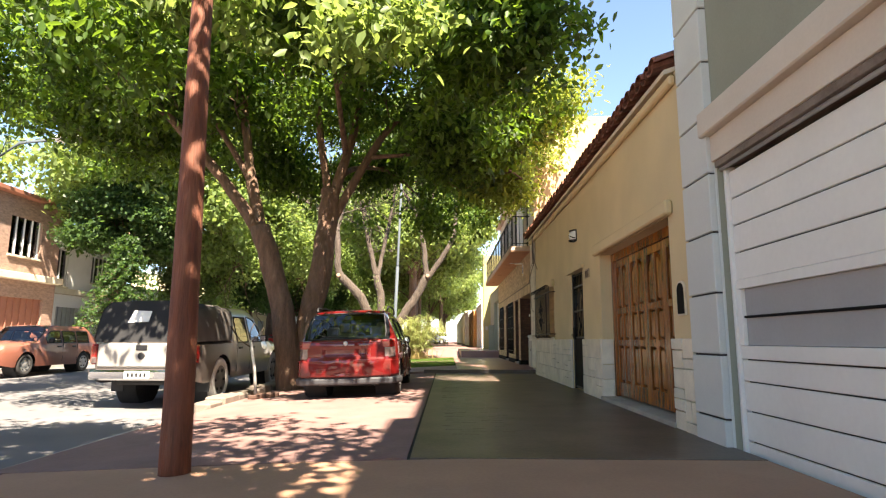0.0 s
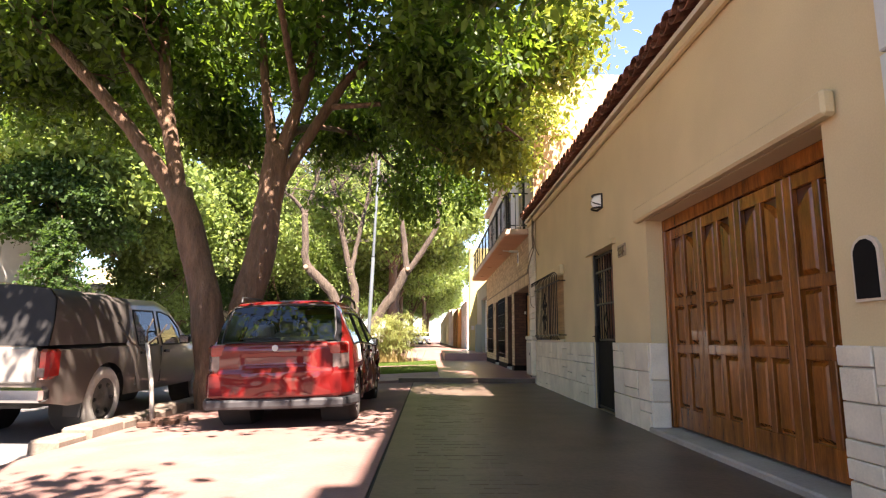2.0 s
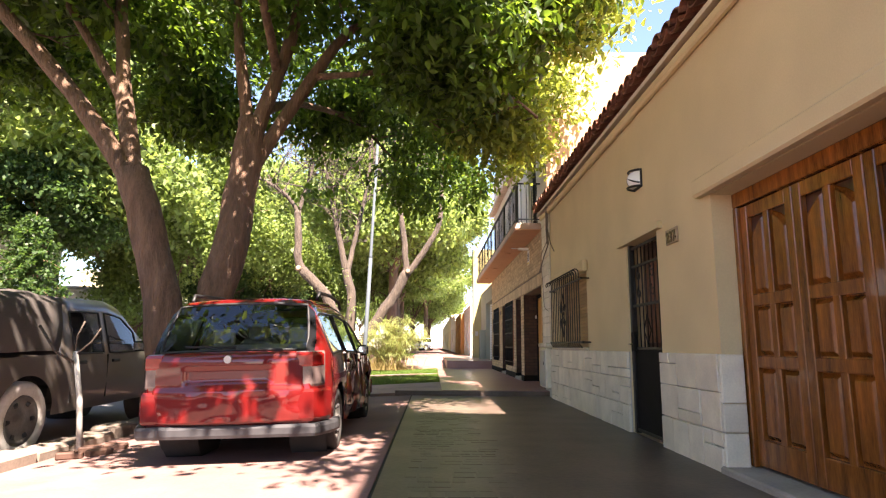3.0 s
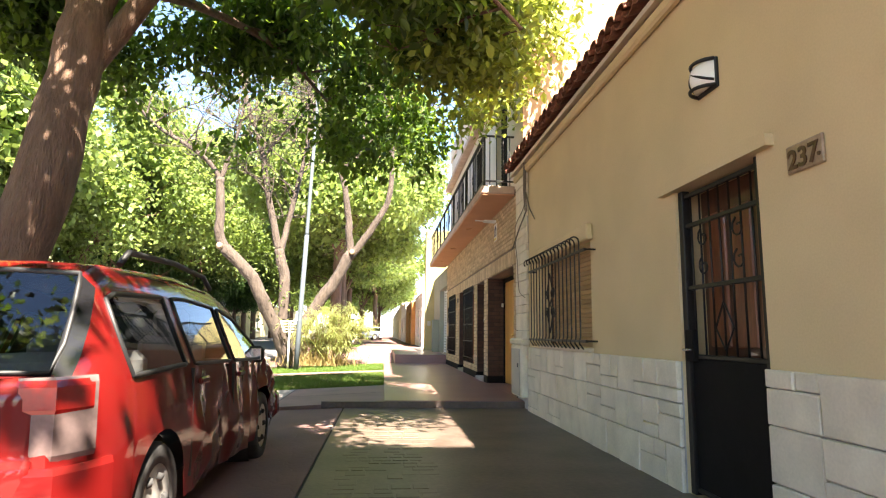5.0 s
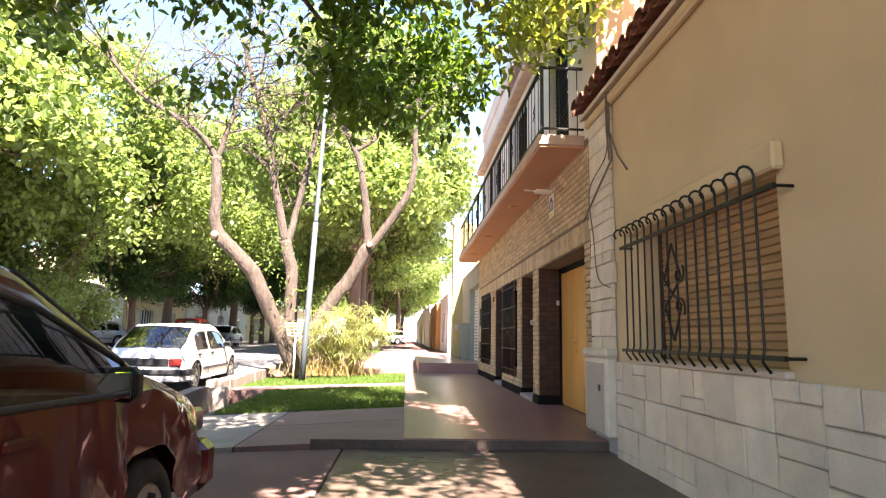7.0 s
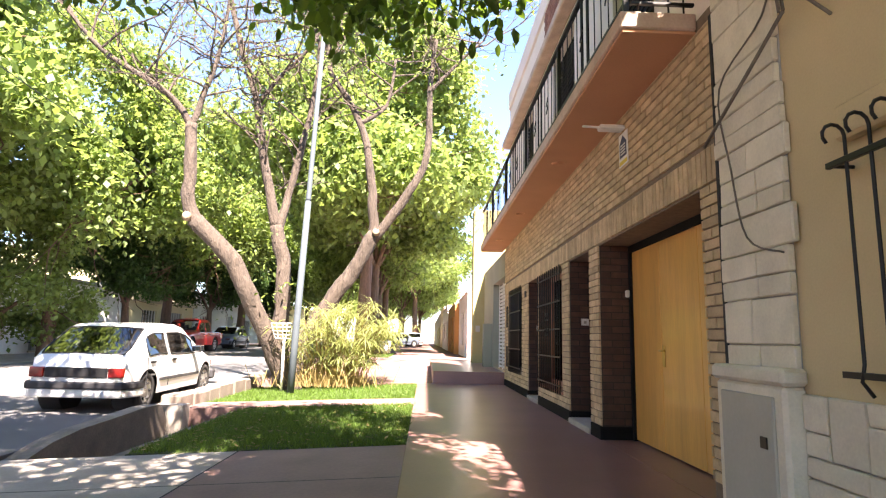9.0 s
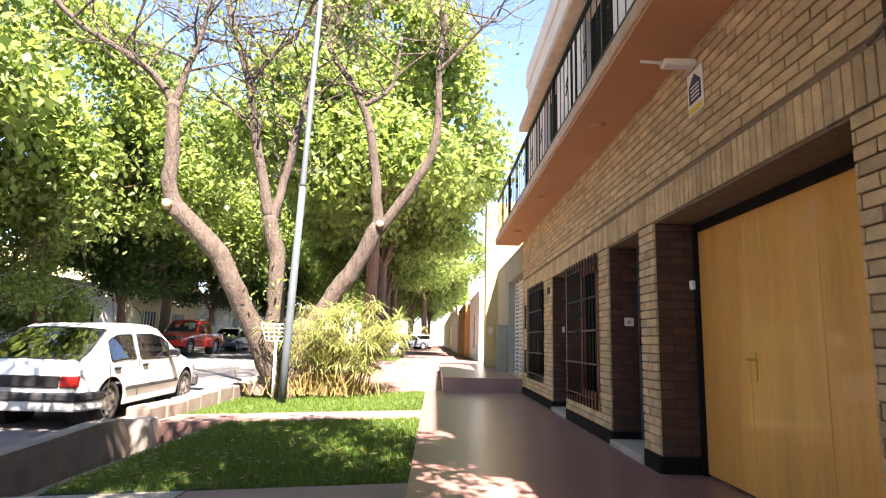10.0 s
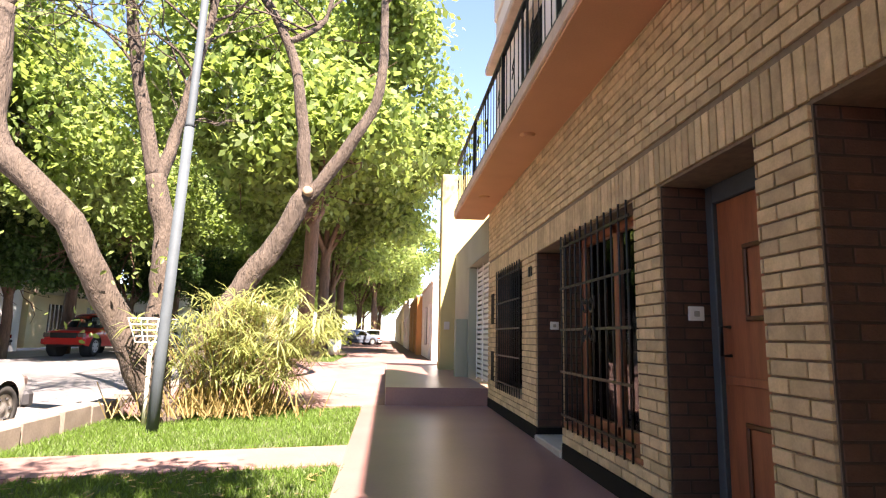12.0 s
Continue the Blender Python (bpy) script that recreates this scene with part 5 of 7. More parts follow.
# the pruned, nearly bare tree in the verge
rng = np.random.default_rng(5)
bare = thing("pruned_tree", "pruned pale-barked tree with three leaning stems and bare twigs", "tree")
stems = [
    [([(-2.45, 25.7, -0.1), (-2.75, 25.6, 0.5), (-3.17, 25.3, 1.5), (-3.78, 25.0, 2.7), (-4.55, 24.8, 3.55)], 0.19, 0.14),
     ([(-4.5, 24.8, 3.5), (-4.72, 24.8, 3.9), (-4.76, 24.8, 4.63), (-4.82, 24.8, 5.73)], 0.13, 0.10),
     ([(-4.82, 24.8, 5.65), (-5.3, 24.6, 6.3), (-6.74, 24.4, 7.2), (-7.6, 24.2, 8.2)], 0.075, 0.03),
     ([(-4.82, 24.8, 5.65), (-4.57, 24.8, 6.55), (-4.34, 24.8, 7.5), (-4.2, 24.8, 9.0)], 0.07, 0.025)],
    [([(-2.9, 26.5, -0.1), (-2.98, 26.5, 1.5), (-3.05, 26.5, 2.8), (-3.26, 26.5, 3.8)], 0.17, 0.13),
     ([(-3.25, 26.5, 3.7), (-3.63, 26.5, 5.27), (-4.0, 26.5, 7.05), (-4.51, 26.5, 8.6), (-4.9, 26.5, 10)], 0.11, 0.05),
     ([(-3.98, 26.5, 6.9), (-3.4, 26.5, 7.7), (-2.74, 26.5, 8.5), (-2.2, 26.5, 9.6)], 0.055, 0.02),
     ([(-3.22, 26.5, 3.7), (-3.04, 26.7, 4.72), (-2.72, 26.7, 6.4), (-2.49, 26.7, 8.0), (-2.6, 26.7, 9.6)], 0.10, 0.04)],
    [([(-2.75, 27.6, -0.1), (-2.7, 27.7, 0.9), (-2.3, 27.8, 1.65), (-1.64, 27.8, 2.7), (-0.97, 27.8, 3.9)], 0.21, 0.15),
     ([(-1.0, 27.8, 3.75), (-1.05, 27.8, 4.6), (-1.19, 27.8, 5.8), (-1.59, 27.8, 7.2), (-2.4, 27.8, 8.5), (-2.5, 27.8, 9.8)], 0.13, 0.05),
     ([(-1.0, 27.8, 3.75), (-0.15, 27.8, 5.0), (0.36, 27.8, 6.1), (0.40, 27.8, 8.0), (0.55, 27.8, 9.6)], 0.12, 0.05),
     ([(-1.5, 27.8, 7.0), (-0.8, 27.9, 7.6), (-0.6, 28, 9.0)], 0.06, 0.03),
     ([(0.4, 27.8, 8.0), (1.2, 27.8, 8.9), (1.9, 27.8, 9.6)], 0.05, 0.02)]]
tips = []
for group in stems:
    bm = bmesh.new()
    for pts, r0, r1 in group:
        line = limb(bm, pts, r0 * 1.22, r1 * 1.25, 12 if r0 > 0.1 else 8, 0.05)
        if r0 < 0.12:
            for p in line[len(line) // 4::1]:
                tips += twigs(bm, rng, p, (rng.normal(0, 1), rng.normal(0, 0.8), rng.uniform(0.1, 0.9)), rng.uniform(1.0, 2.2), 0.03, 3)
    part("stem", bm, BARK_PALE, bare)
for c, d in (((-0.93, 27.62, 3.92), (0, -1, 0.1)), ((-4.66, 24.62, 3.6), (0.2, -1, 0.1))):
    bm = bmesh.new()
    d = Vector(d).normalized()
    tube(bm, [Vector(c) - d * 0.06, Vector(c) + d * 0.05, Vector(c) + d * 0.06], [0.11, 0.085, 0.05], 12)
    part("pruning_scar", bm, mat("cut_wood", (0.24, 0.17, 0.11), 0.8, vary=0.2, scale=20) if "cut_wood" not in bpy.data.materials else bpy.data.materials["cut_wood"], bare, "pale sawn knot")
pick = np.array([t for t in tips if rng.random() < 0.10] + [(-3.4 + rng.normal(0, 0.5), 25.4 + rng.normal(0, 0.4), 2.4 + rng.normal(0, 0.6)) for _ in range(9)])
v, f = leaf_cloud(rng, pick, 12, 0.2, 0.12)
add_crown(bare, "crown", v, f, LEAF_B)


def street_tree(seed, label, lobes, leafmat, trunk, clumps, size=0.2, per=24):
    """A full street tree round its own base: trunk, forking limbs and a crown of leaves."""
    rng = np.random.default_rng(seed)
    root = thing("street_tree", label, "tree", group="trees along the street")
    bm = bmesh.new()
    top = Vector(trunk)
    limb(bm, [(0, 0, -0.3), (0.05, 0.02, top.z * 0.5), top], 0.21, 0.15, 10)
    for l in lobes:
        c = Vector(l[:3])
        limb(bm, [top - Vector((0, 0, 0.25)), top.lerp(c, 0.5) + Vector((0, 0, 0.2)), c], 0.10, 0.03, 7)
        for k in range(4):
            twigs(bm, rng, top.lerp(c, 0.6 + 0.1 * k), rng.normal(0, 1, 3), 1.6, 0.03, 1)
    part("trunk", bm, BARK, root)
    v, f = leaf_cloud(rng, lobe_points(rng, lobes, clumps, 0.45, 0.12), per, 0.30, size, oval=False)
    add_crown(root, "crown", v, f, leafmat)
    return root


T1 = street_tree(21, "broad light green street tree in full leaf", [(0, 0, 7.6, 3.2, 3.2, 2.6), (2.0, 0.5, 5.4, 2.4, 2.8, 1.8), (-2.2, -1.0, 5.6, 2.4, 2.4, 1.8), (0.4, 2.2, 5.2, 2.6, 2.2, 1.8), (0.2, -2.6, 5.0, 2.6, 2.0, 1.8), (1.5, -1.5, 3.9, 1.6, 1.6, 1.0)], LEAF_B, (0.1, 0, 3.0), 2100)
T2 = street_tree(22, "dense dark green street tree with a low crown", [(0, 0, 5.2, 2.6, 2.6, 2.0), (1.2, 0.8, 4.0, 1.8, 1.8, 1.3), (-1.2, -0.5, 4.1, 1.8, 1.8, 1.3), (0.2, -1.2, 3.6, 1.7, 1.4, 1.0)], LEAF_D, (0, 0.1, 2.3), 1400)
T3 = street_tree(23, "tall green street tree with an uneven crown", [(0, 0, 8.2, 2.8, 2.8, 2.4), (1.5, 1.0, 6.0, 2.3, 2.4, 1.7), (-1.5, -1.0, 6.2, 2.4, 2.2, 1.8), (0.5, -1.6, 4.6, 2.0, 1.7, 1.3), (-0.8, 1.5, 4.9, 2.0, 1.8, 1.3)], LEAF_B, (0.1, 0, 3.2), 1900)
GROW = Matrix.Diagonal((1.35, 1.35, 1.35, 1))
T1.matrix_basis, T2.matrix_basis, T3.matrix_basis = pose(-13.9, 35.0, road_z(34) + 0.13) @ GROW, pose(-13.6, 40.0, road_z(40) + 0.13, 0, 0, 40), pose(-2.4, 38.5, far_pave_z(0, 40)) @ Matrix.Diagonal((1.6, 1.6, 1.6, 1))
PLACES = [(T1, -13.5, 44, 50), (T1, -13.4, 66, 120), (T1, -2.8, 54, 210), (T1, -14.2, 84, 10), (T1, -2.4, 78, 300),
          (T2, -13.3, 62, 80), (T2, -13.3, 50, 160), (T3, -2.5, 46.0, 110), (T3, -3.0, 61.0, 60), (T3, -13.3, 56.0, 20), (T3, -14.2, 74.0, 200), (T3, -3.0, 92, 15), (T3, -13.5, 96, 70), (T1, -8.5, 125, 40), (T1, -3.5, 118, 80), (T1, -14, 118, 130), (T3, -1.0, 106, 220), (T3, -15.6, 27.0, 75), (T3, -0.6, 74, 140), (T1, -0.4, 90, 33)]
for t, x, y, a in PLACES:
    copy_thing(t, pose(x, y, far_pave_z(0, y) if x > -4 and y > 26 else (road_z(y) + 0.13 if x < -12 else (apron_z(x, y) if y < 26 else road_z(y))), 0, 0, a))

# Unseen tree added behind the start; its sparse crown dapples the ground ahead.
T5 = street_tree(27, "thin-leaved tree added out of view behind the start, for dappled shade", [(-1.2, 2.6, 6.6, 3.6, 2.6, 1.1), (1.6, 2.4, 6.4, 2.0, 2.2, 0.8), (-2.6, 0.5, 6.8, 2.6, 2.4, 1.2), (1.0, -1.2, 7.2, 2.6, 2.4, 1.2)], LEAF_A, (0.1, 0, 3.4), 1900, 0.19, 20)
T5.matrix_basis = pose(-2.4, -1.9, apron_z(-2.4, -1.9))
T4 = street_tree(24, "small dark green tree with a raised crown", [(0, 0, 6.2, 2.2, 2.2, 1.3), (1.4, 0.5, 5.4, 1.5, 1.6, 0.9), (-1.3, -0.5, 5.6, 1.6, 1.6, 0.9)], LEAF_D, (0, 0.1, 3.9), 1100)
T4.matrix_basis = pose(-14.2, 25.0, road_z(24) + 0.13, 0, 0, 40)
T6 = street_tree(28, "low bushy green tree with foliage near the ground", [(0, 0, 2.6, 2.0, 2.4, 1.5), (0.6, 1.8, 2.0, 1.5, 1.6, 1.3), (-0.4, -1.8, 2.2, 1.5, 1.5, 1.4), (0.2, 0.4, 4.2, 2.2, 2.4, 1.2)], LEAF_B, (0, 0, 1.6), 900, 0.2, 20)
T6.matrix_basis = pose(-14.6, 33.2, road_z(33) + 0.13)
rng = np.random.default_rng(31)
fir = thing("young_conifer", "young dark conifer with drooping tiers of branches", "tree")
bm = bmesh.new()
tube(bm, [(-13.1, 23.3, -0.2), (-13.1, 23.3, 2.5), (-13.1, 23.3, 5.2)], [0.11, 0.08, 0.015], 8)
cen = []
for k in range(11):
    z = 1.5 + 0.34 * k
    R = 1.75 * (1 - k / 12.5)
    for j in range(7):
        a = 6.283 * j / 7 + 0.45 * k + rng.uniform(-0.15, 0.15)
        d = Vector((math.cos(a), math.sin(a), 0))
        pts = [Vector((-13.1, 23.3, z)) + d * R * s + Vector((0, 0, 0.10 * R * math.sin(3.1 * s) - 0.22 * R * s * s)) for s in (0, 0.35, 0.7, 1.0)]
        tube(bm, pts, [0.03, 0.022, 0.015, 0.006], 5, False)
        for s in np.linspace(0.2, 1.0, 7):
            cen.append(tuple(Vector((-13.1, 23.3, z)) + d * R * s + Vector((0, 0, 0.10 * R * math.sin(3.1 * s) - 0.22 * R * s * s))))
part("trunk", bm, BARK, fir)
v, f = leaf_cloud(rng, np.array(cen), 16, 0.07, 0.15, 0.1, False)
add_crown(fir, "crown", v, f, LEAF_D)

# lawns
rng = np.random.default_rng(8)


def lawn(name, x0, x1, y0, y1, z, label, per_m2, slope=0.045):
    root = thing(name, label, "lawn", kind="structure")
    bm = bmesh.new()
    nx, ny = 16, 16
    g = [[bm.verts.new((x0 + (x1 - x0) * i / nx + 0.025 * noise.noise((j * 0.9, i, 1)), y0 + (y1 - y0) * j / ny + 0.02 * noise.noise((i * 0.9, j, 5)), z - slope * (nx - i) / nx * (x1 - x0) + 0.02 * noise.noise((i * 0.5, j * 0.5, 2)))) for i in range(nx + 1)] for j in range(ny + 1)]
    for j in range(ny):
        for i in range(nx):
            bm.faces.new((g[j][i], g[j][i + 1], g[j + 1][i + 1], g[j + 1][i]))
    edge = [g[0][i] for i in range(nx + 1)] + [g[j][nx] for j in range(1, ny + 1)] + [g[ny][i] for i in range(nx - 1, -1, -1)] + [g[j][0] for j in range(ny - 1, 0, -1)]
    low = [bm.verts.new((e.co.x, e.co.y, z - 0.5)) for e in edge]
    for k in range(len(edge)):
        bm.faces.new((edge[k], edge[(k + 1) % len(edge)], low[(k + 1) % len(edge)], low[k]))
    part("turf", bm, TURF, root)
    n = int(per_m2 * (x1 - x0) * (y1 - y0))
    p = np.stack([rng.uniform(x0 + 0.01, x1 - 0.01, n), rng.uniform(y0 + 0.01, y1 - 0.01, n), np.full(n, z - 0.01)], 1)
    p[:, 2] -= slope * (x1 - p[:, 0])
    a = rng.uniform(0, 6.283, n)
    h = rng.uniform(0.035, 0.085, n)
    side = np.stack([np.cos(a), np.sin(a), np.zeros(n)], 1) * 0.007
    lean = np.stack([rng.normal(0, 0.5, n), rng.normal(0, 0.5, n), np.ones(n)], 1) * h[:, None]
    v = np.stack([p - side, p + side, p + lean], 1).reshape(-1, 3)
    ob = new("grass", raw_mesh("grass", v, np.arange(3 * n).reshape(-1, 3), GRASS))
    tagged(ob, "short green grass blades of the lawn", "grass", kind="stuff")
    return root


lawn("lawn_1", -2.44, 0.295, 18.47, 22.19, 0.07, "small sunlit and shaded green lawn beside the pavement", 2600)
lawn("lawn_2", -3.44, 0.295, 23.17, 26.49, 0.07, "second green lawn with dry patches at the tree foot", 1900)
lawn("lawn_3", -3.3, -0.9, 34.5, 40.5, far_pave_z(0, 36) + 0.02, "far strip of grass by the kerb", 500)

# umbrella sedge clump
rng = np.random.default_rng(9)
bush = thing("umbrella_sedge", "large clump of umbrella sedge with pale green leaf stars", "shrub")
sv, sf, lv, lf = [], [], [], []
for k in range(330):
    a, r = rng.uniform(0, 6.283), rng.random() ** 0.6
    base = np.array([-1.6 + 0.72 * r * math.cos(a), 26.15 + 0.52 * r * math.sin(a), 0.05])
    h = rng.uniform(0.6, 2.0) * (1.05 - 0.25 * r)
    out = np.array([math.cos(a), math.sin(a), 0]) * rng.uniform(0.15, 0.85) * r + np.array([0.14, 0, 0])
    pts = [base + out * (s ** 2) * h + np.array([0, 0, h * s * (1 - 0.12 * s * r)]) for s in (0, 0.35, 0.7, 1.0)]
    w = 0.006
    for p, q in zip(pts, pts[1:]):
        i = len(sv)
        sv += [p + (w, 0, 0), p + (-w * 0.5, w, 0), p + (-w * 0.5, -w, 0), q + (w, 0, 0), q + (-w * 0.5, w, 0), q + (-w * 0.5, -w, 0)]
        sf += [(i, i + 1, i + 4, i + 3), (i + 1, i + 2, i + 5, i + 4), (i + 2, i, i + 3, i + 5)]
    tip = pts[-1]
    m = rng.integers(9, 15)
    ax = np.array([rng.normal(0, 0.35), rng.normal(0, 0.35), 1.0])
    for j in range(m):
        b = 6.283 * j / m + rng.uniform(-0.2, 0.2)
        d = np.array([math.cos(b), math.sin(b), rng.uniform(-0.15, 0.25) - ax[0] * math.cos(b) - ax[1] * math.sin(b)])
        s = np.array([-math.sin(b), math.cos(b), 0]) * 0.012
        L = rng.uniform(0.24, 0.46)
        i = len(lv)
        lv += [tip, tip + d * L * 0.5 + s, tip + d * L + np.array([0, 0, -0.05 - 0.1 * L]), tip + d * L * 0.5 - s]
        lf.append((i, i + 1, i + 2, i + 3))
add_crown(bush, "stem", sv, sf, STRAW, "straw-coloured stems")
add_crown(bush, "foliage", lv, lf, LEAF_P)
sv, sf = [], []
for k in range(560):
    c = np.array([-1.9 + rng.normal(0, 0.55), 25.75 + rng.normal(0, 0.3), 0.06])
    h = rng.uniform(0.1, 1.0) ** 1.6 * 0.8
    t = np.array([rng.normal(0, 0.42), rng.normal(0, 0.42), 1]) * h
    s = np.array([0.006, 0.004, 0])
    i = len(sv)
    sv += [c - s, c + s, c + t * 0.6 + s, c + t * 0.6 - s, c + t + np.array([rng.normal(0, 0.06), 0, -0.03])]
    sf += [(i, i + 1, i + 2, i + 3), (i + 3, i + 2, i + 4, i + 4)]
sf = [q if q[2] != q[3] else (q[0], q[1], q[2], q[2]) for q in sf]
ob = new("dry_grass", raw_mesh("dry_grass", np.array(sv), np.array([q for q in sf if q[2] != q[3]]), STRAW))
tagged(ob, "tall dry straw-coloured grass at the foot of the shrub", "dry grass", kind="stuff")
# fallen leaves on lawn and pavement
n = 260
p = np.stack([rng.uniform(-2.4, 0.25, n), rng.uniform(18.5, 22.1, n), np.full(n, 0.105)], 1)
p[:, 2] -= 0.045 * (0.3 - p[:, 0])
a = rng.uniform(0, 6.283, n)
d, s = np.stack([np.cos(a), np.sin(a), rng.uniform(-0.1, 0.3, n)], 1) * 0.05, np.stack([-np.sin(a), np.cos(a), rng.uniform(-0.2, 0.2, n)], 1) * 0.018
ob = new("fallen_leaves", raw_mesh("fallen_leaves", np.stack([p - d, p + s, p + d, p - s], 1).reshape(-1, 3), np.arange(4 * n).reshape(-1, 4), STRAW))
tagged(ob, "scattered yellow fallen leaves on the lawn", "fallen leaves", kind="stuff")

# ---- vehicles ----
def paint(name, color, rough=0.3, coat=0.8, metal=0.0, stain=0.0, vary=0.05, spec=0.5):
    return mat(name, color, rough, metal, spec=spec, vary=vary, scale=1.6, grain=15, bump=0.02, coat=coat, stain=stain, stain_color=tuple(c * 0.6 + 0.08 for c in color))


RED_CAR = paint("red_car_paint", (0.10, 0.0038, 0.0035), 0.5, 0.9, stain=0.04, vary=0.03, spec=0.12)
GREY_CAR = paint("grey_brown_car_paint", (0.105, 0.09, 0.08), 0.28, 0.6, 0.3, stain=0.15)
SILVER_CAR = paint("dusty_silver_paint", (0.30, 0.285, 0.265), 0.4, 0.4, 0.3, stain=0.2)
WHITE_CAR = paint("white_car_paint", (0.72, 0.72, 0.70), stain=0.15)
RED_PICK = paint("bright_red_car_paint", (0.45, 0.015, 0.012))
ORANGE_CAR = paint("faded_orange_car_paint", (0.20, 0.07, 0.045), 0.5, 0.3, stain=0.25)
BLUE_CAR = paint("dark_blue_grey_car_paint", (0.09, 0.11, 0.14))
TYRE = mat("black_rubber", (0.022, 0.021, 0.020), 0.9, vary=0.2, scale=12, bump=0.2, stain=0.3, stain_color=(0.10, 0.09, 0.08))
RIM = mat("dull_alloy", (0.42, 0.41, 0.39), 0.45, metal=0.7, vary=0.12, scale=10, bump=0.05, stain=0.3, stain_color=(0.15, 0.13, 0.11))
DUSTY_TYRE = mat("dusty_whitened_tyre", (0.42, 0.40, 0.37), 0.85, vary=0.15, scale=6, stain=0.3, stain_color=(0.25, 0.22, 0.19))
BUMPER = mat("grey_bumper_plastic", (0.03, 0.03, 0.033), 0.6, vary=0.12, scale=3, bump=0.05, stain=0.15, stain_color=(0.07, 0.068, 0.065))
SEAT = mat("grey_car_seat", (0.17, 0.165, 0.16), 0.95, vary=0.15, scale=9)
CANVAS = mat("dark_canvas", (0.055, 0.047, 0.042), 0.85, vary=0.2, scale=3, grain=70, bump=0.3, stain=0.3, stain_color=(0.10, 0.09, 0.08))
CANVAS_BLACK = mat("black_canvas", (0.010, 0.010, 0.011), 0.8, vary=0.2, scale=3, bump=0.2)
RED_LENS = mat("red_lens", (0.22, 0.01, 0.008), 0.15, vary=0.1, scale=20, bump=0.05, coat=0.5)
CLEAR_LENS = mat("clear_lens", (0.12, 0.085, 0.08), 0.15, vary=0.15, scale=25, bump=0.1, coat=0.5)
PLATE_W = mat("number_plate", (0.6, 0.6, 0.58), 0.5, vary=0.08, scale=8)
BLACK_GLASS = mat("black_glass_edge", (0.008, 0.008, 0.009), 0.08, vary=0.05, bump=0)
MIRROR = mat("mirror_glass", (0.9, 0.9, 0.9), 0.02, metal=1.0, vary=0.0, bump=0)


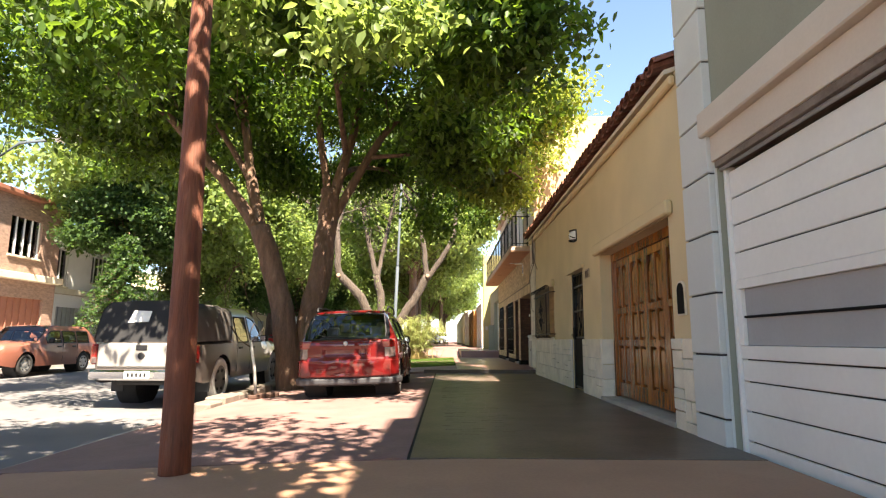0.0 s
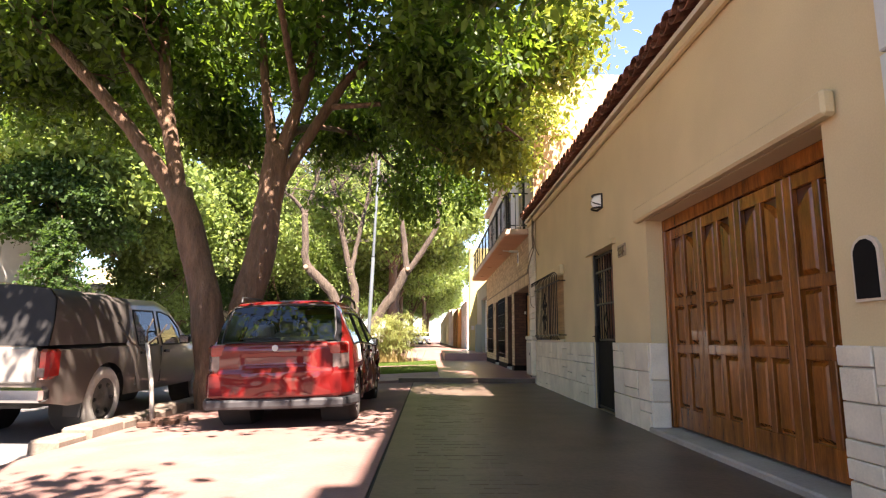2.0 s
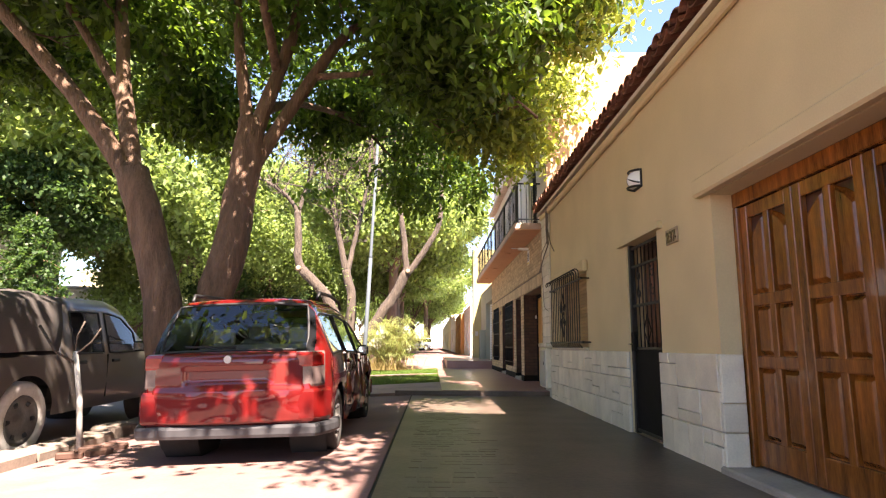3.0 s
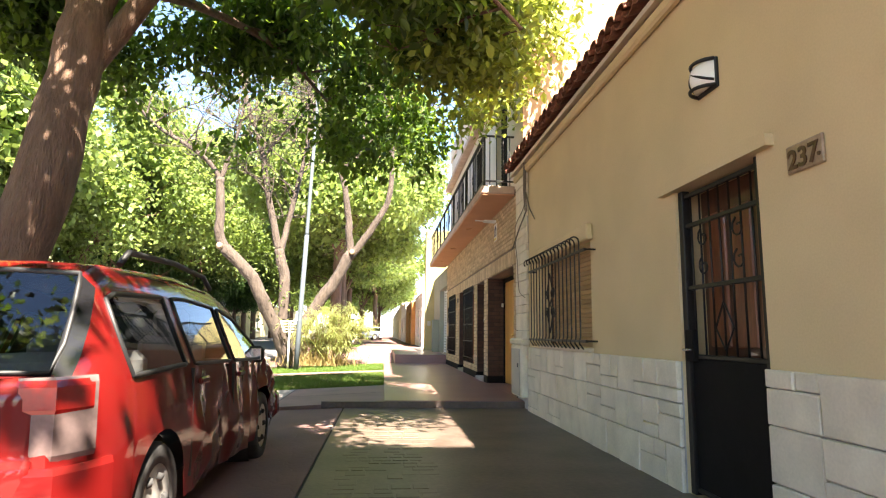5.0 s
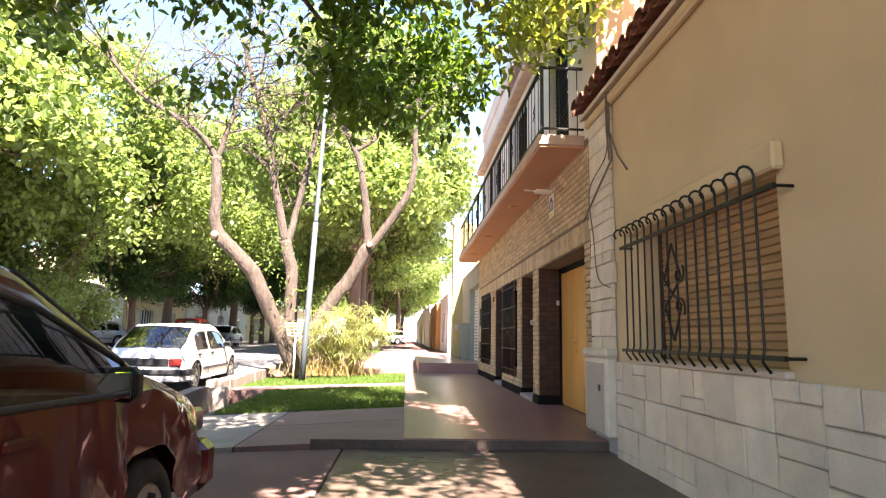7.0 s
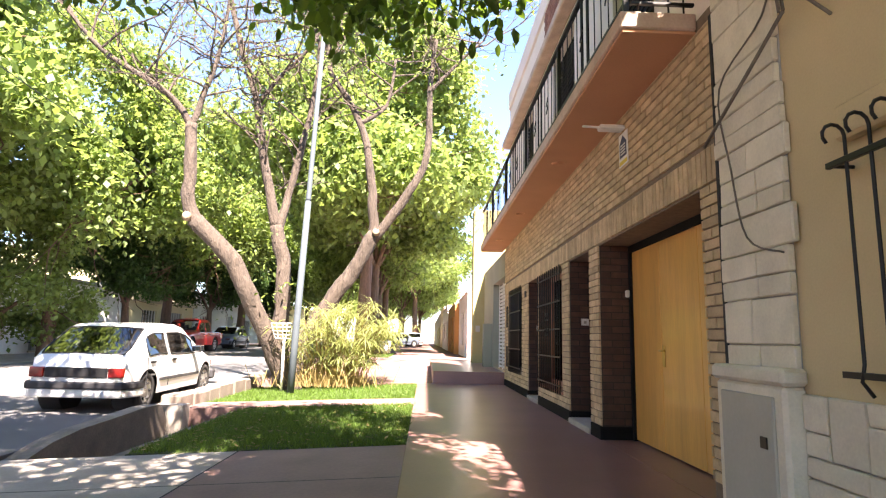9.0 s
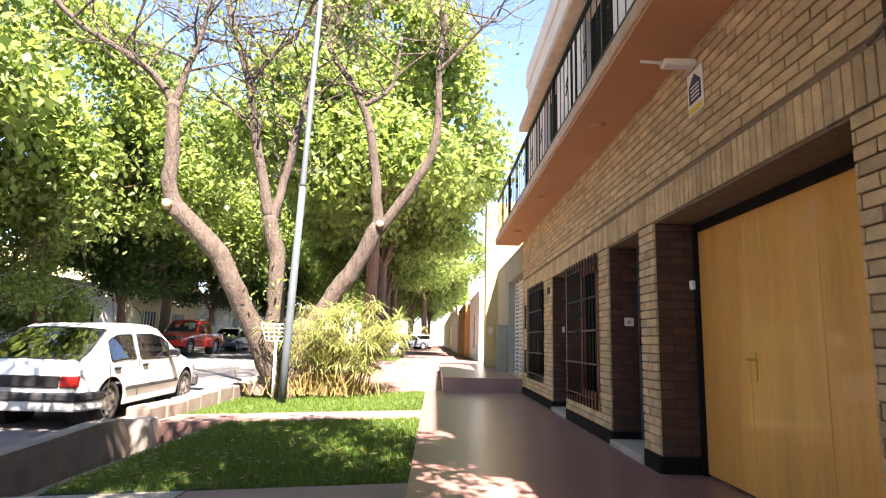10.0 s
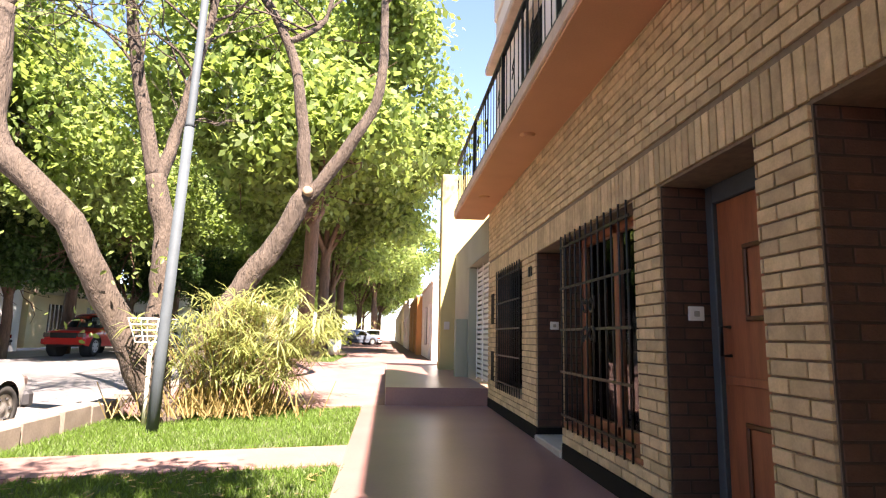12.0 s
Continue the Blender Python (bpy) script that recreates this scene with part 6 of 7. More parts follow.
def car(name, label, at, body_mat, L, half_w, top, belt, wheels, r, sill, side_glass, screens, roof_w=0.80, glass=CAR_GLASS, rim_mat=RIM, dent=0.0, tyre_mat=None):
    """A car that faces +y, its rear bumper at y = 0: a lofted body with real wheel arches and window openings, glass, wheels, seats."""
    root = thing(name, label, "car", at)
    ty, tz = zip(*top)
    by, bz = zip(*belt)
    arch = r + 0.055
    ys = set(np.round(np.linspace(0, L, int(L / 0.075)), 3)) | {y for g in side_glass for y in g} | {y for g in screens for y in g} | set(ty)
    for wy in wheels:
        ys |= set(np.round(wy + arch * np.cos(np.linspace(0, math.pi, 13)), 3))
    ys = sorted(y for y in ys if 0 <= y <= L)
    ys = [y for i, y in enumerate(ys) if i == 0 or y - ys[i - 1] > 0.012 or y in {q for g in (*side_glass, *screens) for q in g}]
    H = max(tz)

    def section(y):
        e = min(y, L - y)
        w = half_w * (1 - 0.16 * max(0, 1 - y / 0.35) ** 2.2 - 0.20 * max(0, 1 - (L - y) / 0.8) ** 2.2)
        zt = float(np.interp(y, ty, tz))
        zb = min(float(np.interp(y, by, bz)), zt - 0.05)
        low = sill + 0.08 * max(0, 1 - e / 0.4)
        for wy in wheels:
            d = abs(y - wy)
            if d < arch:
                low = max(low, r + math.sqrt(arch * arch - d * d))
        low = min(low, zb - 0.04)
        k = max(0.0, min(1.0, (zt - zb - 0.05) / (H - zb - 0.05)))
        wr = w * (0.93 + (roof_w - 0.93) * k)
        pts = []
        for f in (0, 0.2, 0.45, 0.72, 1.0):
            z = low + (zb - low) * f
            q = (z - sill) / max(0.05, zb - sill)
            pts.append([w * (0.945 + 0.055 * math.sin(math.pi * min(1, max(0, 0.12 + 0.72 * q)))), z])
        ed = 0.05 + 0.045 * k
        x1 = pts[-1][0]
        pts.append([x1 + (wr - x1) * 0.52, zb + (zt - ed - zb) * 0.5])
        pts.append([x1 + (wr - x1) * 0.86, zb + (zt - ed - zb) * 0.84])
        pts.append([wr, zt - ed])
        pts.append([wr * 0.90, zt - ed * 0.28])
        pts.append([wr * 0.5, zt - 0.005])
        pts.append([0.0, zt])
        return pts

    secs = [section(y) for y in ys]
    bm = bmesh.new()
    grid = {}
    for i, (y, s) in enumerate(zip(ys, secs)):
        for side in (1, -1):
            for j, (x, z) in enumerate(s):
                if side == -1 and j == 10:
                    grid[i, -1, j] = grid[i, 1, j]
                    continue
                dx = 0.0
                if dent and side == 1 and y > L * 0.3 and j < 4:
                    dx = dent * noise.noise((y * 4.6, z * 6, 3.3)) - dent * 0.5 * max(0, noise.noise((y * 2, z * 2, 9))) + 0.4 * dent * noise.noise((y * 9, z * 9, 5))
                yy = y
                if dent and y < 0.12 and z < 0.75:
                    yy = y + dent * 0.6 * noise.noise((x * 4, z * 7, 1.7))
                grid[i, side, j] = bm.verts.new((side * x + dx, yy, z))
    glass_faces, border = {}, {}

    def is_glass(ya, yb, j):
        m = (ya + yb) / 2
        if j in (4, 5):
            for g in side_glass:
                if g[0] < m < g[1]:
                    return ("side", g)
        if j in (8, 9):
            for g in screens:
                if g[0] < m < g[1]:
                    return ("screen", g)
        return None

    for i in range(len(ys) - 1):
        for side in (1, -1):
            for j in range(10):
                vs = [grid[i, side, j], grid[i + 1, side, j], grid[i + 1, side, j + 1], grid[i, side, j + 1]]
                gk = is_glass(ys[i], ys[i + 1], j)
                if gk:
                    key = (*gk, side if gk[0] == "side" else 0)
                    glass_faces.setdefault(key, []).append([v.co.copy() for v in vs])
                    continue
                if dent and j == 7 and ys[i] >= screens[0][0] - 0.001 and ys[i + 1] <= screens[0][1] + 0.001:
                    border.setdefault(side, []).append([v.co.copy() for v in vs])
                    continue
                if side == -1:
                    vs.reverse()
                fc = bm.faces.new(vs)
                fc.smooth = True
    for i in (0, len(ys) - 1):
        ring = [grid[i, 1, j] for j in range(11)] + [grid[i, -1, j] for j in range(9, -1, -1)]
        bm.faces.new(ring)
    body = part("body", bm, body_mat, root)
    mod = body.modifiers.new("edge", "EDGE_SPLIT")
    mod.split_angle = radians(38)
    for strip in border.values():
        gb = bmesh.new()
        for q in strip:
            gb.faces.new([gb.verts.new(p) for p in q]).smooth = True
        bmesh.ops.remove_doubles(gb, verts=gb.verts, dist=0.001)
        part("glass_border", gb, BLACK_GLASS, root, "black edge of the rear window")
    for (kind, g, side), quadsets in glass_faces.items():
        gm = bmesh.new()
        for q in quadsets:
            vs = [gm.verts.new(p) for p in q]
            try:
                gm.faces.new(vs).smooth = True
            except ValueError:
                pass
        bmesh.ops.remove_doubles(gm, verts=gm.verts, dist=0.001)
        edge = [e for e in gm.edges if len(e.link_faces) == 1]
        rim = bmesh.new()
        left = set(edge)
        while left:
            e = left.pop()
            loop = [e.verts[0], e.verts[1]]
            while True:
                nxt = [q for q in loop[-1].link_edges if q in left]
                if not nxt:
                    break
                left.remove(nxt[0])
                loop.append(nxt[0].other_vert(loop[-1]))
            tube(rim, [q.co for q in loop], 0.013, 6, False)
        pane = part("side_window" if kind == "side" else ("windscreen" if g[0] > L / 2 else "rear_window"), gm, glass, root)
        pane.visible_shadow = False
        part("window_seal", rim, BLACK_PL, pane)
    for wy in wheels:
        for side in (1, -1):
            x1 = side * (half_w * 0.975)
            x0 = side * (half_w * 0.975 - 0.19)
            bm = bmesh.new()
            disc_y(bm, x0, x1, wy, r, [(0, r * 0.6), (0.0, r * 0.93), (0.12, r), (0.88, r), (1.0, r * 0.93), (1.0, r * 0.66), (0.8, r * 0.63)], 24)
            wheel = part("wheel", bm, tyre_mat or TYRE, root)
            bm = bmesh.new()
            disc_y(bm, x0, x1, wy, r, [(0.78, r * 0.645), (0.96, r * 0.64), (0.90, r * 0.56), (0.86, r * 0.30), (0.95, r * 0.16), (0.97, r * 0.05)], 20)
            part("rim", bm, rim_mat, wheel)
            for k in range(6):
                bm = bmesh.new()
                a = 2 * math.pi * k / 6
                xx = x0 + (x1 - x0) * 0.875
                tube(bm, [(xx, wy + r * 0.40 * math.cos(a), r + r * 0.40 * math.sin(a)), (xx + side * 0.004, wy + r * 0.50 * math.cos(a), r + r * 0.50 * math.sin(a))], [0.022, 0.026], 6)
                part("rim_vent", bm, DARK_GAP, wheel)
            bm = bmesh.new()
            disc_y(bm, side * half_w * 0.90, side * half_w * 0.50, wy, r, [(0, arch * 0.99), (1, arch * 0.99)], 20)
            part("wheel_well", bm, DARK_GAP, root)
    block("underbody", (-half_w * 0.62, 0.25, sill - 0.02), (half_w * 0.62, L - 0.35, sill + 0.10), DARK_GAP, root, 0.03)
    block("cabin_floor", (-half_w * 0.88, max(0.2, side_glass[0][0] - 0.3), sill + 0.12), (half_w * 0.88, side_glass[-1][1] + 0.1, sill + 0.28), DARK_GAP, root, 0)
    ymid = side_glass[-1][0]
    for side in (1, -1):
        bm = bmesh.new()
        x = side * half_w * 0.45
        box(bm, (x - 0.22, ymid + 0.05, 0.50), (x + 0.22, ymid + 0.55, 0.66), 0.05)
        box(bm, (x - 0.22, ymid - 0.12, 0.55), (x + 0.22, ymid + 0.06, H - 0.38), 0.05)
        box(bm, (x - 0.12, ymid - 0.12, H - 0.40), (x + 0.12, ymid - 0.02, H - 0.20), 0.04)
        part("front_seat", bm, SEAT, root)
    y0 = side_glass[0][0] + (0.45 if len(side_glass) > 2 else 0.05)
    bm = bmesh.new()
    box(bm, (-half_w * 0.78, y0, 0.55), (half_w * 0.78, y0 + 0.16, H - 0.46), 0.05)
    for side in (1, -1):
        box(bm, (side * 0.38 - 0.11, y0 + 0.02, H - 0.47), (side * 0.38 + 0.11, y0 + 0.11, H - 0.30), 0.03)
    part("rear_bench", bm, SEAT, root)
    yd = side_glass[-1][1]
    block("dashboard", (-half_w * 0.85, yd - 0.1, 0.6), (half_w * 0.85, yd + 0.35, float(np.interp(yd, by, bz)) + 0.0), BLACK_PL, root, 0.04)
    rods("steering_wheel", [[(-half_w * 0.45 + 0.17 * math.cos(a), yd - 0.22 + 0.06 * math.sin(a), 0.86 + 0.16 * math.sin(a)) for a in np.linspace(0, 6.283, 14)]], 0.013, BLACK_PL, root, 5)
    ym = side_glass[-1][1] - 0.08
    zm = float(np.interp(ym, by, bz)) + (0.035 if dent else 0.07)
    for side in (1, -1):
        xs = sorted((side * half_w * 0.78, side * half_w * 1.04) if dent else (side * (half_w * 0.97), side * (half_w + 0.15)))
        bm = bmesh.new()
        box(bm, (xs[0], ym - 0.05, zm - 0.07), (xs[1], ym + 0.05, zm + 0.07), 0.03)
        mir = part("mirror", bm, BLACK_PL, root)
        bm = bmesh.new()
        box(bm, (xs[0] + 0.02, ym - 0.058, zm - 0.052), (xs[1] - 0.015, ym - 0.049, zm + 0.052), 0.003)
        part("mirror_glass", bm, MIRROR, mir)
        for g in side_glass[-2:] if len(side_glass) > 1 else side_glass:
            zh = float(np.interp(g[0], by, bz)) - 0.10
            xh = sorted((side * (half_w * 0.985), side * (half_w * 1.02)))
            block("door_handle", (xh[0], g[0] + 0.04, zh - 0.02), (xh[1], g[0] + 0.20, zh + 0.02), body_mat if dent else BLACK_PL, root, 0.01)
            block("door_seam", (sorted((side * half_w * 0.95, side * half_w * 0.998))[0], g[0] - 0.055, sill + 0.1), (sorted((side * half_w * 0.95, side * half_w * 0.998))[1], g[0] - 0.047, zh + 0.08), DARK_GAP, root, 0)
    return root


def wrap(root, half_w, z0, z1, off, reach, material, name, label="", only=0):
    """A strip that follows the rounded rear of a body, off proud of it; only: one corner alone."""
    out = []
    for i in range(9):
        y = reach * (1 - i / 8)
        out.append((half_w * (1 - 0.16 * max(0, 1 - y / 0.35) ** 2.2) + off, y - off * (1 - y / reach)))
    out.append((0.57, -off))
    plan = out if only == 1 else [(-x, y) for x, y in out] if only == -1 else out + [(-x, y) for x, y in out[::-1]]
    bm = bmesh.new()
    prev = None
    for x, y in plan:
        k = (abs(x) - off - 0.05) / abs(x)
        ring = [bm.verts.new(p) for p in ((x * k, y + 0.05, z0), (x * (1 - 0.012), y + 0.01, z0), (x, y, z0 + 0.025), (x, y, z1 - 0.025), (x * (1 - 0.012), y + 0.01, z1), (x * k, y + 0.05, z1))]
        if prev:
            for j in range(6):
                bm.faces.new((prev[j], ring[j], ring[(j + 1) % 6], prev[(j + 1) % 6]))
        else:
            bm.faces.new(ring)
        prev = ring
    bm.faces.new(prev)
    return part(name, bm, material, root, label)


def bumper(root, half_w, y0, y1, z0, z1, material, c=0.05, name="rear_bumper", label=""):
    bm = bmesh.new()
    box(bm, (-half_w, y0, z0), (half_w, y1, z1), c)
    for v in bm.verts:
        if (v.co.y - y0) < 0.08 and y0 < 1:
            v.co.y += 0.22 * max(0, abs(v.co.x) / half_w - 0.7)
        elif y0 > 1 and (y1 - v.co.y) < 0.08:
            v.co.y -= 0.3 * max(0, abs(v.co.x) / half_w - 0.7)
    return part(name, bm, material, root, label)


# red estate car on the pavement
red = car("red_estate_car", "dented red estate car with roof rails parked on the pavement", pose(-1.58, 9.36, -0.075, 0, -2.0, 0), RED_CAR, 4.2, 0.815,
          [(0, 0.80), (0.04, 0.90), (0.08, 0.955), (0.34, 1.38), (0.50, 1.44), (1.5, 1.475), (2.2, 1.43), (2.5, 1.36), (3.2, 0.985), (3.4, 0.94), (3.95, 0.80), (4.12, 0.66), (4.2, 0.5)],
          [(0, 0.90), (1.0, 0.93), (3.2, 0.88), (4.2, 0.62)], (0.74, 3.18), 0.29, 0.22, [(0.40, 1.08), (1.22, 2.02), (2.12, 3.0)], [(0.085, 0.34), (2.5, 3.2)], 0.755, CAR_GLASS, RIM, 0.06)
wrap(red, 0.815, 0.245, 0.345, 0.05, 0.42, BUMPER, "rear_bumper", "grey plastic bumper strip")
for s in (1, -1):
    wrap(red, 0.815, 0.365, 0.625, 0.030, 0.19, RED_CAR, "bumper_cover", "", s)
bumper(red, 0.78, 3.95, 4.24, 0.24, 0.52, RED_CAR, 0.05, "front_bumper")


def pressed_gate(x1, z0, z1):
    """A curved tailgate skin with a number-plate recess, a crease and dents."""
    bm = bmesh.new()
    nx, nz = 44, 30
    g = []
    for k in range(nz + 1):
        z = z0 + (z1 - z0) * k / nz
        row = []
        for i in range(nx + 1):
            x = -x1 + 2 * x1 * i / nx
            u = abs(x) / x1
            y = -0.062 + 0.055 * u ** 2.6 + 0.03 * max(0, (z - 0.86) / 0.08) ** 2
            step = max(0.0, min(1.0, (0.655 - z) / 0.02))
            y -= 0.016 * step * (1 - max(0, (0.47 - z) / 0.10) * 0.4)
            rx, rz = max(0.0, min(1.0, (0.36 - abs(x)) / 0.02)), max(0.0, min(1.0, (z - 0.68) / 0.018)) * max(0.0, min(1.0, (0.825 - z) / 0.018))
            y += 0.022 * rx * rz
            y += 0.012 * noise.noise((x * 5.0, z * 9.0, 1.3)) * max(0.0, min(1.0, (0.64 - z) / 0.06))
            row.append(bm.verts.new((x, y, z)))
        g.append(row)
    for k in range(nz):
        for i in range(nx):
            bm.faces.new((g[k][i], g[k][i + 1], g[k + 1][i + 1], g[k + 1][i])).smooth = True
    edge = g[0] + [r[-1] for r in g[1:]] + g[-1][-2::-1] + [r[0] for r in g[-2:0:-1]]
    back = [bm.verts.new((v.co.x * 0.985, v.co.y + 0.07, v.co.z)) for v in edge]
    for k in range(len(edge)):
        q = (k + 1) % len(edge)
        bm.faces.new((edge[q], edge[k], back[k], back[q]))
    return bm


gate_ = part("tailgate", pressed_gate(0.63, 0.365, 0.94), RED_CAR, red)
block("gate_handle", (-0.30, -0.058, 0.822), (0.30, -0.03, 0.842), RED_CAR, gate_, 0.008)
bm = bmesh.new()
tube(bm, [(0, -0.040, 0.885), (0, -0.070, 0.885)], [0.038, 0.032], 14)
part("badge", bm, RIM, gate_, "round plain badge")
rods("wiper", [[(0.02, 0.06, 0.965), (0.02, 0.085, 0.985), (-0.42, 0.10, 0.995)]], 0.010, BLACK_PL, gate_)
for s in (1, -1):
    tl = wrap(red, 0.815, 0.64, 0.94, 0.010, 0.13, CLEAR_LENS, "tail_lamp", "pale worn tail lamp lens", s)
    wrap(tl, 0.815, 0.80, 0.93, 0.016, 0.11, RED_LENS, "lamp_cell", "", s)
    rods("roof_rail", [[(s * 0.60, 0.65, 1.43), (s * 0.61, 0.72, 1.50), (s * 0.60, 1.4, 1.525), (s * 0.59, 2.0, 1.50), (s * 0.58, 2.2, 1.43)]], 0.017, BLACK_PL, red, 7)
    block("head_lamp", (min(s * 0.45, s * 0.70), 3.98, 0.56), (max(s * 0.45, s * 0.70), 4.14, 0.70), CLEAR_LENS, red, 0.02)

# grey double-cab pickup
PICK_TOP = [(0, 1.06), (1.60, 1.08), (1.64, 1.10), (1.70, 1.60), (1.85, 1.69), (2.7, 1.70), (3.0, 1.63), (3.62, 1.12), (3.8, 1.08), (4.85, 0.98), (5.02, 0.8), (5.1, 0.6)]
PICK_BELT = [(0, 1.0), (1.6, 1.02), (3.6, 1.02), (5.1, 0.8)]


def pickup(label, at, paint_, rim, tyre=None):
    root = car("pickup_truck", label, at, paint_, 5.1, 0.86, PICK_TOP, PICK_BELT, (1.12, 4.25), 0.385, 0.38, [(1.88, 2.48), (2.60, 3.28)], [(1.64, 1.70), (3.0, 3.62)], 0.80, CAR_GLASS, rim, 0.0, tyre)
    bumper(root, 0.82, -0.12, 0.10, 0.46, 0.62, CHROME, 0.03, label="dull metal bumper")
    block("number_plate", (-0.2, -0.128, 0.49), (0.2, -0.118, 0.61), PLATE_W, root, 0.004)
    for k in range(5):
        block("plate_bar", (-0.15 + 0.065 * k, -0.131, 0.52), (-0.115 + 0.065 * k, -0.127, 0.58), BLACK_PL, root, 0)
    bm = bmesh.new()
    box(bm, (-0.70, -0.03, 0.66), (0.70, 0.02, 1.04), 0.02)
    tg = part("tailgate", bm, SILVER_CAR if paint_ is GREY_CAR else paint_, root, "dusty silver tailgate" if paint_ is GREY_CAR else "")
    block("latch", (-0.09, -0.045, 0.93), (0.09, -0.028, 1.01), BLACK_PL, tg, 0.012)
    bm = bmesh.new()
    tube(bm, [(0, -0.028, 0.84), (0, -0.04, 0.84)], [0.06, 0.05], 14)
    part("badge", bm, BLACK_PL, tg)
    for s in (1, -1):
        bm = bmesh.new()
        box(bm, (min(s * 0.71, s * 0.83), -0.01, 0.70), (max(s * 0.71, s * 0.83), 0.22, 1.02), 0.03)
        tl = part("tail_lamp", bm, RED_LENS, root)
        block("lamp_cell", (min(s * 0.72, s * 0.80), -0.02, 0.72), (max(s * 0.72, s * 0.80), 0.0, 0.82), CLEAR_LENS, tl, 0.01)
        block("head_lamp", (min(s * 0.5, s * 0.75), 4.88, 0.72), (max(s * 0.5, s * 0.75), 5.06, 0.90), CLEAR_LENS, root, 0.03)
        block("mud_flap", (min(s * 0.62, s * 0.83), 0.66, 0.22), (max(s * 0.62, s * 0.83), 0.68, 0.52), BLACK_PL, root, 0.004)
    block("grille", (-0.48, 4.98, 0.70), (0.48, 5.09, 0.90), BLACK_PL, root, 0.02)
    bumper(root, 0.82, 4.95, 5.16, 0.45, 0.66, paint_, 0.04, "front_bumper")
    return root


tr = pickup("grey-brown double-cab pickup with a dark canvas canopy", pose(-4.83, 9.28, road_z(10.4) + 0.0, 0.8), GREY_CAR, mat("dark_steel_wheel", (0.12, 0.115, 0.11), 0.5, metal=0.4, vary=0.2, scale=9), DUSTY_TYRE)
bm = bmesh.new()
prof = [(0.80, 1.06), (0.80, 1.32), (0.76, 1.58), (0.66, 1.69), (0.3, 1.725), (0, 1.73)]
prof = prof + [(-x, z) for x, z in prof[-2::-1]]
prev = None
for i, y in enumerate(np.linspace(0.03, 1.66, 9)):
    ring = [bm.verts.new((x * (1 + 0.012 * noise.noise((y * 4, z * 3, x))), y + (0.22 * (z - 1.06) if i == 0 else 0), z + 0.012 * noise.noise((x * 3, y * 5, 2)) - (0.03 if i % 3 else 0) * (abs(x) < 0.7))) for x, z in prof]
    if prev:
        for k in range(len(ring) - 1):
            bm.faces.new((prev[k], prev[k + 1], ring[k + 1], ring[k])).smooth = True
    else:
        first = ring
    prev = ring
bm.faces.new(prev)
can = part("canopy", bm, CANVAS, tr, "dark canvas bed canopy")
bm = bmesh.new()
vs = [bm.verts.new((x * 0.985, 0.028 + 0.22 * (z - 1.06) - 0.004, z - 0.005)) for x, z in prof]
bm.faces.new(vs)
part("rear_flap", bm, CANVAS_BLACK, can, "black canvas flap")
bm = bmesh.new()
quads(bm, [(x, 0.012 + 0.22 * (z - 1.06), z) for x, z in ((-0.32, 1.36), (0.02, 1.38), (0.05, 1.55), (-0.24, 1.56))], [(0, 1, 2, 3)])
part("flap_window", bm, WHITE_PAINT, can, "pale plastic window in the flap")

# white three-door hatchback
HATCH_TOP = [(0, 0.62), (0.04, 0.74), (0.10, 0.87), (0.72, 1.29), (0.92, 1.35), (1.9, 1.37), (2.2, 1.31), (2.85, 0.90), (3.0, 0.87), (3.5, 0.74), (3.64, 0.6), (3.7, 0.45)]
HATCH_BELT = [(0, 0.80), (1.0, 0.86), (2.8, 0.82), (3.7, 0.6)]


def hatch(label, at, paint_, glass=TINT_GLASS):
    root = car("hatchback_car", label, at, paint_, 3.7, 0.785, HATCH_TOP, HATCH_BELT, (0.62, 3.04), 0.29, 0.22, [(0.62, 1.28), (1.40, 2.42)], [(0.12, 0.72), (2.2, 2.85)], 0.80, glass)
    wrap(root, 0.785, 0.36, 0.47, 0.05, 0.4, BUMPER, "rear_bumper", "black bumper band")
    wrap(root, 0.785, 0.24, 0.36, 0.03, 0.4, paint_, "bumper_skirt")
    bumper(root, 0.76, 3.5, 3.76, 0.25, 0.46, BUMPER, 0.04, "front_bumper")
    block("rear_panel", (-0.46, -0.02, 0.53), (0.46, 0.02, 0.68), BLACK_PL, root, 0.01, "black ribbed panel")
    block("number_plate", (-0.2, -0.026, 0.545), (0.2, -0.018, 0.65), BLACK_PL, root, 0.003)
    for s in (1, -1):
        bm = bmesh.new()
        box(bm, (min(s * 0.47, s * 0.69), -0.025, 0.53), (max(s * 0.47, s * 0.69), 0.08, 0.68), 0.015)
        part("tail_lamp", bm, RED_LENS, root)
        block("head_lamp", (min(s * 0.4, s * 0.66), 3.50, 0.52), (max(s * 0.4, s * 0.66), 3.66, 0.64), CLEAR_LENS, root, 0.02)
        block("side_moulding", (min(s * 0.775, s * 0.80), 1.0, 0.42), (max(s * 0.775, s * 0.80), 2.65, 0.47), BUMPER, root, 0.006)
    return root


hatch("white three-door hatchback with tinted rear glass parked at the kerb", pose(-4.72, 21.45, road_z(22) + 0.0, 0.8), WHITE_CAR)
pickup("bright red double-cab pickup parked across the street", pose(-11.7, 45.5, road_z(43) + 0.02, 0, 0, 180), RED_PICK, RIM)
hatch("dark grey car parked across the street", pose(-11.9, 51.5, road_z(49) + 0.02, 0, 0, 180), BLUE_CAR)
hatch("pale blue-grey car parked before the white house", pose(-15.2, 42.5, road_z(41) + 0.14, 0, 0, 150), SILVER_CAR)
hatch("white car parked far down the street", pose(-0.6, 70.0, far_pave_z(0, 70) + 0.0, 0, 0, 0), WHITE_CAR)
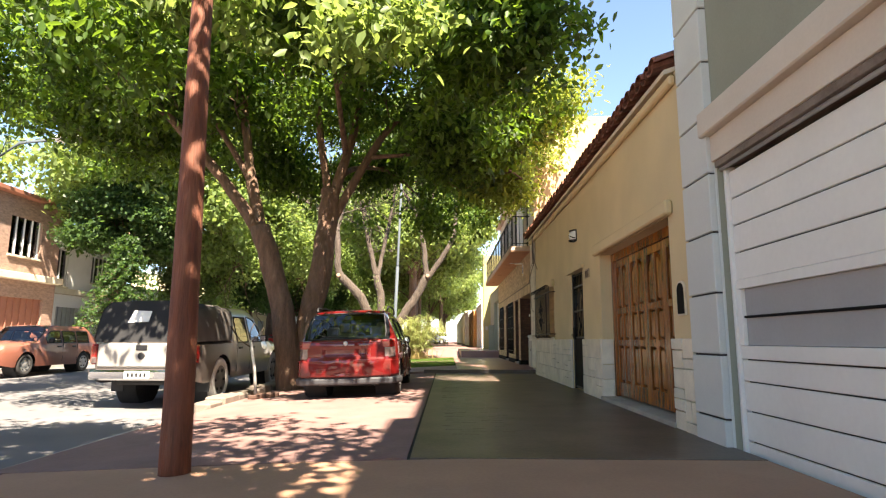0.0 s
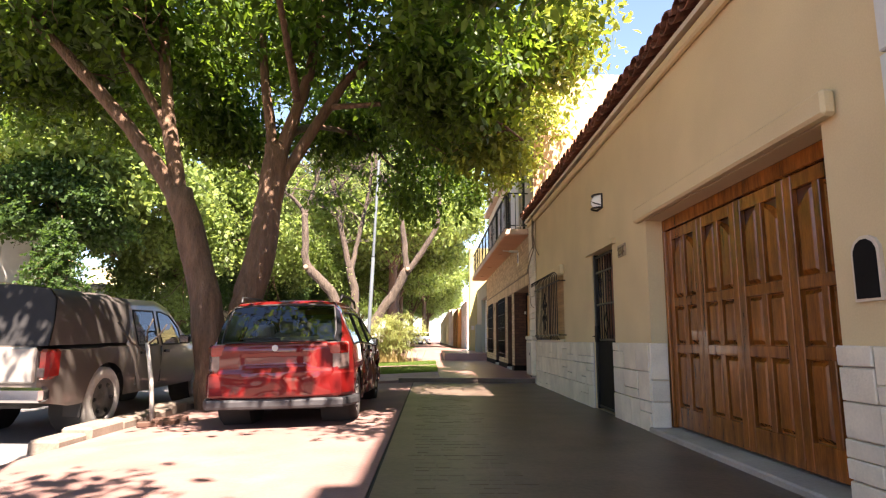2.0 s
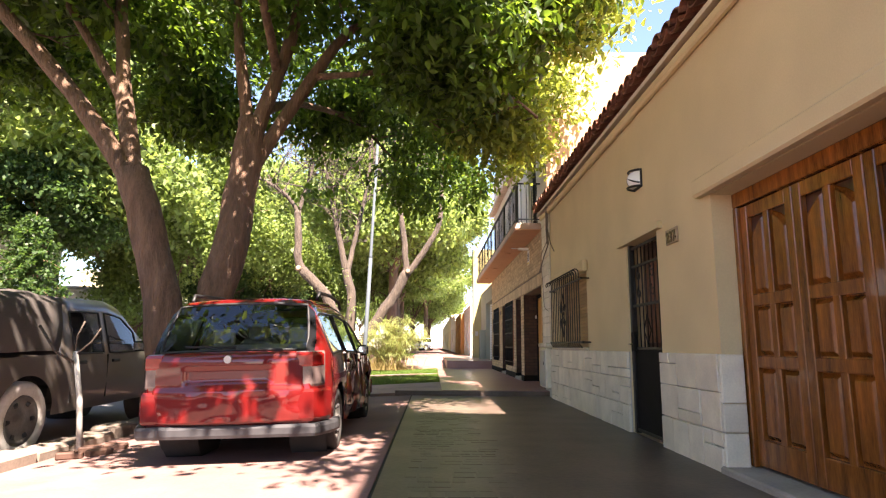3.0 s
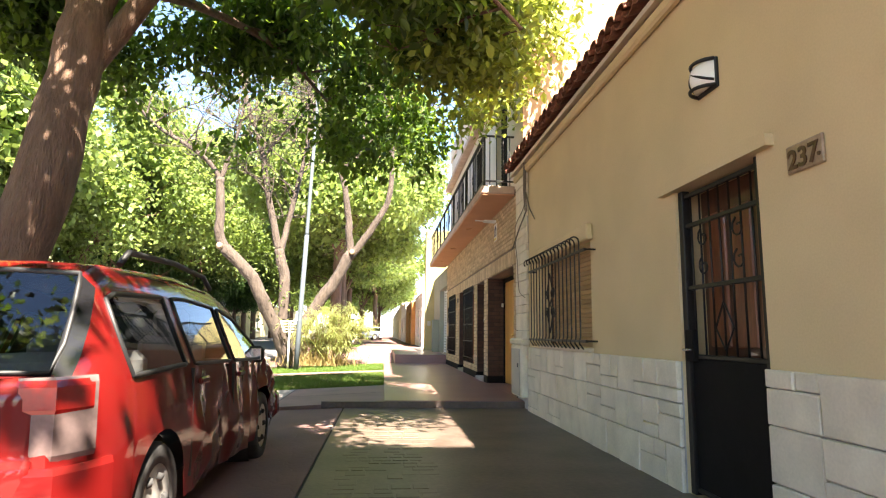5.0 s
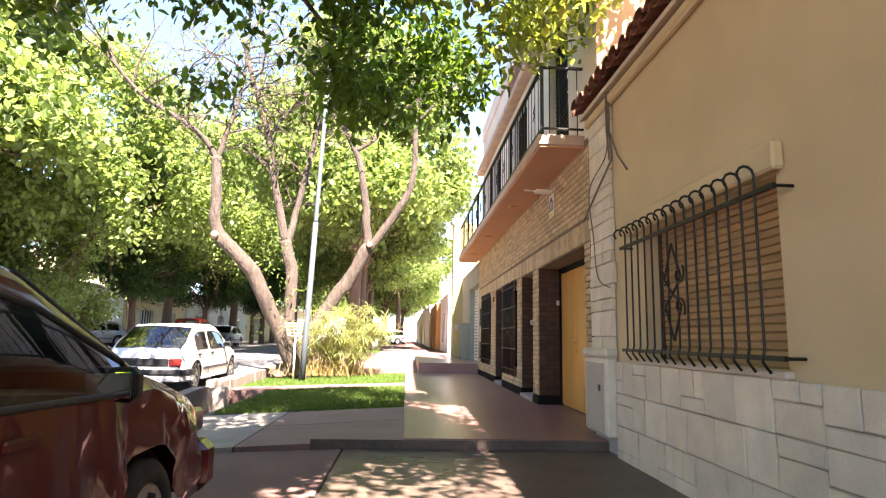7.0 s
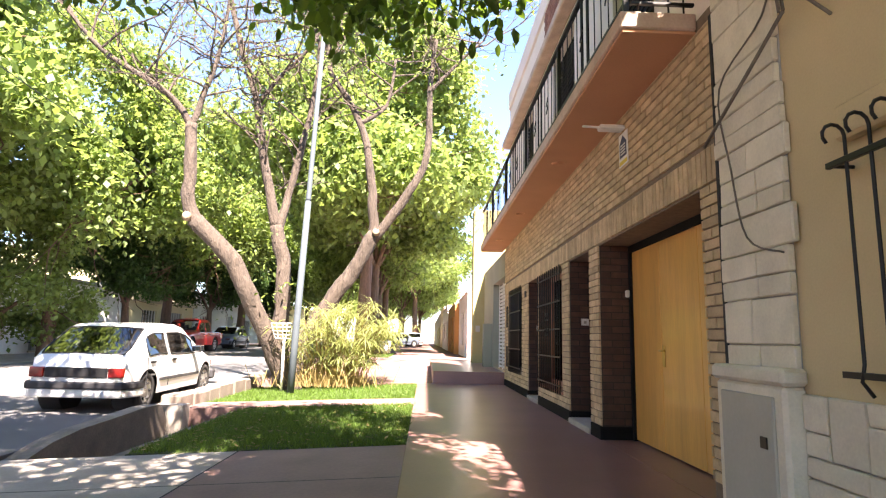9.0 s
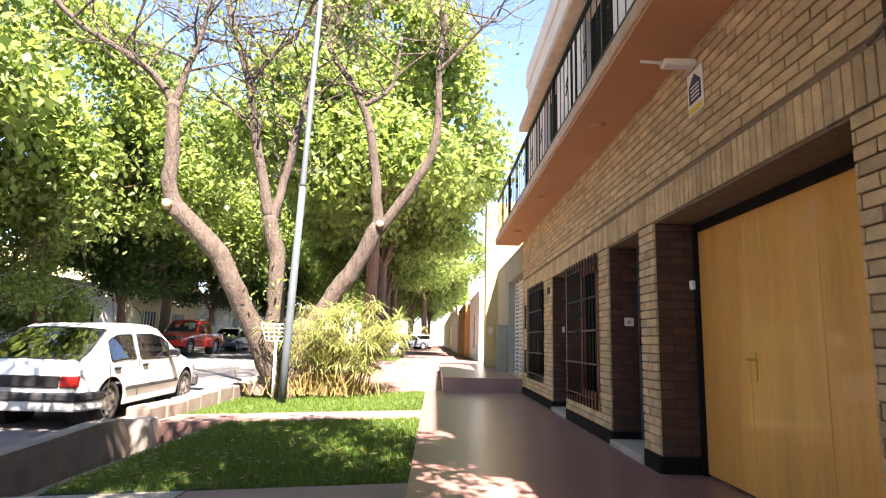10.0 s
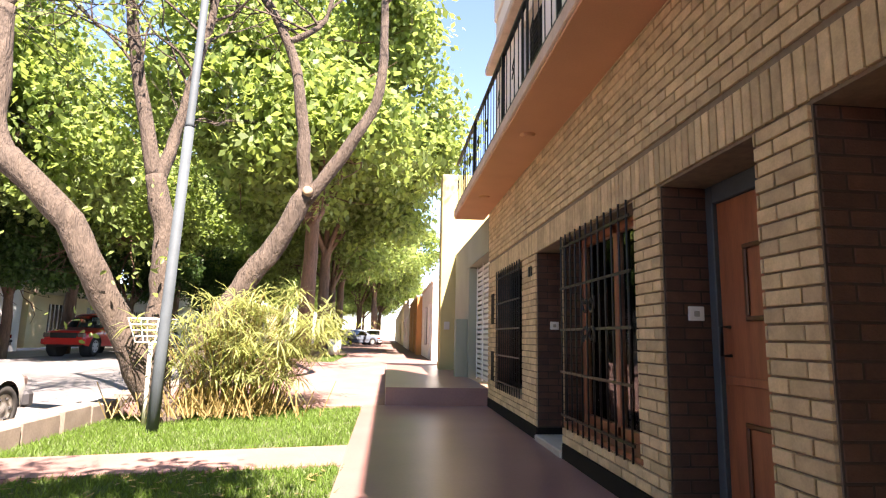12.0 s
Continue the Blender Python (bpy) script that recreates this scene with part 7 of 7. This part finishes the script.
hatch("blue-grey car standing far down the street", pose(-3.6, 68.0, far_pave_z(0, 68) + 0.0, 0, 0, -60), BLUE_CAR)
car("old_estate_car", "faded orange old estate car with a pale front", pose(-11.9, 18.7, road_z(17) + 0.03, 0, 0, 180), ORANGE_CAR, 4.1, 0.80,
    [(0, 0.70), (0.06, 0.86), (0.12, 0.92), (0.5, 1.30), (0.65, 1.36), (2.1, 1.36), (2.3, 1.32), (2.75, 0.92), (2.9, 0.90), (3.9, 0.84), (4.05, 0.7), (4.1, 0.5)],
    [(0, 0.86), (2.8, 0.86), (4.1, 0.7)], (0.8, 3.25), 0.29, 0.24, [(0.6, 1.15), (1.22, 1.8), (1.88, 2.5)], [(0.14, 0.5), (2.3, 2.75)], 0.82)

# ---- poles and small street things ----
pole = thing("utility_pole", "brown painted wooden utility pole flecked by sun", "utility pole")
bm = bmesh.new()
line = [Vector((-1.93 - 0.105 * (z / 4.2), 4.28 + 0.02 * z, z)) for z in np.linspace(-0.35, 8.5, 18)]
tube(bm, line, [0.112 - 0.004 * i for i in range(18)], 14, True, 0.02)
part("shaft", bm, POLE_WOOD, pole)
lp = thing("street_lamp_post", "grey-blue painted steel lamp post in the lawn", "lamp post")
bm = bmesh.new()
tube(bm, [(-2.25, 24.62, -0.1), (-2.22, 24.62, 1.0), (-2.12, 24.62, 4.0)], [0.075, 0.072, 0.066], 12)
tube(bm, [(-2.12, 24.62, 4.0), (-2.12, 24.62, 4.05), (-1.96, 24.62, 9.2)], [0.07, 0.055, 0.045], 12)
part("shaft", bm, GALV, lp)
bk = thing("bin_basket", "white wire litter basket on a post", "litter basket")
rods("post", [[(-2.58, 25.2, -0.05), (-2.58, 25.2, 1.1)]], 0.028, WHITE_PAINT, bk, 8)
for z in (1.08, 1.16, 1.24, 1.32, 1.40):
    f = 0.16 + 0.09 * (z - 1.08) / 0.32
    rods("wire_ring", [[(-2.58 + f * a, 25.2 + f * 0.8 * b, z) for a, b in ((-1, -1), (1, -1), (1, 1), (-1, 1), (-1, -1))]], 0.009, WHITE_PAINT, bk, 5)
for a, b in ((-1, -1), (0, -1), (1, -1), (1, 1), (0, 1), (-1, 1)):
    rods("wire", [[(-2.58 + 0.16 * a, 25.2 + 0.128 * b, 1.08), (-2.58 + 0.25 * a, 25.2 + 0.2 * b, 1.40)]], 0.007, WHITE_PAINT, bk, 5)
st = thing("leaning_stake", "pale bent metal stake with twigs by the kerb", "stake")
bm = bmesh.new()
tube(bm, [(-3.30, 10.25, -0.15), (-3.36, 10.25, 0.4), (-3.45, 10.25, 0.85)], [0.03, 0.028, 0.022], 7)
part("post", bm, mat("pale_galvanised_steel", (0.34, 0.33, 0.31), 0.55, vary=0.2, scale=9), st)
rods("twig", [[(-3.42, 10.25, 0.72), (-3.62, 10.2, 0.85), (-3.8, 10.2, 1.1)]], 0.014, BARK_PALE, st)
rods("twig", [[(-3.44, 10.25, 0.82), (-3.30, 10.25, 0.95), (-3.22, 10.25, 1.08)]], 0.010, BARK_PALE, st)
rods("twig", [[(-3.45, 10.25, 0.85), (-3.48, 10.3, 1.0), (-3.42, 10.3, 1.15)]], 0.010, BARK_PALE, st)
rng = np.random.default_rng(3)
rub = thing("loose_bricks", "few loose broken bricks by the kerb", "bricks")
for k in range(4):
    bm = bmesh.new()
    box(bm, (-0.11, -0.055, 0), (0.11, 0.055, 0.065), 0.012)
    b = part("brick_piece", bm, BRICK_RED, rub)
    b.matrix_basis = pose(-3.22 + 0.14 * (k % 2) + rng.uniform(-0.03, 0.03), 10.0 + 0.16 * k, apron_z(-3.2, 10) - 0.003, 0, 0, rng.uniform(0, 90))
pot = thing("white_plant_pot", "tall white plant pot with a leafy plant far along the pavement", "plant pot")
bm = bmesh.new()
tube(bm, [(-1.5, 41.5, 0.40), (-1.5, 41.5, 1.05)], [0.22, 0.32], 14)
part("pot", bm, WHITE_PAINT, pot)
v, f = leaf_cloud(np.random.default_rng(2), np.array([(-1.5, 41.5, 1.5), (-1.6, 41.4, 1.8), (-1.4, 41.6, 1.3)]), 90, 0.28, 0.2)
add_crown(pot, "leaves", v, f, LEAF_Y)
wires = thing("overhead_wires", "thin dark overhead wires across the street", "wires")
for k, (x, z) in enumerate(((-6.5, 7.4), (-7.4, 7.9), (-9.0, 7.0))):
    rods("wire", [[(x, y, z - 0.5 * math.sin(math.pi * ((y + 20) % 40) / 40)) for y in range(-20, 101, 5)]], 0.011, BLACK_PL, wires, 4)
rods("wire", [[(-2.1, 4.4, 8.3), (-9, 12, 7.2), (-17.4, 21, 6.5)]], 0.011, BLACK_PL, wires, 4)
arm = thing("street_lamp", "street lamp head on a long arm across the street", "street lamp")
rods("arm", [[(-14.4, 17.5, road_z(17) + 0.1), (-14.4, 17.5, 6.4), (-13.6, 17.5, 7.0), (-12.2, 17.5, 7.15)]], 0.05, GALV, arm, 8)
bm = bmesh.new()
box(bm, (-12.5, 17.3, 7.05), (-11.6, 17.7, 7.22), 0.06)
part("lamp_head", bm, WHITE_PAINT, arm)

# ---- stone plinth and pillar of the beige house, piece by piece ----
rnd = random.Random(14)
plinth = thing("stone_plinth", "white split-stone cladding along the foot of the beige wall", "stone cladding", kind="structure")
for a, b in ((5.59, 6.12), (8.95, 10.13), (11.08, 16.15)):
    block("mortar_bed", (W - 0.010, a, -0.05), (W - 0.001, b, 0.895), MORTAR_W, plinth, 0)


def stone(y0, y1, z0, z1, root, out=0.0):
    bm = bmesh.new()
    g = 0.0035
    box(bm, (W - 0.034 - out - rnd.uniform(0, 0.012), y0 + g, z0 + g), (W - 0.008, y1 - g, z1 - g), 0.007)
    for v_ in bm.verts:
        if v_.co.x < W - 0.02:
            v_.co.x += rnd.uniform(-0.003, 0.003)
            v_.co.y += rnd.uniform(-0.003, 0.003)
            v_.co.z += rnd.uniform(-0.003, 0.003)
    part("stone", bm, STONE, root)


for a, b in ((5.59, 6.12), (8.95, 10.13), (11.08, 15.42)):
    for band in range(3):
        z0, z1 = 0.30 * band + (0.0 if band else -0.04), 0.30 * (band + 1)
        y = a
        while y < b - 0.02:
            w = min(rnd.uniform(0.24, 0.46), b - y)
            if b - y - w < 0.14:
                w = b - y
            if rnd.random() < 0.45:
                stone(y, y + w, z0, z1, plinth)
            else:
                zc = z0 + (z1 - z0) * rnd.choice((0.34, 0.4, 0.62, 0.66))
                m = y + w * rnd.choice((0.0, 0.0, 0.42, 0.55))
                stone(y, y + w, z0, zc, plinth)
                if m > y + 0.08:
                    stone(y, m, zc, z1, plinth)
                    stone(m, y + w, zc, z1, plinth)
                else:
                    stone(y, y + w, zc, z1, plinth)
            y += w
for z0, z1, k in ((-0.04, 0.30, 0), (0.30, 0.52, 1), (0.52, 0.90, 2)):
    bm = bmesh.new()
    box(bm, (W - 0.03, 8.915, z0 + 0.004), (W + 0.16, 8.948, z1 - 0.004), 0.008)
    part("stone", bm, STONE, plinth)
pillar = thing("stone_pillar", "white split-stone corner pillar with a ragged edge", "stone pillar", kind="structure")
block("mortar_bed", (W - 0.010, 15.45, 0.90), (W - 0.001, 16.14, EAVE - 0.16), MORTAR_W, pillar, 0)
z = 0.90
while z < EAVE - 0.20:
    h = min(rnd.uniform(0.17, 0.30), EAVE - 0.165 - z)
    y0 = 15.38 + rnd.uniform(-0.05, 0.07)
    cuts = [y0] + ([15.62 + rnd.uniform(-0.05, 0.2)] if rnd.random() < 0.75 else []) + [16.14 - rnd.uniform(0, 0.05)]
    for p, q in zip(cuts, cuts[1:]):
        if h > 0.22 and rnd.random() < 0.35:
            stone(p, q, z, z + h * 0.45, pillar, 0.006)
            stone(p, q, z + h * 0.45, z + h, pillar, 0.006)
        else:
            stone(p, q, z, z + h, pillar, 0.006)
    z += h
setting(block("downpipe_gap", (W - 0.02, 16.15, 0.1), (W + 0.1, 16.18, 3.4), DARK_GAP, None, 0), "dark gap between the two houses", "gap")

# ---- brick front, piece by piece ----
COURSE, LEN, G = 0.0762, 0.238, 0.011
full = bmesh.new()
box(full, (-0.012, G / 2, G / 2), (0.012, LEN - G / 2, COURSE - G / 2), 0.0035)
FULL = mesh_of("brick", full, BRICK)
wallob = bpy.data.objects["wall_brick_house"]
rest = bmesh.new()
rnd = random.Random(31)
count = 0


def spans(y0, y1, z0, z1):
    """Stretches of a course that no opening cuts."""
    out = [(y0, y1)]
    for a, b, c, d in HOLES:
        if z1 > c + 0.005 and z0 < d - 0.005:
            nxt = []
            for p, q in out:
                if b <= p or a >= q:
                    nxt.append((p, q))
                    continue
                if p < a:
                    nxt.append((p, a))
                if q > b:
                    nxt.append((b, q))
            out = nxt
    return out


row = 0
z = 0.245
while z < SOF - 0.02:
    z1 = min(z + COURSE, SOF - 0.002)
    if 2.235 < z + 0.04 < 2.50:
        z = z1
        row += 1
        continue
    for a, b in spans(BY0, BY1, z, z1):
        y = a - (LEN / 2 if row % 2 else 0)
        while y < b - 0.01:
            p, q = max(y, a), min(y + LEN, b)
            if q - p > 0.02:
                if q - p > LEN - 0.005 and z1 - z > COURSE - 0.004 and y < 18.7 and count < 300:
                    o = new("brick", FULL)
                    o.parent = wallob
                    o.matrix_basis = pose(W + 0.004 + rnd.uniform(-0.002, 0.002), p, z, 0, 0, rnd.uniform(-0.4, 0.4))
                    count += 1
                else:
                    e = rnd.uniform(-0.002, 0.002)
                    box(rest, (W - 0.008 + e, p + G / 2, z + G / 2), (W + 0.014, q - G / 2, z1 - G / 2), 0.0035)
            y += LEN
    z = z1
    row += 1
y = BY0
while y < BY1 - 0.03:
    e = rnd.uniform(-0.002, 0.003)
    box(rest, (W - 0.010 + e, y + 0.005, 2.238), (W + 0.014, min(y + 0.0735, BY1) - 0.005, 2.488), 0.0035)
    y += 0.0735
o = part("brick_rest", rest, BRICK_J, wallob)
tagged(o, "tan face bricks in running bond with a soldier course", kind="stuff")
for yy, z0, z1 in ((18.90, 0.25, 2.22), (20.26, 0.25, 2.22), (22.36, 0.47, 2.2), (23.38, 0.25, 2.24), (25.78, 0.54, 2.22)):
    # Dark plate and near-black bricks set the recess sides far darker than the front.
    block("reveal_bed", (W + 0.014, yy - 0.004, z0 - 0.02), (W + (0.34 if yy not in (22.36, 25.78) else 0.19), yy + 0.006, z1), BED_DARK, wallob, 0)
    bm = bmesh.new()
    z, row = z0, 0
    while z < z1 - 0.02:
        zt = min(z + COURSE, z1)
        x = W + 0.016 - (0.12 if row % 2 else 0)
        xe = W + (0.34 if yy not in (22.36, 25.78) else 0.19)
        while x < xe:
            p, q = max(x, W + 0.016), min(x + LEN, xe)
            if q - p > 0.025:
                box(bm, (p + G / 2, yy - 0.008, z + G / 2), (q - G / 2, yy + 0.01, zt - G / 2), 0.0035)
            x += LEN
        z, row = zt, row + 1
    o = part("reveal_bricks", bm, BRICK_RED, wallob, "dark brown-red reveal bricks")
    tagged(o, kind="stuff")
    if yy in (18.90, 20.26, 23.38):
        setting(block("plinth_black", (W + 0.0, yy - 0.014, 0.09), (W + 0.34, yy - 0.0, 0.24), IRON_MATT, None, 0.003), "black painted plinth in the recess", "plinth")
